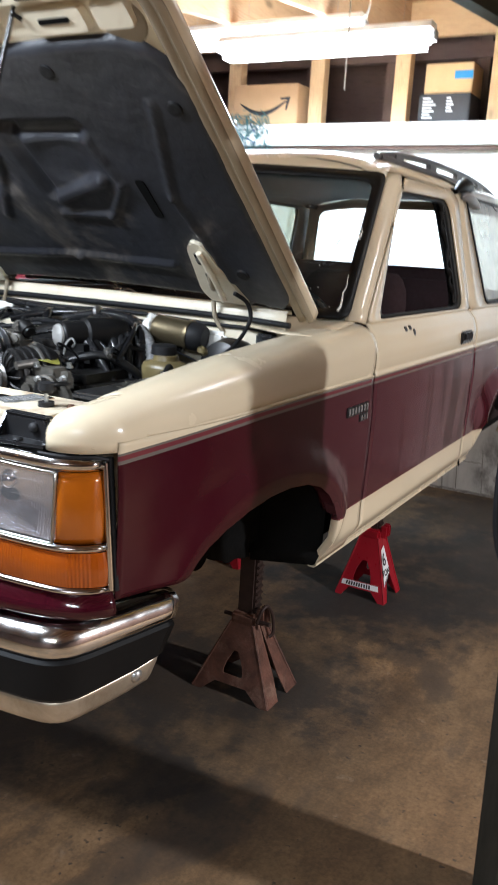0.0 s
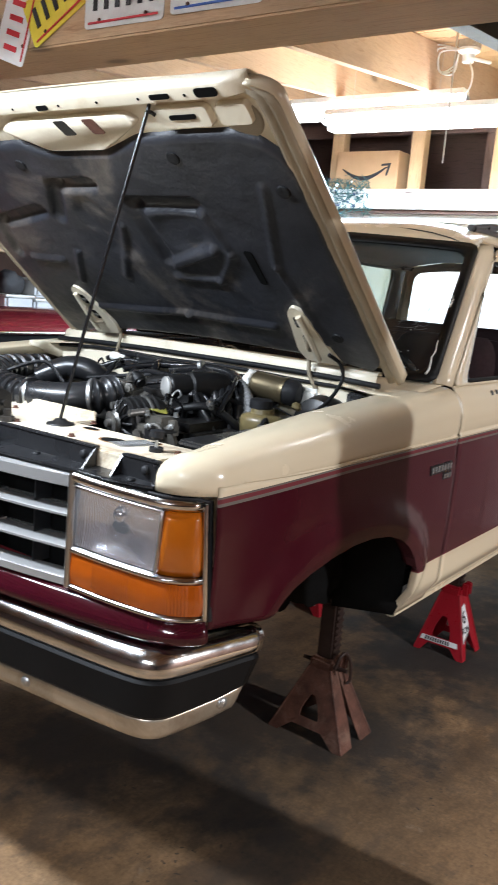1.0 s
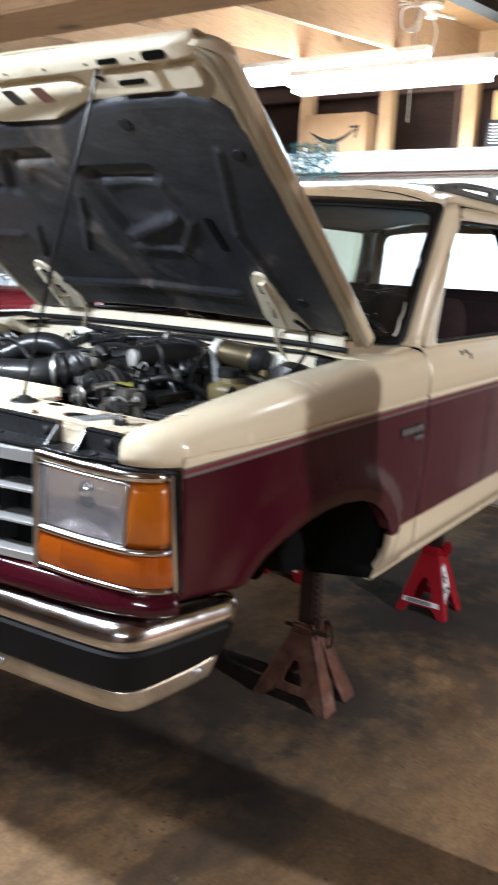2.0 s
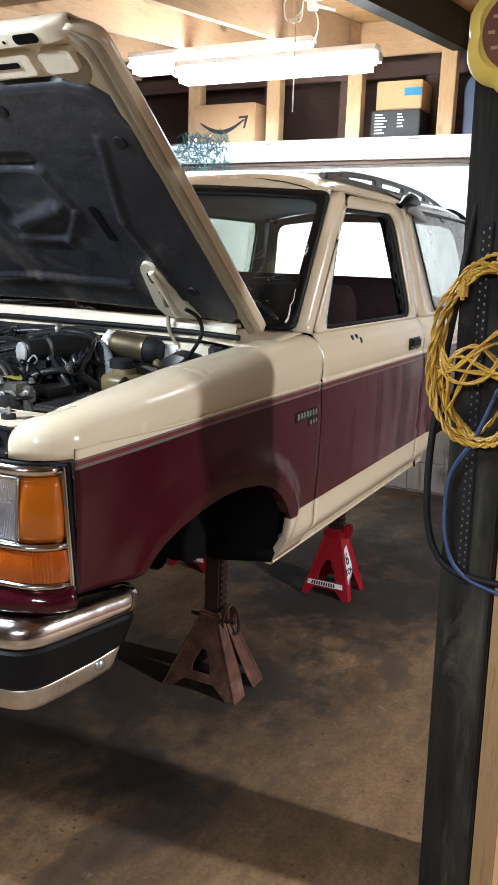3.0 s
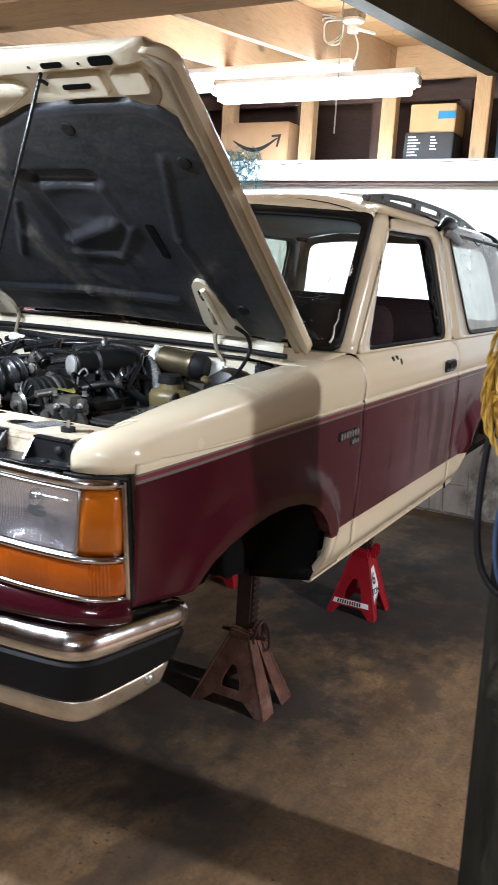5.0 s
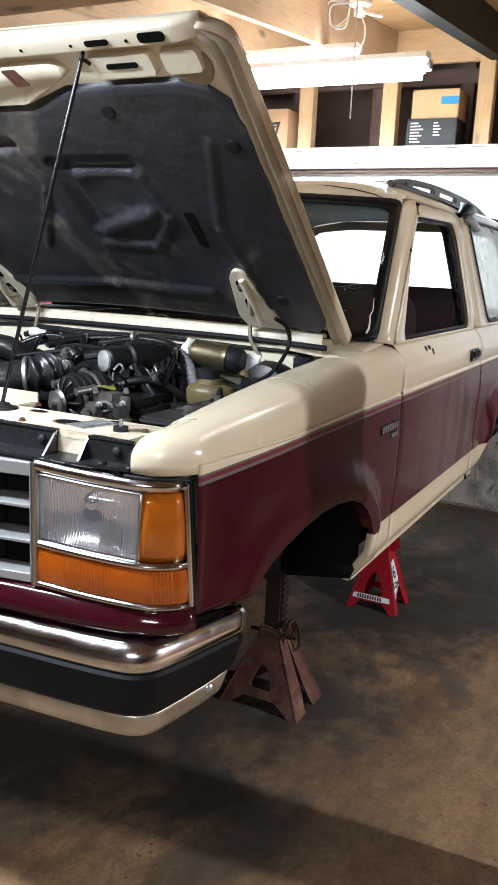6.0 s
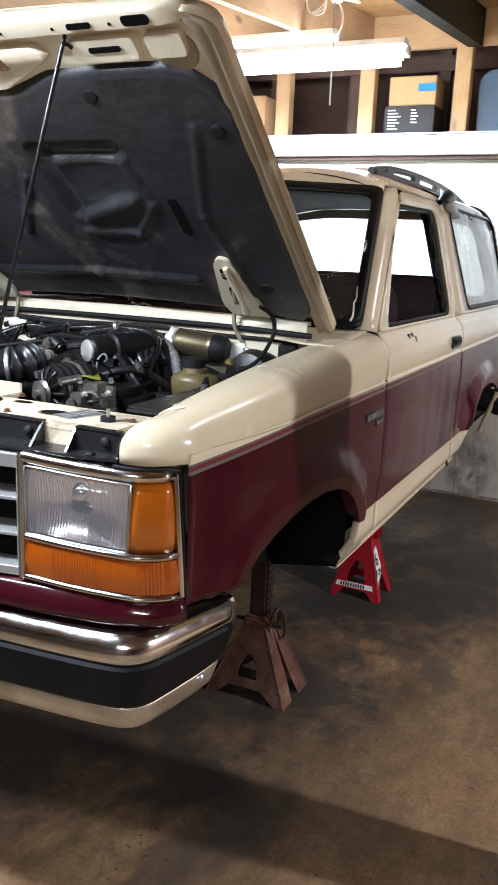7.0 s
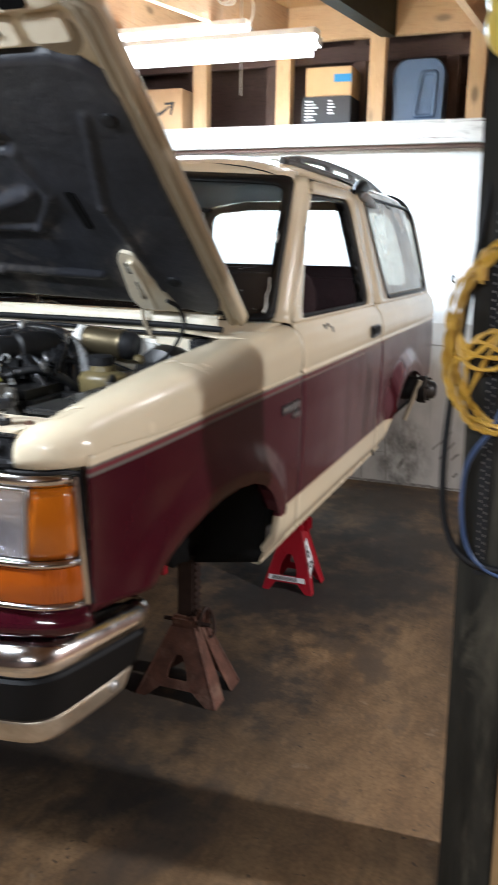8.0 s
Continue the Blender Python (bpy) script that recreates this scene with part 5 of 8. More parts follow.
def front_end():
    # headlight unit, built on the left and mirrored
    def lamp():
        c = 0.0
        # chrome surround follows the plan of the nose
        plan = [(0.484, -0.778), (0.60, -0.770), (0.715, -0.750), (0.758, -0.729), (0.786, -0.700), (0.795, -0.678)]
        dense = spline([(x, y, 0) for x, y in plan], 10)
        norms = []
        for i in range(len(dense)):
            t = (dense[min(i + 4, len(dense) - 1)] - dense[max(i - 4, 0)]).normalized()
            norms.append(Vector((t.y, -t.x, 0)))
        def on(x, out=0.0):
            for i in range(len(dense) - 1):
                if x <= dense[i + 1].x:
                    break
            t = (x - dense[i].x) / max(1e-9, dense[i + 1].x - dense[i].x)
            return dense[i].lerp(dense[i + 1], t) + norms[i].lerp(norms[i + 1], t) * out
        def lay(x, z, out=0.0):
            """On the lamp's face: the lower edge rises and the outer end leans in at the top."""
            k = max(0.0, min(1.0, (x - 0.49) / 0.29))
            p = on(x, out)
            w_ = max(0.0, min(1.0, (x - 0.70) / 0.09))
            return p + Vector((-0.075 * (z - 1.03) * w_, 0, z - 0.015 * k + (0.006 * (1 - k) + 0.010 * k) * (1.235 - z) / 0.25))
        L1 = 0.7935
        def strip(bm, z0, z1, x0, x1, out0, out1=None, n=16, rows=4, bulge=0.0):
            out1 = out0 if out1 is None else out1
            g = []
            for i in range(n + 1):
                x = x0 + (x1 - x0) * i / n
                g.append([lay(x, z0 + (z1 - z0) * k / rows, out0 + bulge * math.sin(math.pi * k / rows)) for k in range(rows + 1)])
            return loft(bm, g)
        back = strip(bmesh.new(), 0.975, 1.238, 0.486, L1, -0.03)
        u = part("headlamp_unit", back, BLACK_PLASTIC, car, "headlight and amber corner lamps in a chrome frame", thick=0.01)
        # rounded chrome bands: above, between and below the lenses
        for z0, z1, out in ((1.222, 1.246, 0.008), (1.060, 1.074, 0.006), (0.974, 0.986, 0.006)):
            part("chrome_trim", strip(bmesh.new(), z0, z1, 0.486, L1, 0.000, n=30, rows=8, bulge=out), CHROME, u, "bright chrome trim", thick=0.004)
        part("inner_frame", strip(bmesh.new(), 1.212, 1.221, 0.494, 0.722, -0.004, n=20, rows=3), SILVER, u, thick=0.003)
        part("chrome_trim", sweep(bmesh.new(), [lay(0.490, z, 0.004) for z in np.linspace(0.978, 1.240, 6)], 0.0075, 10), CHROME_DULL, u)
        part("chrome_trim", sweep(bmesh.new(), [lay(0.7945, z, 0.004) for z in np.linspace(0.978, 1.236, 10)], 0.0062, 10), CHROME, u)
        part("gasket", sweep(bmesh.new(), [lay(0.795, z, 0.0) + Vector((0.003, 0.013, 0)) for z in np.linspace(0.972, 1.244, 10)], 0.0065, 8), RUBBER, u, "black rubber gasket")
        top = [lay(x, 1.2495, 0.001) for x in np.linspace(0.690, 0.778, 12)] + [lay(0.787, 1.249, 0.002), lay(0.7945, 1.240, 0.002) + Vector((0.002, 0.008, 0))]
        part("gasket", sweep(bmesh.new(), top, 0.0042, 8), RUBBER, u)
        # headlight: fluted reflector bowl, bulb shield and clear front glass
        bm = bmesh.new()
        def flute(x, z):
            """Depth of the vertical flutes, in blocks with smooth fields between."""
            f, v_ = (x - 0.497) / 0.227, (z - 1.078) / 0.136
            if f < 0.08 or 0.36 < f < 0.52 and 0.30 < v_ < 0.72 or 0.60 < f < 0.80 and v_ < 0.42:
                return 0.0
            fine = 0.0040 if 0.40 < f < 0.62 else 0.0062
            return 0.075 * fine * math.cos(math.tau * x / fine)
        n = 330
        loft(bm, [[lay(0.497 + 0.227 * i / n, 1.078 + 0.136 * k / 14, -0.006 + flute(0.497 + 0.227 * i / n, 1.078 + 0.136 * k / 14) - 0.020 * (1 - (2 * i / n - 1) ** 2) * (1 - (2 * k / 14 - 1) ** 2)) for k in range(15)] for i in range(n + 1)])
        part("reflector", bm, REFLECTOR, u, "silver fluted headlight reflector", sharp=80)
        part("bulb_shield", lathe(bmesh.new(), lay(0.612, 1.176, -0.020), (0, -1, 0), [(0, 0.017), (0.008, 0.016), (0.013, 0.010), (0.015, 0)], 18), CHROME, u, "bright bulb shield")
        bm = bmesh.new()
        g = []
        n = 24
        top_x = lambda f, k: 0.497 + (0.2215 + 0.010 * k) * f
        for i in range(n + 1):
            g.append([lay(top_x(i / n, k / 8), 1.076 + 0.140 * k / 8, 0.002 + 0.005 * math.sin(math.pi * k / 8)) for k in range(9)])
        loft(bm, g)
        lens = part("headlight_lens", bm, LENS, u, "clear headlight glass")
        lens.visible_shadow = False
        for z_, f0, f1 in ((1.163, 0.62, 0.96), (1.196, 0.55, 0.93), (1.122, 0.42, 0.62), (1.090, 0.05, 0.98)):
            part("lens_step", sweep(bmesh.new(), [lay(top_x(f, 0.5), z_, 0.008) for f in np.linspace(f0, f1, 6)], 0.0008, 6), LENS, lens)
        rim = [lay(x, 1.075, 0.003) for x in np.linspace(0.497, 0.7185, 10)] + [lay(0.7185 + 0.010 * k / 6, 1.075 + 0.142 * k / 6, 0.004) for k in range(1, 7)] + [lay(x, 1.217, 0.003) for x in np.linspace(0.724, 0.497, 10)]
        part("lens_rim", sweep(bmesh.new(), rim, 0.0032, 8, True), CHROME_DULL, u)
        # corner marker and turn signal
        bm = bmesh.new()
        g = []
        for i in range(19):
            f = i / 18
            g.append([lay(0.722 + 0.010 * k / 8 + (0.7935 - 0.722 - 0.010 * k / 8) * f, 1.076 + 0.142 * k / 8, -0.004 + 0.011 * math.sin(math.pi * k / 8) ** 0.6 * min(1, 6 * f) ** 0.5 * min(1, 6 * (1 - f) + 0.2) ** 0.5) for k in range(9)])
        loft(bm, g)
        part("corner_lamp", bm, AMBER, u, "amber corner lamp", thick=0.004, sharp=60)
        bm = bmesh.new()
        g = []
        n = 110
        for i in range(n + 1):
            x = 0.495 + (0.7935 - 0.495) * i / n
            rib_ = 0.0012 if 0.56 < x < 0.66 or 0.745 < x < 0.775 else 0.0003
            g.append([lay(x, 0.988 + 0.070 * k / 6, 0.001 + rib_ * (i % 2) + 0.005 * math.sin(math.pi * k / 6)) for k in range(7)])
        loft(bm, g)
        part("turn_lamp", bm, AMBER_LOW, u, "ribbed amber turn signal lens", sharp=10)
        return u
    u = lamp()
    mirrored(u)
    # grille: silver frame, four columns, thin bars set back between them
    gy = lambda x: -0.823 + 0.046 * (x / 0.48) ** 2
    def rail(z, h, d, x0, x1, dy=0.0, n=16):
        """A bar that follows the bow of the grille."""
        rows = []
        for x in np.linspace(x0, x1, n + 1):
            y = gy(x) + dy
            rows.append([(x, y + 0.002, z - h / 2), (x, y - 0.001, z - h / 2 + 0.002), (x, y - 0.001, z + h / 2 - 0.003), (x, y + 0.003, z + h / 2), (x, y + d, z + h / 2), (x, y + d, z - h / 2)])
        return loft(bmesh.new(), rows, True, True)
    g = part("grille", rail(1.222, 0.030, 0.045, -0.482, 0.482, 0.0, 40), SILVER, car, "dull chrome egg-crate grille", sharp=40)
    part("grille_bottom", rail(0.992, 0.022, 0.05, -0.482, 0.482, 0.0, 40), SILVER, g, sharp=40)
    for z in (1.143, 1.068):
        for x0, x1 in ((-0.474, -0.229), (-0.217, -0.006), (0.006, 0.217), (0.229, 0.474)):
            part("grille_bar", rail(z, 0.010, 0.075, x0, x1, 0.004), SILVER, g, sharp=40)
    for x in (-0.479, -0.223, 0.0, 0.223, 0.479):
        part("grille_post", boxed((x, gy(x) + 0.020, 1.107), (0.013, 0.044, 0.222), 0.004), SILVER, g)
    for x in (-0.35, -0.11, 0.11, 0.35):
        part("grille_rib", boxed((x, gy(x) + 0.060, 1.107), (0.0035, 0.050, 0.218), 0.001), BLACK_PLASTIC, g)
    part("grille_backing", boxed((0, -0.70, 1.105), (0.93, 0.01, 0.25), 0.0), DARK, g)
    # maroon lower valance
    def nose_plan(out):
        base = [(0.0, -0.826), (0.25, -0.816), (0.48, -0.794), (0.65, -0.770), (0.745, -0.742), (0.79, -0.705), (0.812, -0.655), (0.822, -0.55), (0.828, -0.47)]
        pts = spline([(x, y, 0) for x, y in base], 6)
        res = []
        for i, p in enumerate(pts):
            t = (pts[min(i + 1, len(pts) - 1)] - pts[max(i - 1, 0)]).normalized()
            nn = Vector((t.y, -t.x, 0))
            q_ = p + nn * out
            res.append(q_)
        left = [Vector((-q_.x, q_.y, 0)) for q_ in reversed(res[1:])]
        return left + res
    def bumper_plan(out):
        """Nearly straight across the front, a tight corner, then straight back along the side."""
        base = [(0.0, -0.838), (0.25, -0.830), (0.45, -0.815), (0.60, -0.803), (0.690, -0.792), (0.737, -0.778), (0.766, -0.748), (0.783, -0.700), (0.799, -0.636), (0.818, -0.560), (0.842, -0.470)]
        pts = spline([(x, y, 0) for x, y in base], 6)
        res = []
        for i, p in enumerate(pts):
            t = (pts[min(i + 1, len(pts) - 1)] - pts[max(i - 1, 0)]).normalized()
            res.append(p + Vector((t.y, -t.x, 0)) * out)
        return [Vector((-p.x, p.y, 0)) for p in reversed(res[1:])] + res
    def cut(o, z, n=110):
        """The bumper's line cut off on a slant, with an even number of points."""
        y_end = -0.485 - (0.90 - z) * 0.36
        pts = [p for p in bumper_plan(o) if p.y <= y_end or abs(p.x) < 0.6]
        pts = [Vector((math.copysign(abs(pts[0].x) + 0.001, pts[0].x), y_end, 0))] + pts + [Vector((pts[-1].x + 0.001, y_end, 0))]
        L_ = [0.0]
        for a, b_ in zip(pts, pts[1:]):
            L_.append(L_[-1] + (b_ - a).length)
        res, i = [], 0
        for k in range(n + 1):
            t = L_[-1] * k / n
            while i < len(L_) - 2 and L_[i + 1] < t:
                i += 1
            res.append(pts[i].lerp(pts[i + 1], (t - L_[i]) / max(1e-9, L_[i + 1] - L_[i])))
        return res
    bm = bmesh.new()
    prof = [(-0.02, 0.978), (0.004, 0.976), (0.014, 0.968), (0.026, 0.948), (0.030, 0.936), (0.026, 0.924), (0.012, 0.915), (-0.02, 0.912)]
    stop = lambda L_: L_[14:-14]
    loft(bm, list(zip(*[[p + Vector((0, 0, z)) for p in stop(nose_plan(o - 0.022))] for o, z in prof])))
    part("valance_panel", bm, MAROON_M, car, "glossy maroon panel above the bumper", thick=0.004, sharp=60)
    # bumper, whose lower parts rise towards the ends
    rise = lambda p: interp([(-0.74, 0.0), (-0.60, 0.012), (-0.48, 0.036)], p.y) if abs(p.x) > 0.7 else 0.0
    def wrap(prof):
        return loft(bmesh.new(), list(zip(*[[p + Vector((0, 0, z + rise(p) * k)) for p in cut(o, z)] for o, z, k in prof])))
    b = part("front_bumper", wrap([(-0.100, 0.896, 0), (-0.060, 0.906, 0), (-0.034, 0.908, 0), (-0.018, 0.902, 0), (-0.006, 0.890, 0), (0.000, 0.874, 0), (0.000, 0.858, 0.1), (-0.005, 0.848, 0.2), (-0.014, 0.845, 0.2)]), CHROME, car, "chrome front bumper with black rub strip", thick=0.004, sharp=35)
    part("rub_strip", wrap([(-0.016, 0.846, 0.2), (-0.003, 0.844, 0.2), (0.002, 0.838, 0.2), (0.001, 0.765, 0.9), (-0.006, 0.757, 1), (-0.020, 0.755, 1)]), RUB, b, "matt black rubber strip", thick=0.003, sharp=35)
    part("lower_lip", wrap([(-0.008, 0.757, 1), (-0.009, 0.747, 1), (-0.012, 0.719, 1), (-0.018, 0.707, 1), (-0.030, 0.700, 1), (-0.070, 0.697, 1)]), LIP, b, "scuffed chrome lower bumper lip", thick=0.004, sharp=40)
    part("bumper_bolt", lathe(bmesh.new(), (0.800, -0.590, 0.752), (1, -0.15, -0.1), [(0, 0.015), (0.004, 0.014), (0.009, 0.009), (0.010, 0)], 12), STEEL, b)
    for x in (-0.40, 0.40):
        part("bumper_bolt", lathe(bmesh.new(), (x, -0.806, 0.735), (0, -1, -0.1), [(0, 0.015), (0.006, 0.014), (0.011, 0.009), (0.012, 0)], 12), STEEL, b)
    # black plastic shield between grille and radiator support: a floor with boxed walls and gussets
    lip_y = lambda x: interp([(0.0, -0.812), (0.48, -0.774), (0.60, -0.764), (0.70, -0.742)], abs(x))
    rows = [[(x, lip_y(x), 1.243), (x, lip_y(x), 1.249), (x, -0.716, 1.252), (x, -0.716, 1.243)] for x in np.linspace(-0.69, 0.69, 40)]
    sh = part("grille_shield", loft(bmesh.new(), rows, True, True), BLACK_PLASTIC, car, "black plastic shield between grille and radiator support")
    for x0, x1 in ((-0.68, -0.57), (-0.48, -0.26), (-0.20, 0.10), (0.16, 0.495), (0.577, 0.682)):
        part("shield_wall", boxed(((x0 + x1) / 2, -0.722, 1.270), (x1 - x0, 0.007, 0.044), 0.003), BLACK_PLASTIC, sh)
        part("shield_flange", boxed(((x0 + x1) / 2, -0.716, 1.294), (x1 - x0, 0.020, 0.005), 0.002), BLACK_PLASTIC, sh)
        for xx in (x0, x1):
            bm = bmesh.new()
            f = [bm.verts.new((xx + e, y, z)) for e in (-0.003, 0.003) for y, z in ((-0.72, 1.295), (-0.72, 1.250), (lip_y(xx) + 0.012, 1.250))]
            bm.faces.new(f[:3])
            bm.faces.new(f[3:])
            for a, c in ((0, 1), (1, 2), (2, 0)):
                bm.faces.new((f[a], f[c], f[c + 3], f[a + 3]))
            part("shield_gusset", bm, BLACK_PLASTIC, sh, smooth=False)
        if x1 - x0 > 0.08:
            part("push_pin", lathe(bmesh.new(), (x1 - 0.030, -0.727, 1.274), (0, -1, 0.1), [(0, 0.011), (0.004, 0.010), (0.007, 0.006), (0.0075, 0)], 14), RUBBER, sh)
            part("push_pin", lathe(bmesh.new(), ((x0 + x1) / 2, -0.745, 1.251), (0, 0, 1), [(0, 0.010), (0.003, 0.009), (0.005, 0.004), (0.0055, 0)], 14), RUBBER, sh)


front_end()


def engine_bay():
    # radiator support: cream, rusty, with holes and label
    bm = bmesh.new()
    box(bm, (0, -0.6225, 1.284), (1.30, 0.185, 0.012), 0.003)
    box(bm, (-0.14, -0.494, 1.284), (0.72, 0.072, 0.012), 0.003)
    box(bm, (-0.14, -0.460, 1.297), (0.72, 0.006, 0.030), 0.002)
    box(bm, (0.0, -0.712, 1.266), (1.30, 0.006, 0.036), 0.002)
    rs = part("radiator_support", bm, CREAM_RUSTY, car, "rust-stained cream radiator support panel")
    for x, y, rx, ry in ((0.445, -0.618, 0.034, 0.022), (0.310, -0.560, 0.022, 0.012), (0.520, -0.556, 0.018, 0.012), (-0.10, -0.60, 0.03, 0.02), (-0.30, -0.56, 0.02, 0.012)):
        ell = lambda k: [(x + k * rx * math.cos(a_), y + k * ry * math.sin(a_)) for a_ in np.linspace(0, math.tau, 20, endpoint=False)]
        part("hole_rust", slab(ell(1.22), lambda u, v, t: (u, v, 1.2895 + t), 0.001), RUST_STAIN, rs, "rust round a hole")
        part("panel_hole", slab(ell(1.0), lambda u, v, t: (u, v, 1.2903 + t), 0.001), DARK, rs, "dark hole")
    st_ = part("sticker", boxed((0.497, -0.603, 1.291), (0.062, 0.096, 0.0015), 0.0, pose(0.497, -0.603, 0, 0, 0, -18) @ pose(-0.497, 0.603, 0)), STEEL, rs, "grey worn sticker")
    for k in range(7):
        part("sticker_line", boxed((0.497, -0.642 + 0.013 * k, 1.2925), (0.050 - 0.010 * (k % 3), 0.005, 0.001), 0.0, pose(0.497, -0.603, 0, 0, 0, -18) @ pose(-0.497, 0.603, 0)), GREY_PLASTIC, st_)
    part("prop_grommet", lathe(bmesh.new(), (0.225, -0.585, 1.290), (0, 0, 1), [(0, 0.036), (0.004, 0.034), (0.007, 0.020), (0.014, 0.014), (0.016, 0)], 18), GRIME, rs, "dirty prop rod grommet")
    for x, y in ((0.15, -0.66), (0.36, -0.67), (0.26, -0.505), (-0.02, -0.53), (0.63, -0.60)):
        part("bolt", lathe(bmesh.new(), (x, y, 1.290), (0, 0, 1), [(0, 0.009), (0.002, 0.009), (0.0025, 0.006), (0.007, 0.006), (0.008, 0)], 6), RUST, rs)
    ad = part("hood_bumper", cyl(bmesh.new(), (0.584, -0.622, 1.290), (0.584, -0.622, 1.300), 0.016, 14), RUBBER, rs, "black rubber hood stop")
    part("stop_stem", cyl(bmesh.new(), (0.584, -0.622, 1.295), (0.584, -0.622, 1.322), 0.004, 8), STEEL, ad)
    part("stop_head", lathe(bmesh.new(), (0.584, -0.622, 1.318), (0, 0, 1), [(0, 0.010), (0.006, 0.017), (0.020, 0.016), (0.024, 0)], 14), RUBBER, ad)
    dx, dy, dz = 0.045, -0.045, 0.028
    lt = part("hood_latch", boxed((0.0 + dx, -0.628 + dy, 1.262 + dz), (0.15, 0.07, 0.010), 0.003), GRIME, rs, "grimy hood latch")
    for x in (-0.055, 0.055):
        bm = slab(rounded([(-0.665, 1.262), (-0.595, 1.262), (-0.600, 1.330), (-0.640, 1.345), (-0.668, 1.310)], 0.014, 4), lambda a, b_, t: (x + t + dx, a + dy, b_ + dz), 0.005)
        part("latch_plate", bm, GRIME, lt)
    part("latch_pin", cyl(bmesh.new(), (-0.065 + dx, -0.625 + dy, 1.305 + dz), (0.072 + dx, -0.625 + dy, 1.305 + dz), 0.008, 12), GRIME, lt)
    part("latch_hook", tube([(dx, -0.61 + dy, 1.275 + dz), (dx, -0.645 + dy, 1.315 + dz), (dx, -0.630 + dy, 1.345 + dz), (dx, -0.600 + dy, 1.335 + dz)], 0.009, 8, 6), GRIME, lt)
    part("latch_spring", tube([(-0.045 + 0.0045 * k + dx, -0.625 + 0.013 * math.sin(k * 1.6) + dy, 1.305 + dz + 0.013 * math.cos(k * 1.6)) for k in range(20)], 0.0022, 6, 2), STEEL, lt)
    part("latch_tab", lathe(bmesh.new(), (0.085 + dx, -0.63 + dy, 1.262 + dz), (0, 0, 1), [(0, 0.018), (0.012, 0.018), (0.014, 0.010), (0.030, 0.010), (0.031, 0)], 12), GRIME, lt)
    # bay walls
    part("firewall", boxed((0, 0.225, 1.20), (1.36, 0.02, 0.40), 0.002), CREAM_WORN, car, "stained cream firewall")
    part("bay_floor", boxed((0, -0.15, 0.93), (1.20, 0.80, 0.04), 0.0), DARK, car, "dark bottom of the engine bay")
    for s in (-1, 1):
        part("inner_fender", boxed((s * 0.682, -0.15, 1.17), (0.02, 0.74, 0.30), 0.004), CREAM_WORN if s > 0 else GRIME, car, "stained inner fender")
    bm = bmesh.new()
    loft(bm, [[(-0.690 + 0.02 * k * math.sin(i * 1.3), 0.06 + 0.23 * i / 8, 1.408 - (0.016 + 0.030 * (i > 2) + 0.010 * (i % 3)) * k) for k in (0, 0.5, 1)] for i in range(9)])
    part("torn_flange", bm, CREAM_WORN, car, "bent and torn cream flange", thick=0.003)
    # cowl: thin bright lip, rubber seals below it, black vent and wipers behind
    bow = lambda x: -0.010 * (abs(x) / 0.7) ** 3
    bm = bmesh.new()
    loft(bm, [[(x, y, z + bow(x)) for y, z in ((0.222, 1.360), (0.224, 1.430), (0.226, 1.443), (0.231, 1.457), (0.241, 1.463), (0.254, 1.462), (0.259, 1.452))] for x in np.linspace(-0.68, 0.68, 24)])
    # the paler cream puts the overhead tube's light into the lip's colour
    cw = part("cowl", bm, CREAM_WORN, car, "cream cowl lip below the windscreen, lightened as if lit from above", thick=0.004)
    part("hood_seal", tube([(x, 0.212 - 0.003 * math.sin(x * 9), 1.426 + bow(x)) for x in np.linspace(-0.70, 0.70, 12)], 0.0085, 8, 3), RUBBER, cw, "black rubber hood seal")
    part("hood_seal", tube([(x, 0.208, 1.403 + bow(x) + 0.003 * math.sin(x * 11)) for x in np.linspace(-0.70, 0.66, 12)], 0.006, 8, 3), RUBBER, cw, "thin black cable along the firewall")
    bm = bmesh.new()
    loft(bm, [[(x, y, z + bow(x)) for y, z in ((0.258, 1.450), (0.28, 1.440), (0.36, 1.430), (0.45, 1.405))] for x in np.linspace(-0.585, 0.585, 20)])
    vent = part("cowl_vent", bm, BLACK_PLASTIC, cw, "black cowl vent", thick=0.004)
    for k in range(26):
        part("vent_slat", boxed((-0.60 + 0.048 * k, 0.315, 1.4375), (0.012, 0.075, 0.006), 0.002), RUBBER, vent)
    for x0 in (0.05, 0.52):
        w_ = part("wiper_arm", tube([(x0, 0.285, 1.445), (x0 - 0.02, 0.295, 1.474), (x0 - 0.08, 0.33, 1.482), (x0 - 0.30, 0.40, 1.488)], 0.008, 6, 5), BLACK_PLASTIC, cw, "black wiper arm")
        part("wiper_blade", tube([(x0 - 0.02, 0.40, 1.470), (x0 - 0.25, 0.395, 1.478), (x0 - 0.50, 0.385, 1.472)], 0.006, 6, 5), RUBBER, w_)
        part("pivot", lathe(bmesh.new(), (x0, 0.282, 1.436), (0, -0.2, 1), [(0, 0.020), (0.016, 0.019), (0.034, 0.015), (0.038, 0)], 14), BLACK_PLASTIC, w_)
        part("washer_tube", tube([(x0 + 0.01, 0.275, 1.460), (x0 + 0.05, 0.268, 1.470), (x0 + 0.09, 0.262, 1.458)], 0.0035, 6, 5), STEEL, w_)

    # engine
    rnd = random.Random(4)
    e = part("engine_block", boxed((-0.02, -0.08, 1.09), (0.50, 0.50, 0.26), 0.04), GRIME, car, "grimy dark engine block")
    bm = bmesh.new()
    box(bm, (0.0, 0.02, 1.265), (0.30, 0.30, 0.07), 0.02)
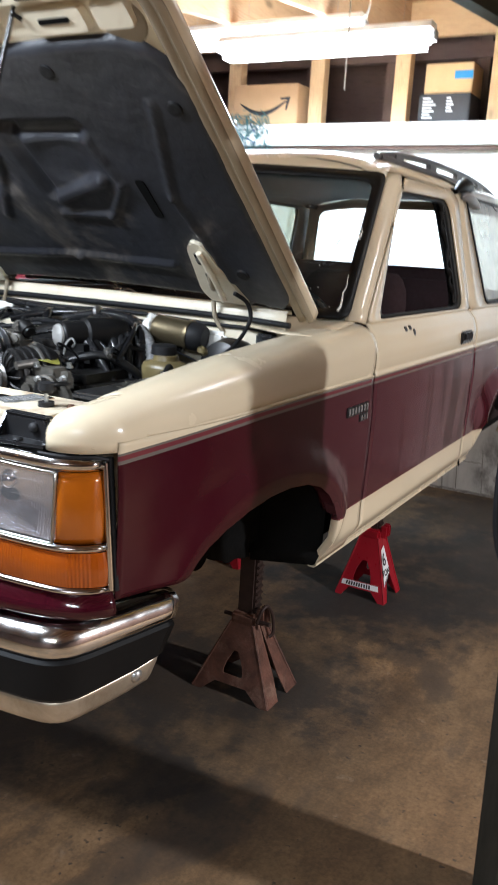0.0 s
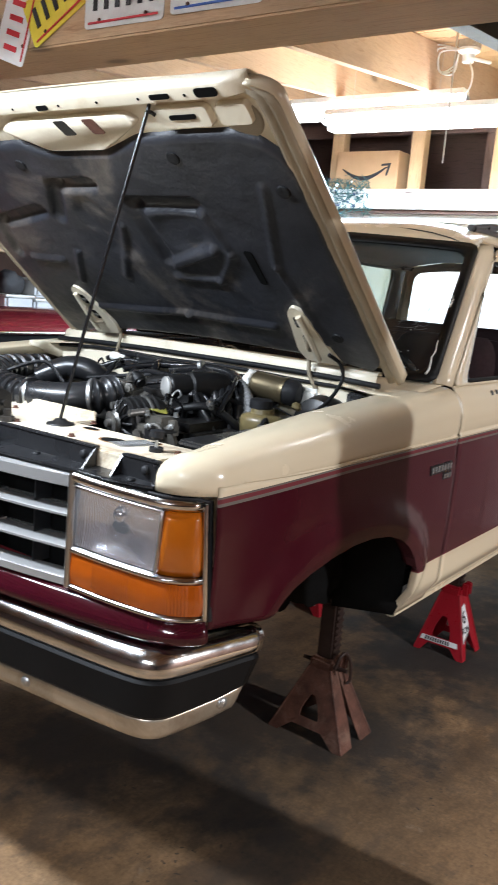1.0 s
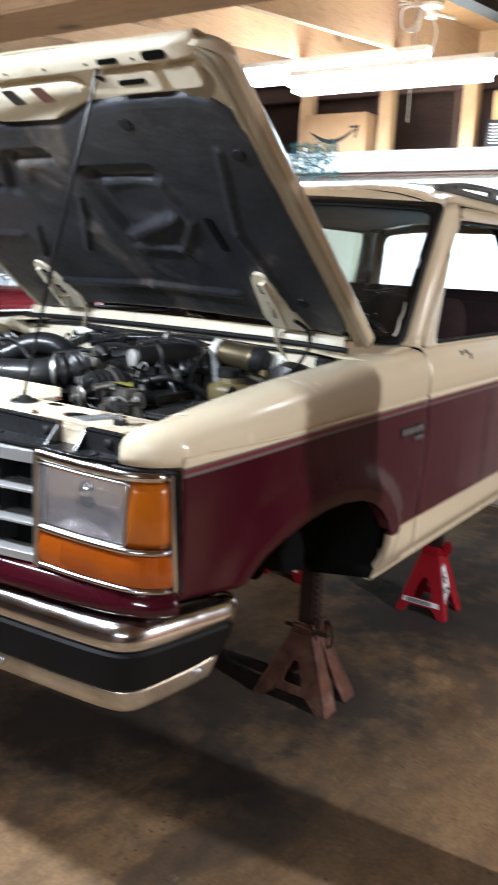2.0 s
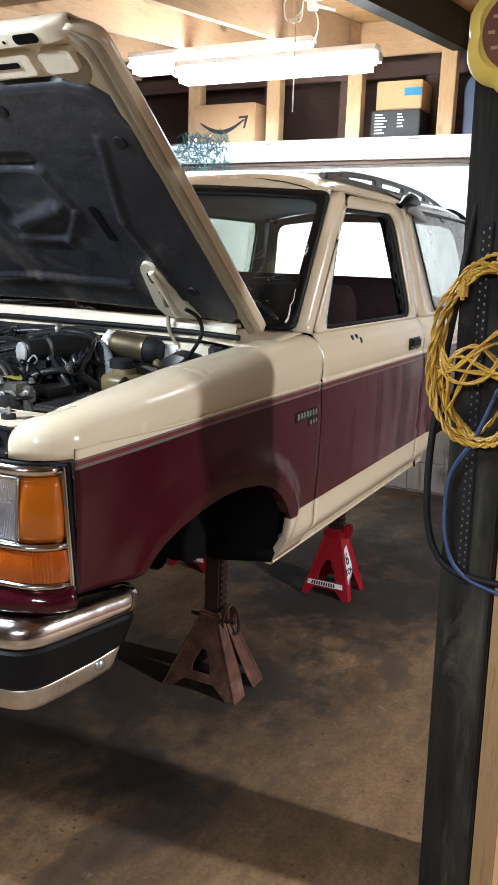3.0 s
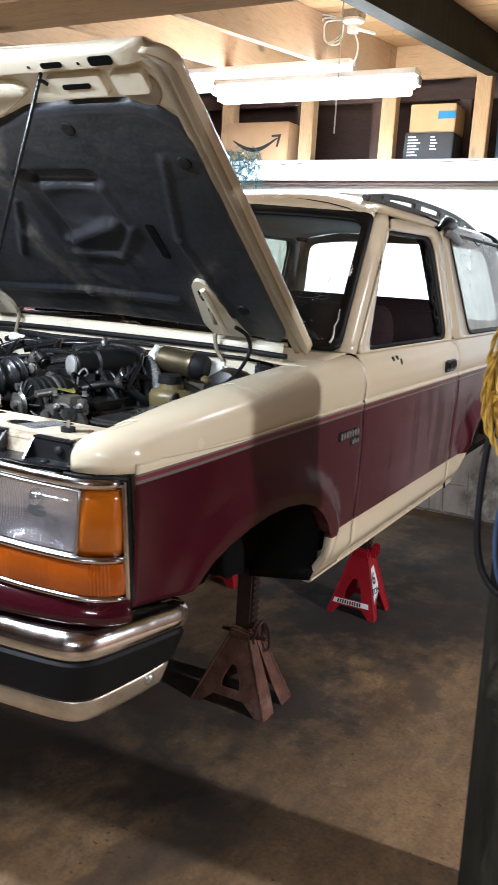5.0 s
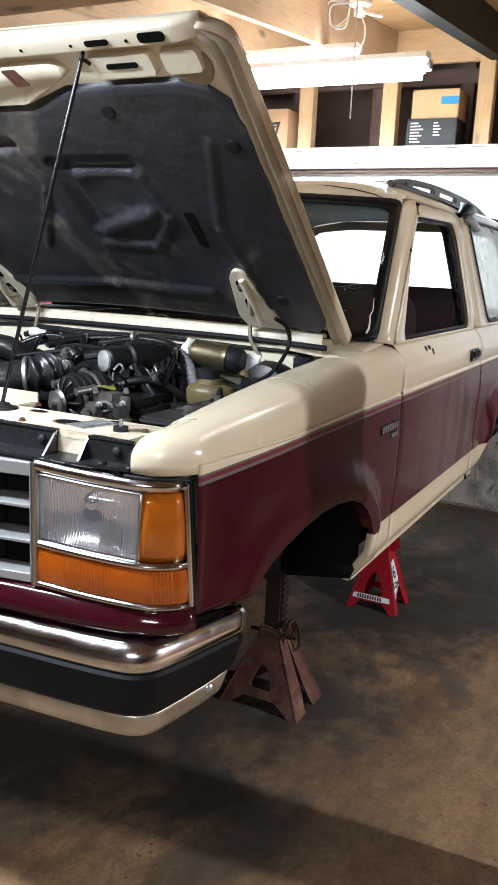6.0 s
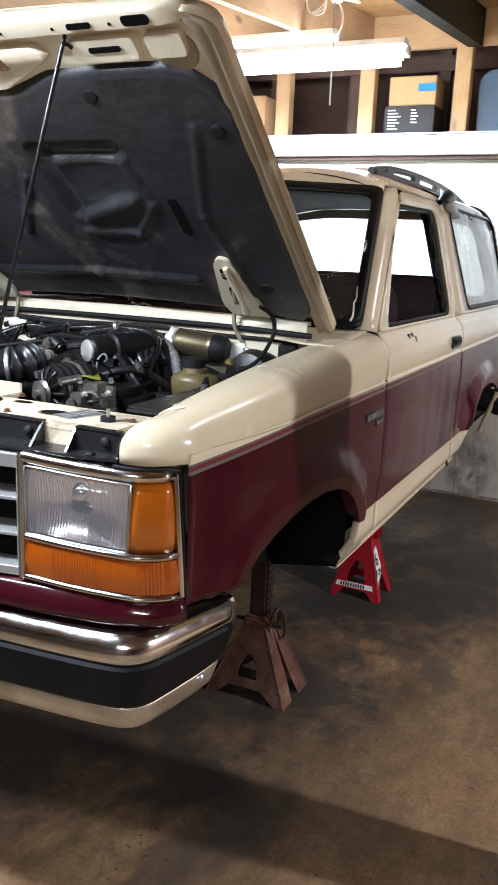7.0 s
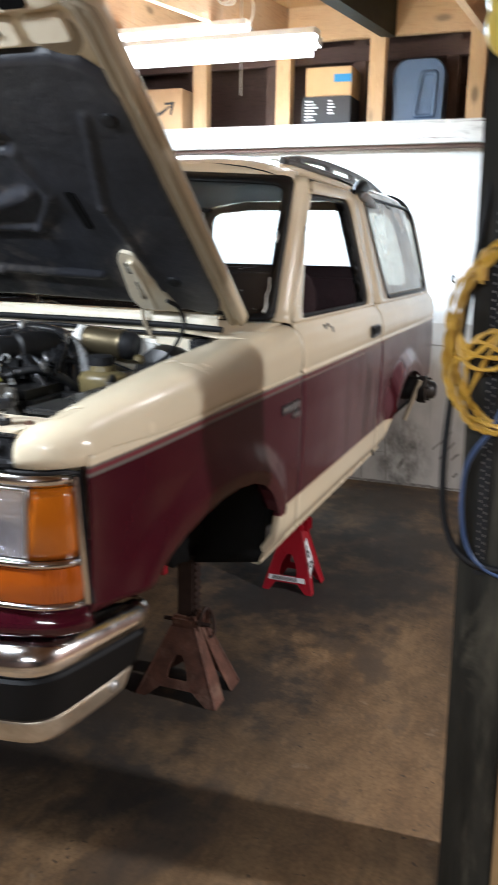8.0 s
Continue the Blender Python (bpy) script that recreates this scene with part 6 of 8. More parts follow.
    for k in range(3):
        sweep(bm, spline([(-0.12, -0.06 + k * 0.09, 1.27), (-0.03, -0.06 + k * 0.09, 1.315), (0.10, -0.06 + k * 0.09, 1.30), (0.18, -0.06 + k * 0.09, 1.22)], 5), 0.028, 10)
    part("intake_manifold", bm, GRIME, e, "dark cast intake runners")
    part("plenum", lathe(bmesh.new(), (0.06, -0.128, 1.320), (0.36, 0.93, 0.0), [(0, 0.028), (0.004, 0.034), (0.012, 0.036), (0.07, 0.036), (0.075, 0.046), (0.16, 0.047), (0.20, 0.040), (0.205, 0)], 20), GRIME, e)
    part("plenum_cap", lathe(bmesh.new(), (0.060, -0.129, 1.320), (-0.36, -0.93, 0.0), [(0, 0.031), (0.006, 0.030), (0.008, 0.026), (0.009, 0)], 18), ALLOY, e, "round dull aluminium cap")
    part("throttle_body", boxed((-0.01, -0.23, 1.29), (0.10, 0.09, 0.085), 0.022, None), OILY, e, "dull cast throttle body")
    for k in range(9):
        p = Vector((-0.04 + rnd.random() * 0.10, -0.27 + rnd.random() * 0.08, 1.27 + rnd.random() * 0.08))
        r_ = rnd.uniform(0.012, 0.022)
        part("bracket", lathe(bmesh.new(), p, (rnd.uniform(-1, 1), rnd.uniform(-1, 1), rnd.uniform(-0.4, 0.9)), [(-0.020, 0), (-0.019, r_ * 0.7), (-0.014, r_ * 0.75), (-0.012, r_), (0.010, r_), (0.012, r_ * 0.6), (0.030, r_ * 0.55), (0.031, 0)], 10), OILY if k % 3 else GRIME, e)
    for s in (-1, 1):
        part("valve_cover", boxed((s * 0.21 - 0.02, -0.02, 1.20), (0.13, 0.44, 0.08), 0.025, pose(0, 0, 0)), GRIME, e)
    # ribbed intake hose from the air box to the throttle
    hose = spline([(-0.60, 0.05, 1.315), (-0.55, -0.15, 1.322), (-0.42, -0.32, 1.318), (-0.26, -0.400, 1.312), (-0.11, -0.425, 1.310), (0.02, -0.400, 1.315), (0.085, -0.330, 1.328), (0.105, -0.270, 1.338)], 40)
    def rib(t):
        r = 0.046
        if t < 0.62:
            return r + 0.0055 * (1 if math.cos(t * 190) > 0 else -0.6)
        if t > 0.82:
            return r + 0.007 * math.cos(t * 110)
        return r
    part("intake_hose", sweep(bmesh.new(), hose, rib, 20), BLACK_PLASTIC, car, "ribbed black air intake hose")
    ab = part("air_box", boxed((-0.50, 0.02, 1.20), (0.24, 0.26, 0.20), 0.03), BLACK_PLASTIC, car, "black air filter box")
    part("duct", tube([(-0.46, -0.08, 1.30), (-0.38, -0.02, 1.345), (-0.30, 0.03, 1.33), (-0.27, 0.08, 1.25)], 0.040, 12, 6), BLACK_PLASTIC, ab)
    # alternator: finned drum, slotted end shield and pulley
    ax = Vector((0.35, 0.9, 0.1)).normalized()
    ac = Vector((0.145, -0.398, 1.250))
    al = part("alternator", lathe(bmesh.new(), ac, ax, [(0, 0.03), (0.004, 0.056), (0.02, 0.060), (0.10, 0.058), (0.12, 0.045), (0.125, 0)], 28), GRIME, e, "round finned alternator")
    part("pulley", lathe(bmesh.new(), ac - ax * 0.018, -ax, [(0, 0.032), (0.007, 0.024), (0.014, 0.032), (0.016, 0.012), (0.028, 0.010), (0.029, 0.0)], 20), CAST, al)
    for k in range(5):
        part("fin_ring", lathe(bmesh.new(), ac + ax * (0.012 + 0.018 * k), ax, [(0, 0.0595), (0.002, 0.064), (0.007, 0.064), (0.009, 0.0595)], 28), CAST if k == 3 else GRIME, al)
    side = ax.cross(Vector((0, 0, 1))).normalized()
    up = side.cross(ax)
    for k in range(12):
        a_ = math.tau * k / 12
        d_ = side * math.cos(a_) + up * math.sin(a_)
        part("shield_rib", tube([ac + d_ * 0.024 - ax * 0.010, ac + d_ * 0.044 - ax * 0.006, ac + d_ * 0.058 + ax * 0.004], 0.0038, 6, 3), GRIME, al)
    for k in (0, 1, 2):
        d_ = side * math.cos(0.5 + 2.1 * k) + up * math.sin(0.5 + 2.1 * k)
        part("lug", cyl(bmesh.new(), ac + d_ * 0.066 - ax * 0.004, ac + d_ * 0.066 + ax * 0.05, 0.010, 10), CAST, al)
    # hoses and wiring
    runs = [
        ([(-0.30, 0.17, 1.36), (-0.15, 0.15, 1.375), (0.02, 0.15, 1.365), (0.10, 0.05, 1.36), (0.20, -0.02, 1.33), (0.24, -0.03, 1.24)], 0.014),
        ([(-0.10, 0.12, 1.36), (0.05, 0.13, 1.385), (0.17, 0.12, 1.372), (0.25, 0.04, 1.33), (0.28, 0.0, 1.22)], 0.016),
        ([(-0.22, 0.05, 1.34), (-0.05, -0.02, 1.365), (0.12, -0.06, 1.35), (0.24, -0.12, 1.29), (0.30, -0.10, 1.20)], 0.009),
        ([(0.05, 0.16, 1.33), (0.14, 0.10, 1.345), (0.22, 0.07, 1.34), (0.26, 0.06, 1.28)], 0.010),
        ([(-0.40, 0.12, 1.33), (-0.28, 0.10, 1.36), (-0.16, 0.04, 1.33), (-0.12, -0.04, 1.30)], 0.012),
        ([(-0.45, 0.18, 1.36), (-0.36, 0.17, 1.385), (-0.20, 0.17, 1.38), (-0.05, 0.16, 1.37)], 0.010),
        ([(0.30, 0.18, 1.30), (0.24, 0.17, 1.33), (0.18, 0.15, 1.30), (0.15, 0.08, 1.22)], 0.013),
        ([(-0.20, -0.10, 1.31), (-0.12, -0.02, 1.335), (0.0, 0.05, 1.34), (0.06, 0.10, 1.36)], 0.007),
        ([(0.16, -0.18, 1.28), (0.24, -0.12, 1.305), (0.30, -0.05, 1.26), (0.31, 0.02, 1.18)], 0.012),
        ([(0.02, -0.16, 1.34), (0.10, -0.10, 1.355), (0.20, -0.06, 1.32), (0.27, -0.10, 1.24)], 0.006),
    ]
    for k in range(7):
        x0 = -0.36 + 0.085 * k
        runs.append(([(x0, 0.17, 1.33 + 0.02 * (k % 3)), (x0 + 0.04, 0.10, 1.372 - 0.012 * (k % 2)), (x0 + 0.10, 0.0, 1.352 - 0.02 * (k % 3)), (x0 + 0.13, -0.10, 1.29)], 0.0075 + 0.003 * (k % 3)))
    for k in range(3):
        x0 = 0.13 + 0.03 * k
        runs.append(([(x0 - 0.16, 0.10, 1.345), (x0 - 0.04, 0.07, 1.385 - 0.008 * k), (x0 + 0.05, 0.0, 1.35 - 0.012 * k), (x0 + 0.075, -0.06, 1.25)], 0.011))
    runs += [
        ([(-0.24, 0.03, 1.350), (-0.16, 0.11, 1.372), (-0.05, 0.165, 1.380), (-0.03, 0.165, 1.380), (0.07, 0.165, 1.374), (0.16, 0.10, 1.352), (0.225, 0.02, 1.325), (0.265, -0.03, 1.26), (0.27, -0.07, 1.16)], 0.0115),
        ([(-0.06, 0.02, 1.352), (0.02, 0.06, 1.362), (0.09, 0.05, 1.345), (0.15, -0.02, 1.300), (0.17, -0.08, 1.20)], 0.0085),
        ([(-0.42, 0.10, 1.335), (-0.34, 0.14, 1.366), (-0.24, 0.15, 1.360), (-0.16, 0.09, 1.340)], 0.010)]
    runs = [([Vector(p) + Vector((0.07, 0.0, 0.014)) for p in pts], r) for pts, r in runs]
    for pts, r in runs:
        part("engine_hose", tube(pts, r, 10, 8), GLOSS_BLACK if int(r * 10000) % 2 else BLACK_PLASTIC, car, "black engine hose")
    for k in range(26):
        a = Vector((-0.45 + 0.75 * rnd.random(), -0.20 + 0.38 * rnd.random(), 1.25 + 0.07 * rnd.random()))
        b = a + Vector((rnd.uniform(-0.16, 0.16), rnd.uniform(-0.12, 0.12), rnd.uniform(-0.05, 0.03)))
        c = (a + b) / 2 + Vector((rnd.uniform(-0.04, 0.04), rnd.uniform(-0.04, 0.04), rnd.uniform(0.01, 0.06)))
        part("wiring", tube([a, c, b], rnd.choice((0.004, 0.005, 0.007)), 6, 6), rnd.choice((RUBBER, RUBBER, BLACK_PLASTIC, GRIME)), car, "dark wiring")
    for k in range(22):
        p = (-0.42 + 0.70 * rnd.random(), -0.20 + 0.36 * rnd.random(), 1.19 + 0.09 * rnd.random())
        part("fitting", boxed(p, (rnd.uniform(0.02, 0.07), rnd.uniform(0.02, 0.06), rnd.uniform(0.02, 0.06)), 0.006, None), rnd.choice((GRIME, GRIME, DARK, BLACK_PLASTIC)), e)
    part("hose_sleeve", cyl(bmesh.new(), (-0.36, 0.17, 1.385), (-0.29, 0.17, 1.383), 0.016, 12), WHITE_PL, car, "pale hose sleeve")
    for p in ((0.075, -0.345, 1.326), (-0.10, -0.425, 1.310), (-0.26, -0.40, 1.312)):
        part("hose_clamp", lathe(bmesh.new(), p, (0.8, 0.5, 0.1), [(0, 0.049), (0.002, 0.052), (0.010, 0.052), (0.012, 0.049)], 24), STEEL, car, "steel hose clamp")
    e.location = (0.12, -0.01, 0.040)
    bits = random.Random(17)
    for k in range(16):
        c = Vector((bits.uniform(-0.02, 0.36), bits.uniform(-0.33, 0.10), bits.uniform(1.285, 1.345)))
        ax = Vector((bits.uniform(-1, 1), bits.uniform(-1, 1), bits.uniform(-0.3, 0.8)))
        r_ = bits.uniform(0.007, 0.014)
        sn = part("sensor", lathe(bmesh.new(), c, ax, [(0, r_ * 0.6), (0.010, r_ * 0.6), (0.011, r_), (0.022, r_), (0.023, r_ * 0.75), (0.042, r_ * 0.7), (0.043, 0)], 10), bits.choice((CAST, GRIME, BLACK_PLASTIC, STEEL)), car, "small engine sensor")
        e1 = c + ax.normalized() * 0.042
        part("sensor_lead", tube([e1, e1 + Vector((bits.uniform(-0.03, 0.03), 0.03, 0.02)), e1 + Vector((bits.uniform(-0.07, 0.07), 0.08, -0.02)), e1 + Vector((bits.uniform(-0.09, 0.09), 0.12, -0.08))], 0.0032, 6, 6), RUBBER, sn)
    for k in range(7):
        x0 = -0.40 + 0.12 * k
        part("wrapped_loom", tube([(x0, 0.185, 1.372 + 0.010 * (k % 2)), (x0 + 0.05, 0.178, 1.384), (x0 + 0.12, 0.180, 1.376 + 0.008 * (k % 2))], lambda t: 0.009 + 0.0012 * math.cos(t * 60), 8, 12), RUBBER, car, "tape-wrapped wiring loom")
        if k % 2:
            part("loom_clip", boxed((x0 + 0.05, 0.176, 1.384), (0.014, 0.026, 0.026), 0.003), WHITE_PL if k == 3 else GREY_PLASTIC, car)
    # accessory housing beside the alternator: rounded casting, ports, ears and a spilled smear
    bm = bmesh.new()
    box(bm, (0.358, -0.372, 1.284), (0.115, 0.090, 0.070), 0.022)
    box(bm, (0.325, -0.350, 1.305), (0.052, 0.064, 0.050), 0.014)
    lathe(bm, (0.385, -0.405, 1.280), (0.25, -1.0, 0.05), [(-0.01, 0.026), (0.012, 0.026), (0.014, 0.020), (0.026, 0.020), (0.027, 0)], 18)
    lathe(bm, (0.335, -0.405, 1.268), (0.1, -1.0, 0.0), [(-0.01, 0.020), (0.010, 0.020), (0.012, 0.014), (0.022, 0.013), (0.023, 0)], 16)
    ph = part("accessory_housing", bm, OILY, car, "oily cast aluminium accessory housing")
    part("smear", slab(rounded([(0.312, -0.372), (0.352, -0.382), (0.372, -0.345), (0.335, -0.318)], 0.012, 4), lambda u, v, t: (u, v, 1.3305 - 0.55 * max(0, u - 0.351) + t), 0.0015), SMEAR, ph, "dried yellow-green coolant smear")
    for x, y, h_ in ((0.392, -0.440, 0.085), (0.428, -0.395, 0.100)):
        prof = rounded([(-0.013, 0.0), (0.013, 0.0), (0.016, 0.45 * h_), (0.006, 0.62 * h_), (0.012, h_), (-0.010, h_), (-0.016, 0.5 * h_)], 0.006, 3)
        ear = part("bracket_ear", slab(prof, lambda u, v, t: (x + u, y + t, 1.218 + v), 0.012), GRIME if x < 0.40 else OILY, ph)
        part("bolt", lathe(bmesh.new(), (x, y - 0.001, 1.300), (0, -1, 0.1), [(0, 0.009), (0.003, 0.009), (0.0035, 0.006), (0.010, 0.006), (0.011, 0)], 6), STEEL, ear)
    for x, y in ((0.325, -0.335), (0.400, -0.345), (0.345, -0.395)):
        part("bolt", lathe(bmesh.new(), (x, y, 1.318), (0, -0.2, 1), [(0, 0.009), (0.003, 0.009), (0.0035, 0.006), (0.012, 0.006), (0.013, 0)], 6), STEEL, ph)
    part("port_pipe", tube([(0.395, -0.432, 1.281), (0.415, -0.452, 1.286), (0.432, -0.430, 1.292), (0.430, -0.380, 1.288)], 0.006, 8, 5), GRIME, ph)
    # long thin hose over the plenum, its clip, and the pale corrugated elbow
    part("engine_hose", tube([(-0.20, -0.10, 1.335), (-0.107, -0.05, 1.352), (0.049, 0.0, 1.374), (0.13, 0.005, 1.368), (0.204, 0.0, 1.355), (0.28, -0.02, 1.335), (0.345, -0.05, 1.305), (0.37, -0.06, 1.23)], 0.0062, 8, 8), RUBBER, car, "thin black engine hose")
    part("hose_clip", boxed((0.204, 0.0, 1.356), (0.022, 0.014, 0.020), 0.004), BLACK_PLASTIC, car)
    part("hose_clamp", lathe(bmesh.new(), (0.093, 0.12, 1.402), (1, 0.1, 0.25), [(0, 0.017), (0.002, 0.021), (0.012, 0.021), (0.014, 0.017)], 18), STEEL, car, "steel hose clamp")
    part("elbow_hose", tube([(0.285, 0.085, 1.372), (0.315, 0.070, 1.356), (0.346, 0.050, 1.333), (0.368, 0.030, 1.300), (0.372, 0.020, 1.25)], lambda t: 0.0165 + 0.0022 * math.cos(t * 75), 12, 12), GREY_PLASTIC, car, "pale grey corrugated elbow hose")
    part("engine_hose", tube([(0.13, 0.07, 1.352), (0.19, 0.065, 1.375), (0.245, 0.05, 1.366), (0.275, 0.02, 1.325), (0.278, 0.0, 1.27)], 0.0075, 8, 7), GLOSS_BLACK, car, "black engine hose")
    part("dipstick", tube([(0.24, -0.20, 1.22), (0.245, -0.19, 1.33), (0.250, -0.185, 1.352), (0.262, -0.18, 1.362), (0.272, -0.18, 1.350), (0.262, -0.18, 1.340)], 0.003, 6, 6), STEEL, car, "steel dipstick loop")
    # canister with white cap
    cn = part("canister", lathe(bmesh.new(), (0.312, 0.125, 1.378), (0.97, 0.12, -0.10), [(0, 0.036), (0.012, 0.040), (0.098, 0.040), (0.102, 0.043), (0.114, 0.043), (0.116, 0)], 24), BRASS, car, "brassy metal canister on the firewall")
    bm = bmesh.new()
    bmesh.ops.create_icosphere(bm, subdivisions=3, radius=0.036)
    for v in bm.verts:
        v.co *= 1 + 0.22 * noise.noise(v.co * 60)
        v.co = Vector((v.co.x * 0.6 + 0.298, v.co.y + 0.123, v.co.z + 1.382))
    part("canister_cap", bm, WHITE_PL, cn, "white crusted cap")
    part("canister_end", lathe(bmesh.new(), (0.424, 0.139, 1.366), (0.97, 0.12, -0.10), [(0, 0.040), (0.03, 0.041), (0.045, 0.030), (0.047, 0)], 20), RUBBER, cn)
    part("firewall_bracket", boxed((0.475, 0.185, 1.352), (0.085, 0.03, 0.060), 0.012), WHITE_PL, car, "pale plastic bracket")
    # reservoir
    bm = bmesh.new()
    lathe(bm, (0.458, -0.030, 1.245), (0, 0, 1), [(0, 0.045), (0.008, 0.054), (0.050, 0.057), (0.062, 0.052), (0.070, 0.036), (0.084, 0.033), (0.085, 0)], 26)
    for v in bm.verts:
        v.co.x += 0.22 * (v.co.x - 0.458) * (v.co.z < 1.312)
    rv = part("brake_reservoir", bm, TANK, car, "yellowed brake fluid reservoir")
    part("reservoir_cap", lathe(bmesh.new(), (0.450, -0.03, 1.330), (0, 0, 1), [(0, 0.034), (0.022, 0.034), (0.026, 0.028), (0.027, 0)], 20), RUBBER, rv, "black screw cap")
    part("master_cylinder", cyl(bmesh.new(), (0.45, 0.02, 1.27), (0.52, 0.16, 1.275), 0.03, 14), CAST, car)
    part("brake_booster", lathe(bmesh.new(), (0.565, 0.055, 1.292), (0.1, 1, 0.0), [(0, 0.03), (0.02, 0.075), (0.06, 0.085), (0.11, 0.075), (0.12, 0)], 26), GRIME, car, "round dark brake booster")
    part("booster_hose", tube([(0.60, 0.07, 1.500), (0.618, 0.11, 1.475), (0.622, 0.125, 1.430), (0.618, 0.08, 1.380), (0.605, 0.03, 1.345), (0.57, 0.0, 1.325)], 0.0058, 8, 7), RUBBER, car, "thin black hose")
    part("check_valve", lathe(bmesh.new(), (0.535, 0.02, 1.335), (0.2, 0.5, 0.8), [(0, 0.012), (0.01, 0.016), (0.02, 0.010), (0.021, 0)], 12), TANK, car)
    rb = part("relay_box", boxed((0.640, 0.195, 1.362), (0.055, 0.04, 0.055), 0.006), BLACK_PLASTIC, car)
    part("relay_plate", boxed((0.590, 0.205, 1.360), (0.045, 0.02, 0.062), 0.004), CREAM_WORN, rb)
    # battery
    bt = part("battery", boxed((0.625, -0.350, 1.215), (0.115, 0.32, 0.15), 0.008), WHITE_PL, car, "battery with black lid")
    part("battery_lid", boxed((0.622, -0.350, 1.296), (0.128, 0.345, 0.018), 0.006), BLACK_PLASTIC, bt, "dusty black battery lid")
    part("terminal", cyl(bmesh.new(), (0.60, -0.24, 1.30), (0.60, -0.24, 1.322), 0.009, 12), CAST, bt)
    part("battery_cable", tube([(0.60, -0.24, 1.318), (0.585, -0.20, 1.330), (0.56, -0.15, 1.31), (0.55, -0.10, 1.25)], 0.006, 8, 6), RUBBER, bt)


engine_bay()


def badge():
    """Raised silver bars on a black ground, in place of the maker's lettering."""
    x = side_x(0.36, 1.18) + 0.002
    b = part("fender_badge", boxed((x, 0.375, 1.180), (0.006, 0.165, 0.030), 0.002), BLACK_PLASTIC, car, "black badge plate with raised silver marks")
    for k in range(7):
        part("badge_mark", boxed((x + 0.004, 0.302 + k * 0.0225 + 0.006, 1.181), (0.003, 0.0105, 0.019), 0.001), SILVER, b)
    part("badge_plate", boxed((x, 0.425, 1.152), (0.006, 0.07, 0.024), 0.002), BLACK_PLASTIC, b)
    for k in range(3):
        part("badge_mark", boxed((x + 0.004, 0.405 + k * 0.021, 1.152), (0.003, 0.0095, 0.014), 0.001), SILVER, b)


badge()


# ---- under the vehicle ----
def underbody():
    part("frame_rail", boxed((0.40, 1.65, 0.66), (0.07, 2.5, 0.10), 0.01), GRIME, car, "dark chassis rail")
    part("frame_rail", boxed((-0.40, 1.65, 0.66), (0.07, 2.5, 0.10), 0.01), GRIME, car)
    part("rear_axle", cyl(bmesh.new(), (-0.72, 2.40, 0.945), (0.80, 2.40, 0.945), 0.04, 16), GRIME, car, "dark rear axle tube")
    drum = part("brake_drum", lathe(bmesh.new(), (0.815, 2.40, 0.945), (1, 0, 0), [(0, 0.045), (0.005, 0.062), (0.09, 0.064), (0.10, 0.072), (0.135, 0.072), (0.14, 0.05), (0.175, 0.044), (0.185, 0.03), (0.186, 0)], 24), GRIME, car, "black brake drum")
    for k in range(5):
        a = k * math.tau / 5 + 0.3
        part("stud", cyl(bmesh.new(), (0.945, 2.40 + 0.058 * math.cos(a), 0.945 + 0.058 * math.sin(a)), (0.975, 2.40 + 0.058 * math.cos(a), 0.945 + 0.058 * math.sin(a)), 0.006, 8), GRIME, drum)
    part("shock_absorber", cyl(bmesh.new(), (0.855, 2.34, 0.785), (0.925, 2.34, 1.0), 0.013, 12), CREAM_DUSTY, car, "pale shock absorber")
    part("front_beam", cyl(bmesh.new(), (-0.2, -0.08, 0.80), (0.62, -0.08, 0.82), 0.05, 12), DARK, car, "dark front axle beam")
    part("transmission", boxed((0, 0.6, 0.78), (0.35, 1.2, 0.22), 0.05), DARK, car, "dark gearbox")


underbody()


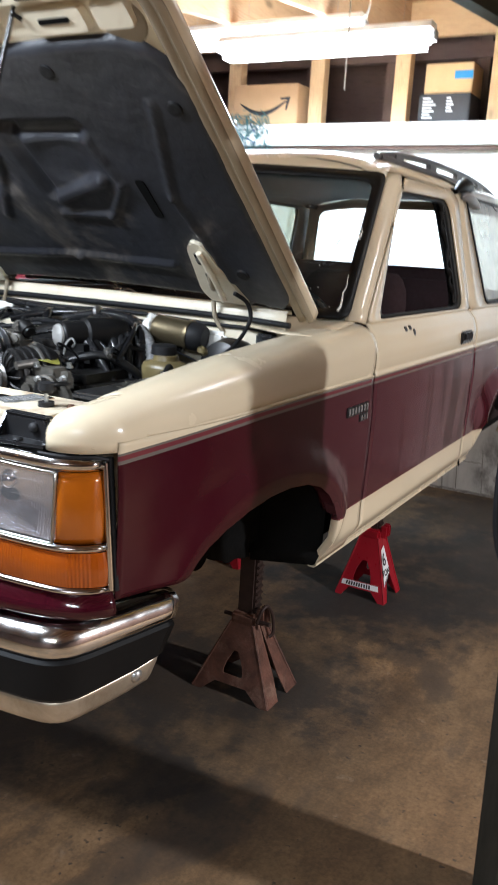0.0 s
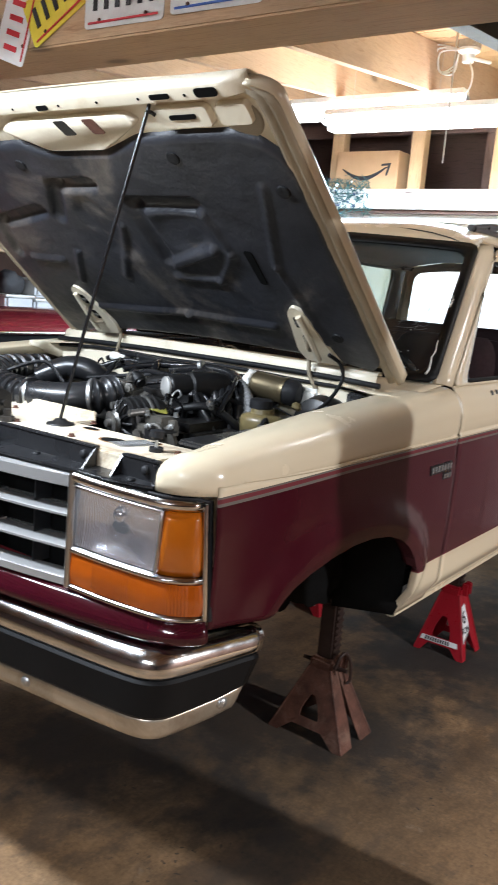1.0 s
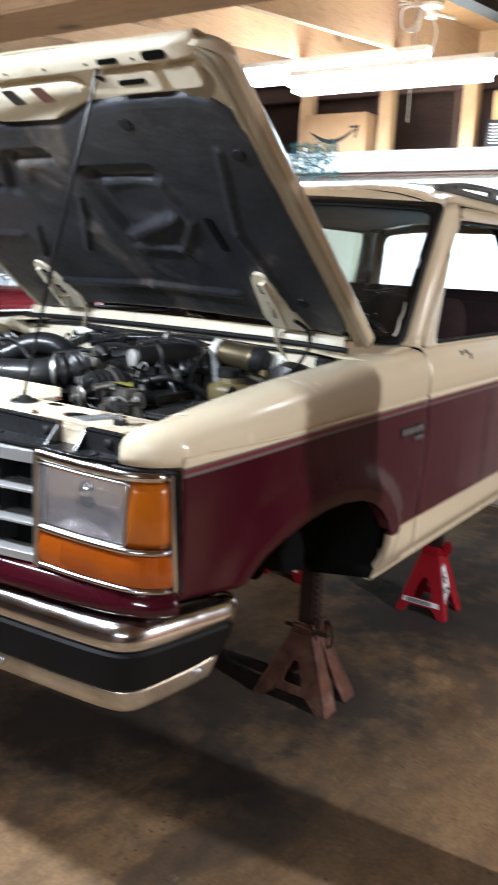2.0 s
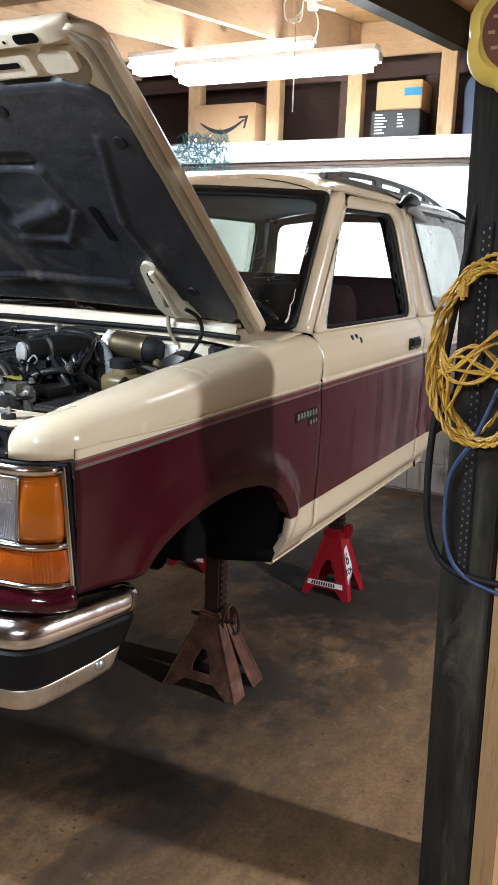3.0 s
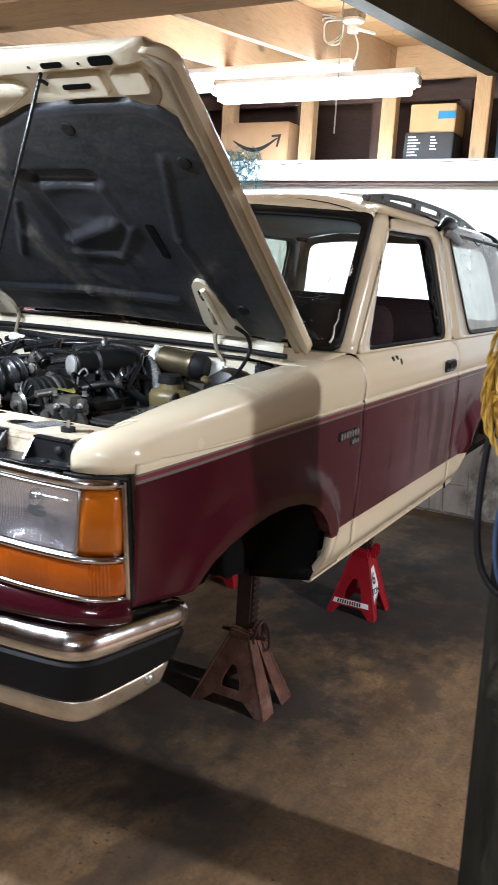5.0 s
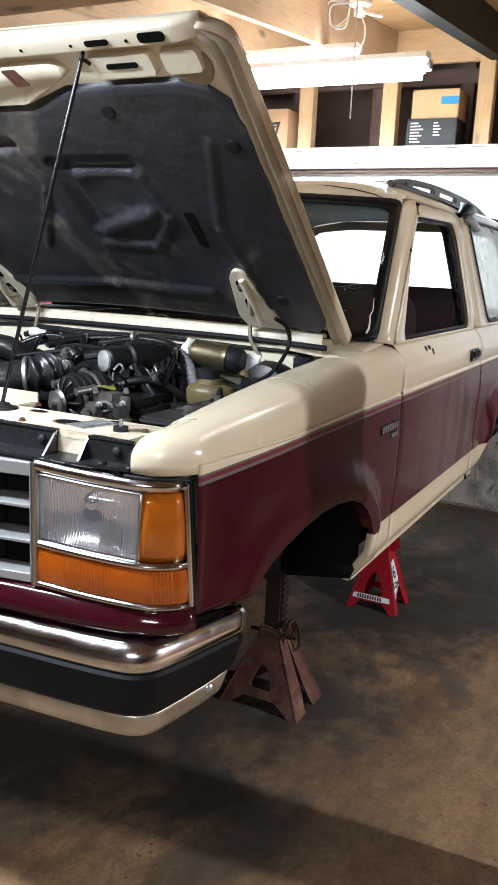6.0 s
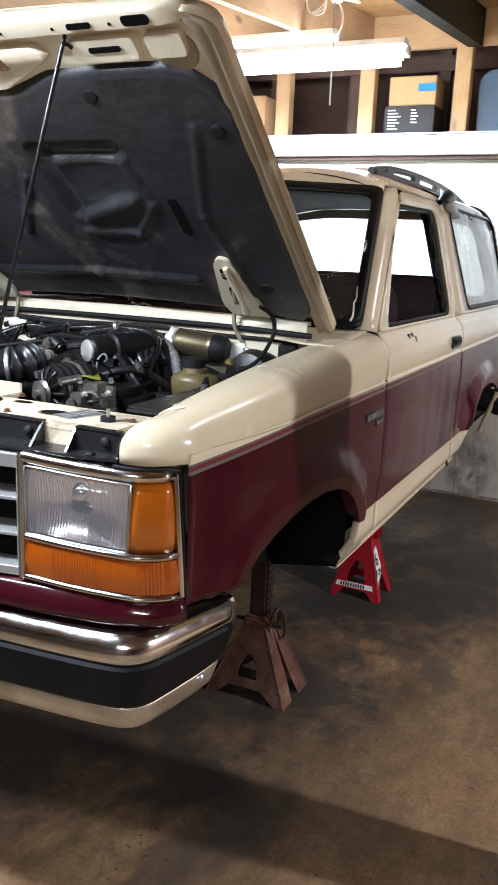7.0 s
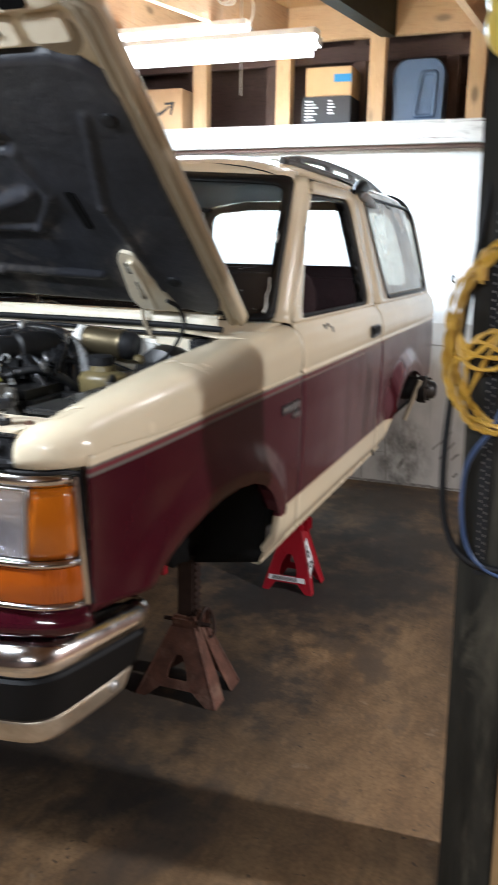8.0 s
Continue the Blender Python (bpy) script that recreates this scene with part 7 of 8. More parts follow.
def jack_stand(loc, wx, wy, body_h, top_h, mat, label, notch, ratchet, slit, hole_, lever=True):
    """A folded-plate stand: arched faces front and back, notched faces at the sides."""
    ob = thing("jack_stand", label, "jack stand", loc, "jack stands")
    ht = 0.045
    def face(ax, sg, s, z, d=0.0):
        """s from -1 to 1 across the face, z up; d inward."""
        t = 1 - z / body_h
        ex, ey = ht + (wx / 2 - ht) * t, ht + (wy / 2 - ht) * t
        return (s * ex, sg * (ey - d), z) if ax == 0 else (sg * (ex - d), s * ey, z)
    for sg in (-1, 1):
        # front or back: an opening with a rounded head, closed below by a strip
        outer = [(-1, 0.0), (-0.72, 0.0), (-0.70, 0.045), (0.70, 0.045), (0.72, 0.0), (1, 0.0), (1, body_h), (-1, body_h)]
        hole = rounded([(-1.05 * hole_, 0.080), (0.95 * hole_, 0.080), (0.85 * hole_, body_h * 0.45), (0.25 * hole_, body_h * 0.62), (-0.45 * hole_, body_h * 0.62), (-1.0 * hole_, body_h * 0.45)], 0.05, 4)
        part("arched_plate", ring(outer, hole, lambda a, z: face(0, sg, a, z)), mat, ob, thick=0.006, smooth=False)
        # side: two legs parted by a notch from the floor
        for k in (-1, 1):
            pts = [(k * 1.0, 0.0), (k * slit, 0.0), (k * slit * 0.55, body_h * 0.30), (k * 0.05, body_h * notch), (k * 0.015, body_h), (k * 1.0, body_h)]
            bm = slab(pts, lambda a, z, t: face(1, sg, a, z, t), 0.005)
            part("leg_plate", bm, mat, ob, smooth=False)
        part("corner_weld", sweep(bmesh.new(), [face(0, sg, -1, body_h), face(0, sg, -1, 0.004)], 0.005, 6), mat, ob)
        part("corner_weld", sweep(bmesh.new(), [face(0, sg, 1, body_h), face(0, sg, 1, 0.004)], 0.005, 6), mat, ob)
    col = part("collar", boxed((0, 0, body_h + 0.012), (0.10, 0.10, 0.05), 0.010), mat, ob)
    part("pawl_cheek", boxed((0.062, -0.02, body_h + 0.03), (0.035, 0.012, 0.065), 0.010), mat, col)
    part("pawl_cheek", boxed((0.062, 0.02, body_h + 0.03), (0.035, 0.012, 0.065), 0.010), mat, col)
    bar = part("column", boxed((0, 0, (body_h + top_h) / 2), (0.070, 0.058, top_h - body_h + 0.06), 0.008), ratchet, ob, "ratchet column")
    for k in range(int((top_h - body_h - 0.05) / 0.026)):
        part("tooth", boxed((0.036, 0, body_h + 0.06 + k * 0.026), (0.014, 0.044, 0.011), 0.003), ratchet, bar)
    part("saddle", boxed((0, 0, top_h + 0.012), (0.12, 0.06, 0.026), 0.008), ratchet, ob)
    if lever:
        part("lever", tube([(0.060, -0.045, body_h + 0.015), (0.075, -0.04, body_h + 0.065), (0.082, -0.01, body_h + 0.075), (0.090, 0.02, body_h + 0.03), (0.092, 0.03, body_h - 0.04), (0.080, 0.02, body_h - 0.06)], 0.0065, 8, 5), ratchet, ob, "bent release lever")
        part("pin", cyl(bmesh.new(), (-0.085, -0.03, body_h + 0.015), (0.105, -0.03, body_h + 0.015), 0.008, 10), ratchet, ob)
    return ob, face


st, _ = jack_stand((0.385, 0.668, 0), 0.325, 0.232, 0.272, 0.66, RUST, "old rusty brown jack stand on the concrete floor", 0.93, RUST_DARK, 0.30, 0.34)
rs_, red_face = jack_stand((0.445, 1.787, 0), 0.252, 0.215, 0.30, 0.64, RED_STEEL, "red painted six ton jack stand on the concrete floor", 0.50, RUST_DARK, 0.62, 0.46, False)


def stand_label():
    """White sticker on the side plate and a lettered strip along the foot."""
    f = lambda a, z, t: red_face(1, 1, a, z, -0.004 - t)
    p = part("sticker", slab([(-0.80, 0.245), (-0.10, 0.258), (0.20, 0.13), (-0.84, 0.078)], f, 0.0012), WHITE_INK, rs_, "white sticker with black lettering", smooth=False)
    slope = math.degrees(math.atan2(0.252 / 2 - 0.045, 0.30))
    for body, size, z, s_at in (("6", 0.085, 0.170, -0.48), ("TON", 0.042, 0.122, -0.40)):
        c = bpy.data.curves.new("lettering", "FONT")
        c.body, c.size, c.extrude, c.offset, c.align_x = body, size, 0.0004, 0.0012, "CENTER"
        c.materials.append(INK)
        t = new("lettering", c)
        t.parent = p
        x, y, zz = red_face(1, 1, s_at, z, -0.0062)
        t.matrix_local = pose(x, y, zz, 90, 0, 90) @ Matrix.Rotation(radians(-slope), 4, "X")
    part("fine_print", slab([(-0.78, 0.094), (-0.20, 0.118), (-0.18, 0.108), (-0.78, 0.084)], lambda a, z, t: red_face(1, 1, a, z, -0.0052 - t), 0.001), GREY_PLASTIC, p, smooth=False)
    g = lambda a, z, t: red_face(0, -1, a, z, -0.004 - t)
    q_ = part("foot_strip", slab([(-0.92, 0.054), (0.80, 0.054), (0.80, 0.078), (-0.92, 0.078)], g, 0.0012), WHITE_INK, rs_, "white strip with dark marks", smooth=False)
    for k in range(10):
        a0 = -0.72 + k * 0.118
        part("strip_mark", slab([(a0, 0.057), (a0 + 0.075, 0.057), (a0 + 0.075, 0.075), (a0, 0.075)], lambda a, z, t: red_face(0, -1, a, z, -0.0052 - t), 0.001), INK, q_, smooth=False)


stand_label()
copy_thing(rs_, Matrix.Translation((-0.33, 1.74, 0)))


# ---- black post with cords ----
def black_post():
    ob = thing("post", "black painted timber post with a pale stud beside it", "post", (1.4985, 0.04, 0))
    ob.rotation_euler = (0, radians(-1.0), 0)
    part("post_core", boxed((0.0, 0.0, 1.30), (0.125, 0.255, 2.6), 0.006), POST_WOOD, ob, smooth=False)
    part("side_stud", boxed((0.093, -0.075, 1.30), (0.055, 0.10, 2.6), 0.004), STUD, ob, "bare pine stud", smooth=False)
    st = part("perforated_strap", boxed((-0.012, -0.130, 1.33), (0.024, 0.004, 0.82), 0.0), RUBBER, ob, "black perforated steel strap")
    for k in range(45):
        for s in (-0.006, 0.006):
            part("strap_hole", boxed((-0.012 + s, -0.1325, 0.935 + k * 0.0178 + (0.009 if s > 0 else 0)), (0.0036, 0.002, 0.0050), 0.0), CAST, st)
    return ob


black_post()


def cord_coil():
    """Loops of doubled, twisted cord, longer than wide, with strands slung across."""
    rnd = random.Random(9)
    ob = thing("extension_cord", "tangled yellow extension cord coiled on the black post", "cord", (0, 0, 0))
    cx, cz = 1.475, 1.470
    def pair(pts, closed=False):
        """Two thin wires twisted about one another."""
        line = spline(pts, 6, closed)
        bm = bmesh.new()
        for ph in (0.0, math.pi):
            sweep(bm, [p + Vector((0.0032 * math.cos(i * 0.75 + ph), 0.0032 * math.sin(i * 0.75 + ph), 0.0022 * math.sin(i * 0.75 + ph))) for i, p in enumerate(line)], 0.0031, 6, closed)
        return bm
    for k in range(7):
        a0, tilt = rnd.uniform(-0.25, 0.25), rnd.uniform(-0.10, 0.10)
        ex, ez = rnd.uniform(0.090, 0.115), rnd.uniform(0.165, 0.205)
        ph = rnd.random() * 6.28
        pts = []
        for i in range(18):
            a = 2 * math.pi * i / 18
            w_ = 1 + 0.06 * math.sin(3 * a + ph)
            pts.append((cx + ex * w_ * math.sin(a + a0) + tilt * ez * math.cos(a), -0.100 - 0.05 * (k / 7) - 0.008 * math.sin(5 * a + ph), cz - 0.008 * k * 0.5 + ez * w_ * math.cos(a + a0)))
        part("loop", pair(pts, True), YELLOW_CORD, ob)
    for k in range(6):
        a, b = rnd.uniform(-2.6, -1.2), rnd.uniform(0.6, 2.2)
        p = [(cx + 0.10 * math.sin(a), -0.125, cz + 0.18 * math.cos(a)), (cx + rnd.uniform(-0.06, -0.01), -0.155, cz + rnd.uniform(-0.07, 0.02)), (cx + rnd.uniform(0.0, 0.05), -0.155, cz + rnd.uniform(-0.05, 0.05)), (cx + 0.10 * math.sin(b), -0.13, cz + 0.17 * math.cos(b))]
        part("strand", pair(p), YELLOW_CORD, ob)
    part("hanger", pair([(cx + 0.02, -0.13, cz + 0.19), (cx + 0.035, -0.12, cz + 0.26), (cx + 0.04, -0.10, cz + 0.33)]), YELLOW_CORD, ob)
    part("plug", boxed((cx - 0.045, -0.15, cz + 0.125), (0.022, 0.022, 0.040), 0.007), YELLOW_CORD, ob)
    return ob


cord_coil()


def cable(name, label, pts, r, mat):
    return tagged(part(name, tube(pts, r, 8, 8), mat), label, "cable")


cable("black_cable", "thick black cable hanging in a loop beside the post", [(1.44, -0.04, 2.0), (1.42, -0.09, 1.70), (1.39, -0.09, 1.45), (1.375, -0.10, 1.2), (1.39, -0.10, 1.03), (1.45, -0.10, 0.95), (1.58, -0.08, 0.93)], 0.0085, RUBBER)
cable("blue_cable", "blue cable hanging down the black post", [(1.52, -0.11, 1.40), (1.48, -0.115, 1.28), (1.425, -0.10, 1.17), (1.43, -0.10, 1.02), (1.48, -0.10, 0.94), (1.60, -0.08, 0.90)], 0.0052, BLUE_CABLE)


def timer():
    ob = thing("dial_thermometer", "yellowed scalloped dial thermometer with a brown face on the post", "thermometer", (1.512, -0.17, 2.085))
    bm = bmesh.new()
    rows = []
    for y, r in ((0.09, 0.085), (0.06, 0.11), (0.0, 0.118), (-0.03, 0.11), (-0.045, 0.085), (-0.04, 0.075)):
        rows.append([((r * (0.90 + 0.10 * abs(math.sin(3 * a)))) * math.cos(a), y, (r * (0.90 + 0.10 * abs(math.sin(3 * a)))) * math.sin(a)) for a in np.linspace(0, 2 * math.pi, 84, endpoint=False)])
    loft(bm, rows, True, True)
    part("case", bm, YELLOW_CASE, ob)
    part("face", lathe(bmesh.new(), (0, -0.038, 0), (0, -1, 0), [(0, 0.074), (0.006, 0.074), (0.0065, 0)], 40), DIAL, ob, "brown dial face")
    for k in range(12):
        a = k / 12 * 2 * math.pi
        part("dial_mark", boxed((0.056 * math.cos(a), -0.0455, 0.056 * math.sin(a)), (0.013, 0.001, 0.006), 0.0), CARD, ob)
    return ob


timer()


# ---- loft contents ----
def carton(loc, size, mat, label, name="cardboard_box"):
    ob = thing(name, label, "box", loc)
    part("body", boxed((0, 0, size[2] / 2), size, 0.006), mat, ob, smooth=False)
    part("tape", boxed((0, 0, size[2] + 0.001), (size[0] * 0.98, 0.05, 0.002), 0.0), CARD_LIGHT, ob, "packing tape", smooth=False)
    return ob


c1 = carton((-1.385, 3.90, 2.485), (0.53, 0.30, 0.28), CARD, "brown cardboard box with a dark curved arrow mark")
bm = bmesh.new()
rows = []
for k in range(25):
    t = k / 24
    x = -0.20 + 0.38 * t
    z = 0.15 - 0.075 * math.sin(math.pi * min(1, t * 1.02)) + 0.01 * t
    w = 0.004 + 0.012 * math.sin(math.pi * t) ** 0.8
    rows.append([(x, -0.1525, z - w), (x, -0.1525, z + w)])
loft(bm, rows)
part("printed_arrow", bm, INK, c1, "dark curved arrow", thick=0.002)
part("arrow_head", slab([(0.13, 0.185), (0.21, 0.19), (0.185, 0.10), (0.17, 0.10), (0.185, 0.172), (0.13, 0.17)], lambda u, v, t: (u, -0.1515 - t, v), 0.002), INK, c1)
c2 = carton((-0.065, 3.93, 2.485), (0.345, 0.26, 0.185), INK, "black carton with white printed lines", "black_box")
for k in range(7):
    for x0, n in ((-0.10, 0.09), (0.06, 0.05)):
        if x0 > 0 and k > 4:
            continue
        wd = n * (0.6 + 0.4 * ((k * 7) % 5) / 4)
        part("printed_line", boxed((x0 - 0.045 + wd / 2, -0.1315, 0.155 - k * 0.020), (wd, 0.001, 0.009), 0.0), WHITE_INK, c2, smooth=False)
c3 = carton((-0.06, 3.95, 2.672), (0.32, 0.24, 0.19), CARD_LIGHT, "orange cardboard box with a strip of blue tape")
part("blue_tape", boxed((0.10, -0.1215, 0.115), (0.12, 0.002, 0.05), 0.0), BLUE_TAPE, c3, smooth=False)


def bin_():
    ob = thing("storage_bin", "blue grey plastic storage bin standing on end in the loft", "bin", (0.530, 3.95, 2.485))
    rows = []
    for s, y in ((0.90, 0.36), (1.0, 0.02), (1.0, 0.0), (0.96, -0.012)):
        rows.append([(u * s, y, 0.20 + (v - 0.20) * s) for u, v in rounded([(-0.165, 0.0), (0.165, 0.0), (0.175, 0.36), (0.11, 0.42), (-0.11, 0.42), (-0.175, 0.36)], 0.04, 5)])
    part("tub", loft(bmesh.new(), rows, True, True), BLUE_BIN, ob)
    frame_ = ring(rounded([(-0.030, 0.045), (0.120, 0.045), (0.130, 0.34), (0.020, 0.34)], 0.03, 5), rounded([(-0.005, 0.065), (0.100, 0.065), (0.108, 0.315), (0.035, 0.315)], 0.025, 5), lambda u, v: (u, -0.018, v))
    part("rib", frame_, BLUE_BIN, ob, thick=0.012)
    part("foot", boxed((0.02, -0.010, 0.020), (0.24, 0.03, 0.022), 0.008), BLUE_BIN, ob)
    return ob


bin_()


def wire_basket():
    rnd = random.Random(3)
    ob = thing("wire_lights", "tangle of green wire string lights hanging at the loft edge", "lights", (0, 0, 0))
    bm = bmesh.new()
    for k in range(230):
        a = Vector((-1.73 + 0.40 * rnd.random(), 3.67 + 0.07 * rnd.random(), 2.30 + 0.25 * rnd.random() ** 0.8))
        b = a + Vector((rnd.uniform(-0.10, 0.10), rnd.uniform(-0.03, 0.03), rnd.uniform(-0.08, 0.05)))
        sweep(bm, spline([a, (a + b) / 2 + Vector((0, 0.01, rnd.uniform(-0.04, 0.04))), b], 4), rnd.choice((0.002, 0.0028)), 5)
    part("wire_tangle", bm, GREEN_WIRE, ob)
    for k in range(34):
        p = (-1.70 + 0.38 * rnd.random(), 3.66, 2.33 + 0.22 * rnd.random())
        part("bulb", lathe(bmesh.new(), p, (rnd.random() - 0.5, -1, rnd.random() - 0.5), [(0, 0.006), (0.012, 0.007), (0.024, 0.0)], 8), WHITE_PL if k % 2 else BLUE_CABLE, ob)
    return ob


wire_basket()


def ceiling_socket():
    ob = thing("lamp_socket", "white porcelain lamp socket with loose wires under the ceiling", "socket", (-0.18, 2.6, 3.02))
    part("base", lathe(bmesh.new(), (0, 0, 0.05), (0, 0, -1), [(0, 0.06), (0.015, 0.06), (0.03, 0.035), (0.07, 0.03), (0.072, 0)], 20), WHITE_PL, ob)
    part("box", boxed((0.0, 0, 0.10), (0.10, 0.10, 0.10), 0.006), STEEL, ob)
    part("arm", boxed((0.06, -0.02, 0.0), (0.14, 0.02, 0.015), 0.004, pose(0, 0, 0, 0, 12, 20)), WHITE_PL, ob)
    for k in range(3):
        part("wire", tube([(-0.05, 0, 0.05), (-0.16 - 0.02 * k, -0.02, 0.04 + 0.02 * k), (-0.17, 0.02, -0.05), (-0.09, 0.03, -0.06 + 0.02 * k), (-0.06, 0, 0.03)], 0.005, 6, 6), WHITE_PL, ob)
    part("wire", tube([(0.0, 0, 0.0), (0.05, -0.03, -0.10), (0.03, -0.06, -0.20), (-0.12, -0.08, -0.24)], 0.005, 6, 7), WHITE_PL, ob, "white lamp flex")
    return ob


ceiling_socket()
# pull cord and hanging socket
cable("pull_cord", "white pull cord hanging from the ceiling planks", [(0.185, 1.60, 3.08), (0.19, 1.597, 2.7), (0.192, 1.596, 2.42), (0.193, 1.594, 2.29)], 0.003, WHITE_PL)


# ---- number plates on the beam ----
def number_plate(x, z, turn, mat, ink, label, w=0.305, h=0.152):
    ob = thing("number_plate", label, "number plate", (x, -0.196, z), "old plates on the beam")
    ob.rotation_euler = (0, radians(turn), 0)
    part("plate", slab(rounded([(-w / 2, -h / 2), (w / 2, -h / 2), (w / 2, h / 2), (-w / 2, h / 2)], 0.015, 3), lambda u, v, t: (u, 0.003 - t + 0.004 * math.sin(u * 14), v), 0.002), mat, ob)
    for k in range(6):
        part("mark", boxed((-w * 0.36 + k * w * 0.145, -0.003, 0.004), (w * 0.055, 0.002, h * 0.42), 0.0), ink, ob, "plain bar in place of a character")
    part("band", boxed((0, -0.003, -h * 0.40), (w * 0.9, 0.002, 0.006), 0.0), RED_INK if ink is not BLUE_INK else BLUE_INK, ob)
    for s in (-1, 1):
        part("screw", lathe(bmesh.new(), (s * w * 0.3, -0.002, -h * 0.36), (0, -1, 0), [(0, 0.006), (0.003, 0.005), (0.0035, 0)], 8), RUST, ob)
    return ob


number_plate(-0.485, 2.455, -72, PLATE_WHITE, RED_INK, "bent white number plate with red marks nailed to the beam")
number_plate(-0.30, 2.475, -28, PLATE_YELLOW, INK, "yellow number plate nailed askew to the beam")
number_plate(-0.03, 2.446, 0, PLATE_WHITE, INK, "worn white number plate with dark marks on the beam")
number_plate(0.305, 2.450, 0, PLATE_WHITE, BLUE_INK, "white number plate with blue marks on the beam")


# ---- red car and shelf beyond the vehicle ----
def red_car():
    ob = thing("red_car", "dark red parked saloon car with chrome window trim", "car", (-2.05, 0.85, 0))
    sec = [(0.95, 0.35), (0.97, 0.75), (0.94, 0.98), (0.80, 1.02), (0.60, 1.385), (0.50, 1.43), (0.0, 1.455)]
    bm = bmesh.new()
    rows = []
    for y in np.linspace(-1.2, 1.9, 24):
        k = max(0, (abs(y - 0.15) - 0.95) / 0.5)
        f = 1 / (1 + k * k * 2.5)
        r = []
        for x, z in sec:
            r.append((x, y, z if z <= 1.02 else 1.0 + (z - 1.0) * f))
        rows.append([(-x, y, z) for x, y, z in r] + [p for p in reversed(r[:-1])])
    loft(bm, rows)
    part("body", bm, RED_CAR, ob, smooth=True)
    for sx in (-0.82, 0.82):
        for yy in (-0.75, 1.5):
            part("tyre", lathe(bmesh.new(), (sx - 0.09, yy, 0.32), (1, 0, 0), [(0, 0.2), (0.01, 0.30), (0.04, 0.32), (0.14, 0.32), (0.17, 0.30), (0.18, 0.2)], 24), RUBBER, ob)
    bm = bmesh.new()
    out = rounded([(-0.78, 1.04), (1.05, 1.04), (0.80, 1.365), (-0.62, 1.365)], 0.06, 5)
    g = lambda y, z, t: (0.80 - (z - 1.02) * 0.53 + 0.006 + t, y, z)
    part("side_window", slab(out, g, 0.006), DARK, ob, "dark side window")
    part("chrome_strip", sweep(bmesh.new(), [Vector(g(p[0], p[1], 0.01)) for p in out], 0.010, 8, True), CHROME, ob)
    return ob


red_car()


def side_shelf():
    ob = thing("wall_shelf", "wooden shelf on the far wall holding boxes and jars", "shelf", (-3.6, 2.3, 0))
    for z in (1.30, 1.80):
        part("board", boxed((0, 0, z), (0.45, 2.6, 0.035), 0.003), PINE_Y, ob, smooth=False)
    for y in (-1.25, 1.25):
        part("upright", boxed((0.18, y, 1.0), (0.05, 0.05, 2.0), 0.003), PINE_Z, ob, smooth=False)
    G_ = "goods on the wall shelf"
    def goods(name, label, cat, y, x=-3.50):
        return thing(name, label, cat, (x, y, 1.3175), G_)
    o = goods("stored_box", "red and white printed carton on the wall shelf", "box", 1.90)
    part("body", boxed((0, 0, 0.20), (0.20, 0.17, 0.40), 0.006), RED_STEEL, o)
    part("print", boxed((0.101, 0.0, 0.085), (0.002, 0.168, 0.13), 0.0), WHITE_PL, o, "white lower print")
    part("print", boxed((0.101, -0.03, 0.27), (0.002, 0.07, 0.14), 0.0), TANK, o, "pale yellow picture panel")
    for k, (y, z, w_, h_) in enumerate(((2.16, 0.0, 0.26, 0.15), (2.44, 0.0, 0.27, 0.13), (2.42, 0.145, 0.22, 0.14))):
        o = goods("storage_tub", "clear plastic tub with pale lid on the wall shelf", "container", y)
        o.location.z += z
        part("tub", boxed((0, 0, h_ / 2), (0.26, w_, h_), 0.02), TUB, o)
        part("lid", boxed((0, 0, h_ - 0.004), (0.275, w_ + 0.015, 0.018), 0.006), WHITE_PL, o)
        part("contents", boxed((0, 0, h_ * 0.4), (0.22, w_ * 0.8, h_ * 0.5), 0.02), (CARD, GREY_PLASTIC, RED_STEEL)[k], o)
    o = goods("cloth_bundle", "dark crumpled cloth bundle on a tub", "cloth", 2.15)
    o.location.z += 0.162
    bm = bmesh.new()
    bmesh.ops.create_icosphere(bm, subdivisions=3, radius=0.11)
    for v in bm.verts:
        v.co *= 1 + 0.35 * noise.noise(v.co * 14)
        v.co.z = max(0.0, v.co.z * 0.85 + 0.08)
    part("cloth", bm, INK, o)
    o = goods("striped_towel", "rolled red and white striped towel along the shelf edge", "towel", 2.02, -3.36)
    for k in range(12):
        part("stripe", cyl(bmesh.new(), (0, -0.19 + k * 0.035, 0.028), (0, -0.155 + k * 0.035, 0.028), 0.028, 12), RED_INK if k % 2 else WHITE_PL, o)
    for k, y in enumerate((2.75, 2.98, 3.2)):
        o = goods("stored_box", "plain cardboard carton on the wall shelf", "box", y)
        part("body", boxed((0, 0, 0.11 + 0.03 * k), (0.22, 0.19, 0.22 + 0.06 * k), 0.006), CARD, o)
        part("tape", boxed((0, 0, 0.2215 + 0.06 * k), (0.222, 0.04, 0.002), 0.0), CARD_LIGHT, o)


side_shelf()


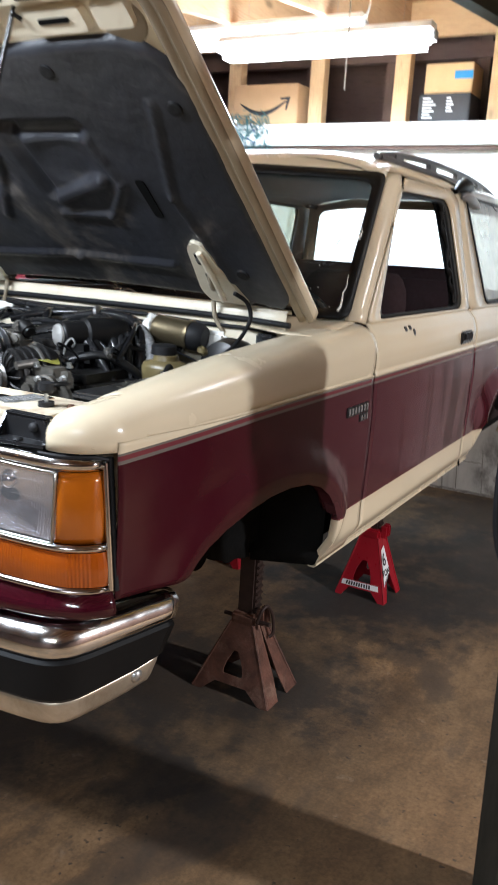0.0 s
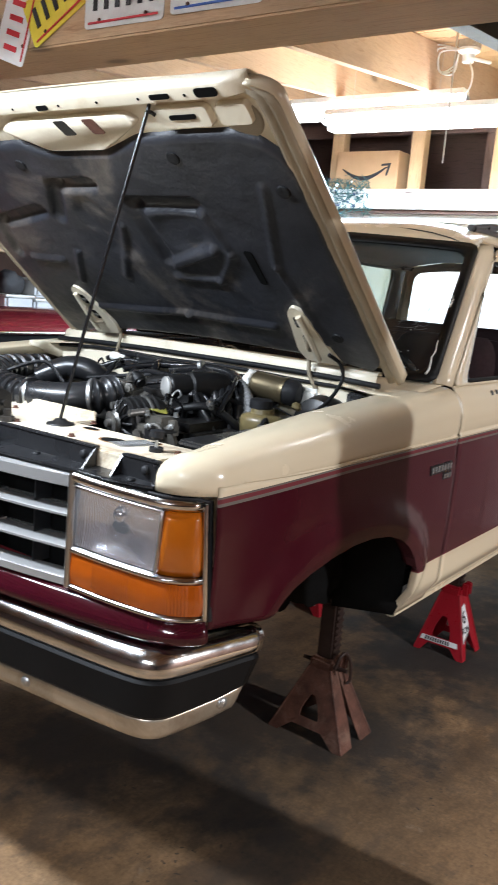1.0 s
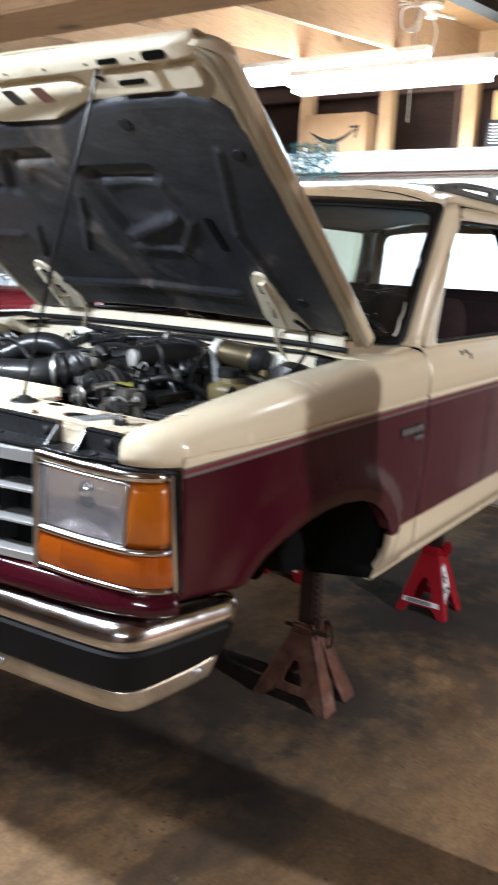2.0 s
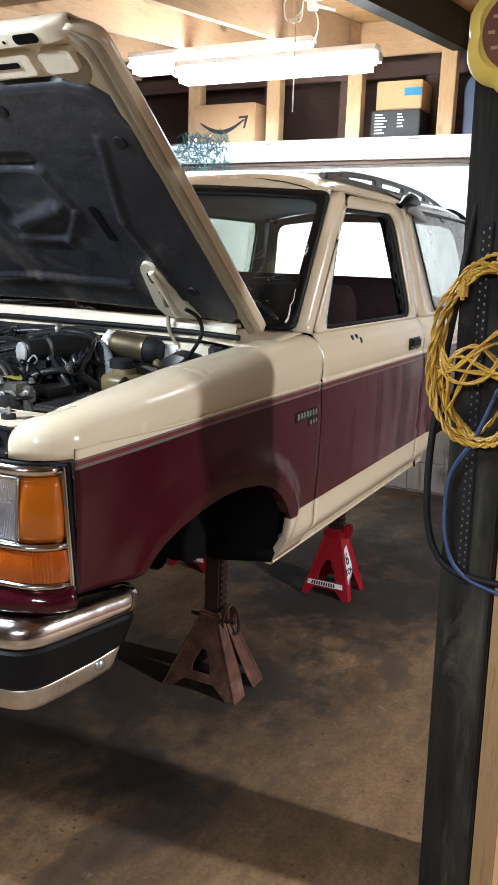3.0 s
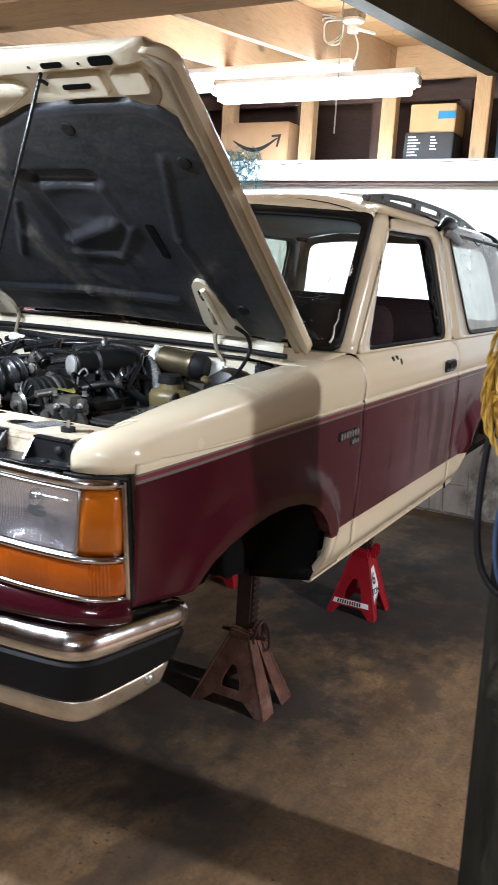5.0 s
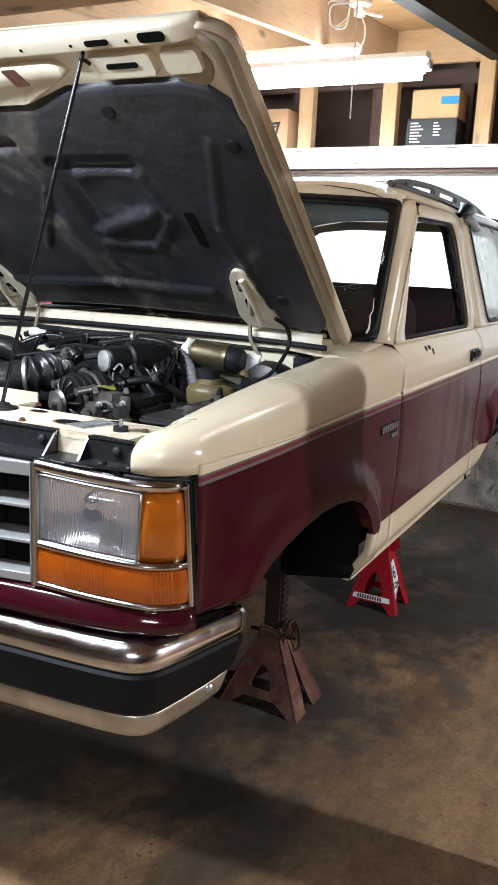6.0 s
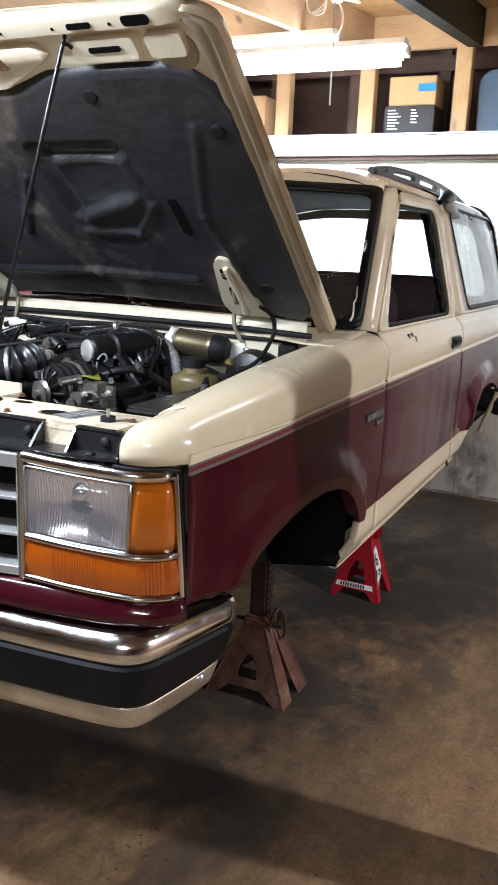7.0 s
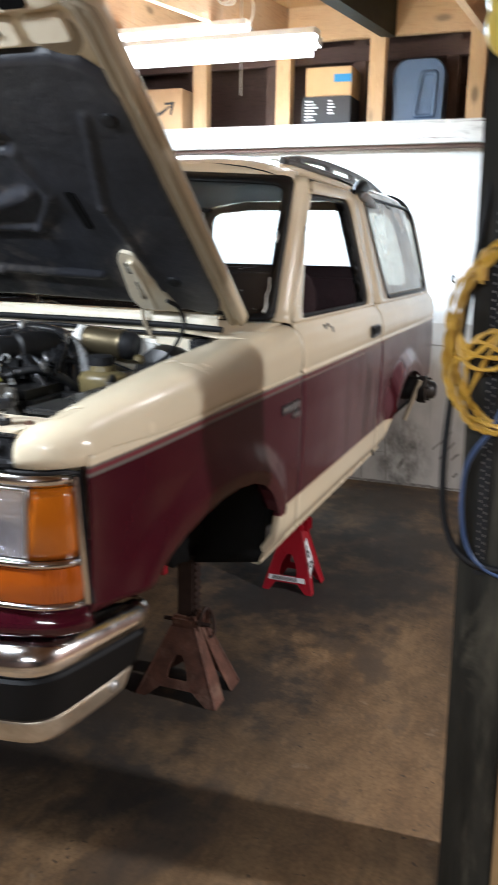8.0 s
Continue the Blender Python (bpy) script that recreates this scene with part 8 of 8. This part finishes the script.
# ---- scuffs and cracks of the wall foot ----
def wall_marks(parent):
    def smear(name, pts, w, m):
        bm = bmesh.new()
        n = len(pts)
        rows = []
        for k, (x, z) in enumerate(pts):
            a, c = pts[max(0, k - 1)], pts[min(n - 1, k + 1)]
            d = Vector((c[0] - a[0], c[1] - a[1])).normalized()
            h = 0.5 * w * (0.35 + 0.65 * math.sin(math.pi * (k + 0.6) / (n + 0.2)))
            rows.append([(x - d.y * h, WALL_Y - 0.0015, z + d.x * h), (x + d.y * h, WALL_Y - 0.0015, z - d.x * h)])
        part(name, loft(bm, rows), m, parent)
    line = lambda a, c, n, j: [(a[0] + (c[0] - a[0]) * k / n + rng.uniform(-j, j), a[1] + (c[1] - a[1]) * k / n + rng.uniform(-j, j)) for k in range(n + 1)]
    rng = random.Random(8)
    smear("scuff", line((0.80, 0.285), (0.935, 0.43), 7, 0.002), 0.017, SCUFF)
    smear("scuff", line((0.85, 0.22), (0.955, 0.355), 7, 0.002), 0.018, SCUFF)
    smear("scuff", line((0.93, 0.22), (0.99, 0.275), 5, 0.002), 0.015, SCUFF)
    smear("crack", line((0.30, 1.036), (1.05, 1.024), 30, 0.002), 0.009, SCUFF)
    smear("crack", line((0.482, 0.0), (0.460, 0.33), 14, 0.002), 0.010, SCUFF)
    smear("crack", line((0.200, 0.0), (0.186, 0.24), 10, 0.002), 0.008, SCUFF)
    smear("crack", line((0.300, 0.02), (0.284, 0.23), 10, 0.002), 0.007, SCUFF)
    smear("crack", line((0.05, 0.215), (0.46, 0.235), 16, 0.003), 0.007, SCUFF)
    smear("crack", line((0.05, 0.010), (1.05, 0.012), 40, 0.004), 0.020, SCUFF)
    smear("scuff", line((0.56, 0.12), (0.60, 0.20), 5, 0.004), 0.03, SCUFF)
    smear("scuff", line((0.95, 0.10), (0.99, 0.13), 4, 0.003), 0.02, SCUFF)


wall_marks(bpy.data.objects["wall_rear_lower"])
tagged(part("wall_hook", tube([(0.86, WALL_Y + 0.02, 1.50), (0.86, WALL_Y - 0.03, 1.50), (0.86, WALL_Y - 0.035, 1.47), (0.87, WALL_Y - 0.02, 1.46)], 0.006, 6, 4), GRIME), "small dark hook on the white wall", "hook")
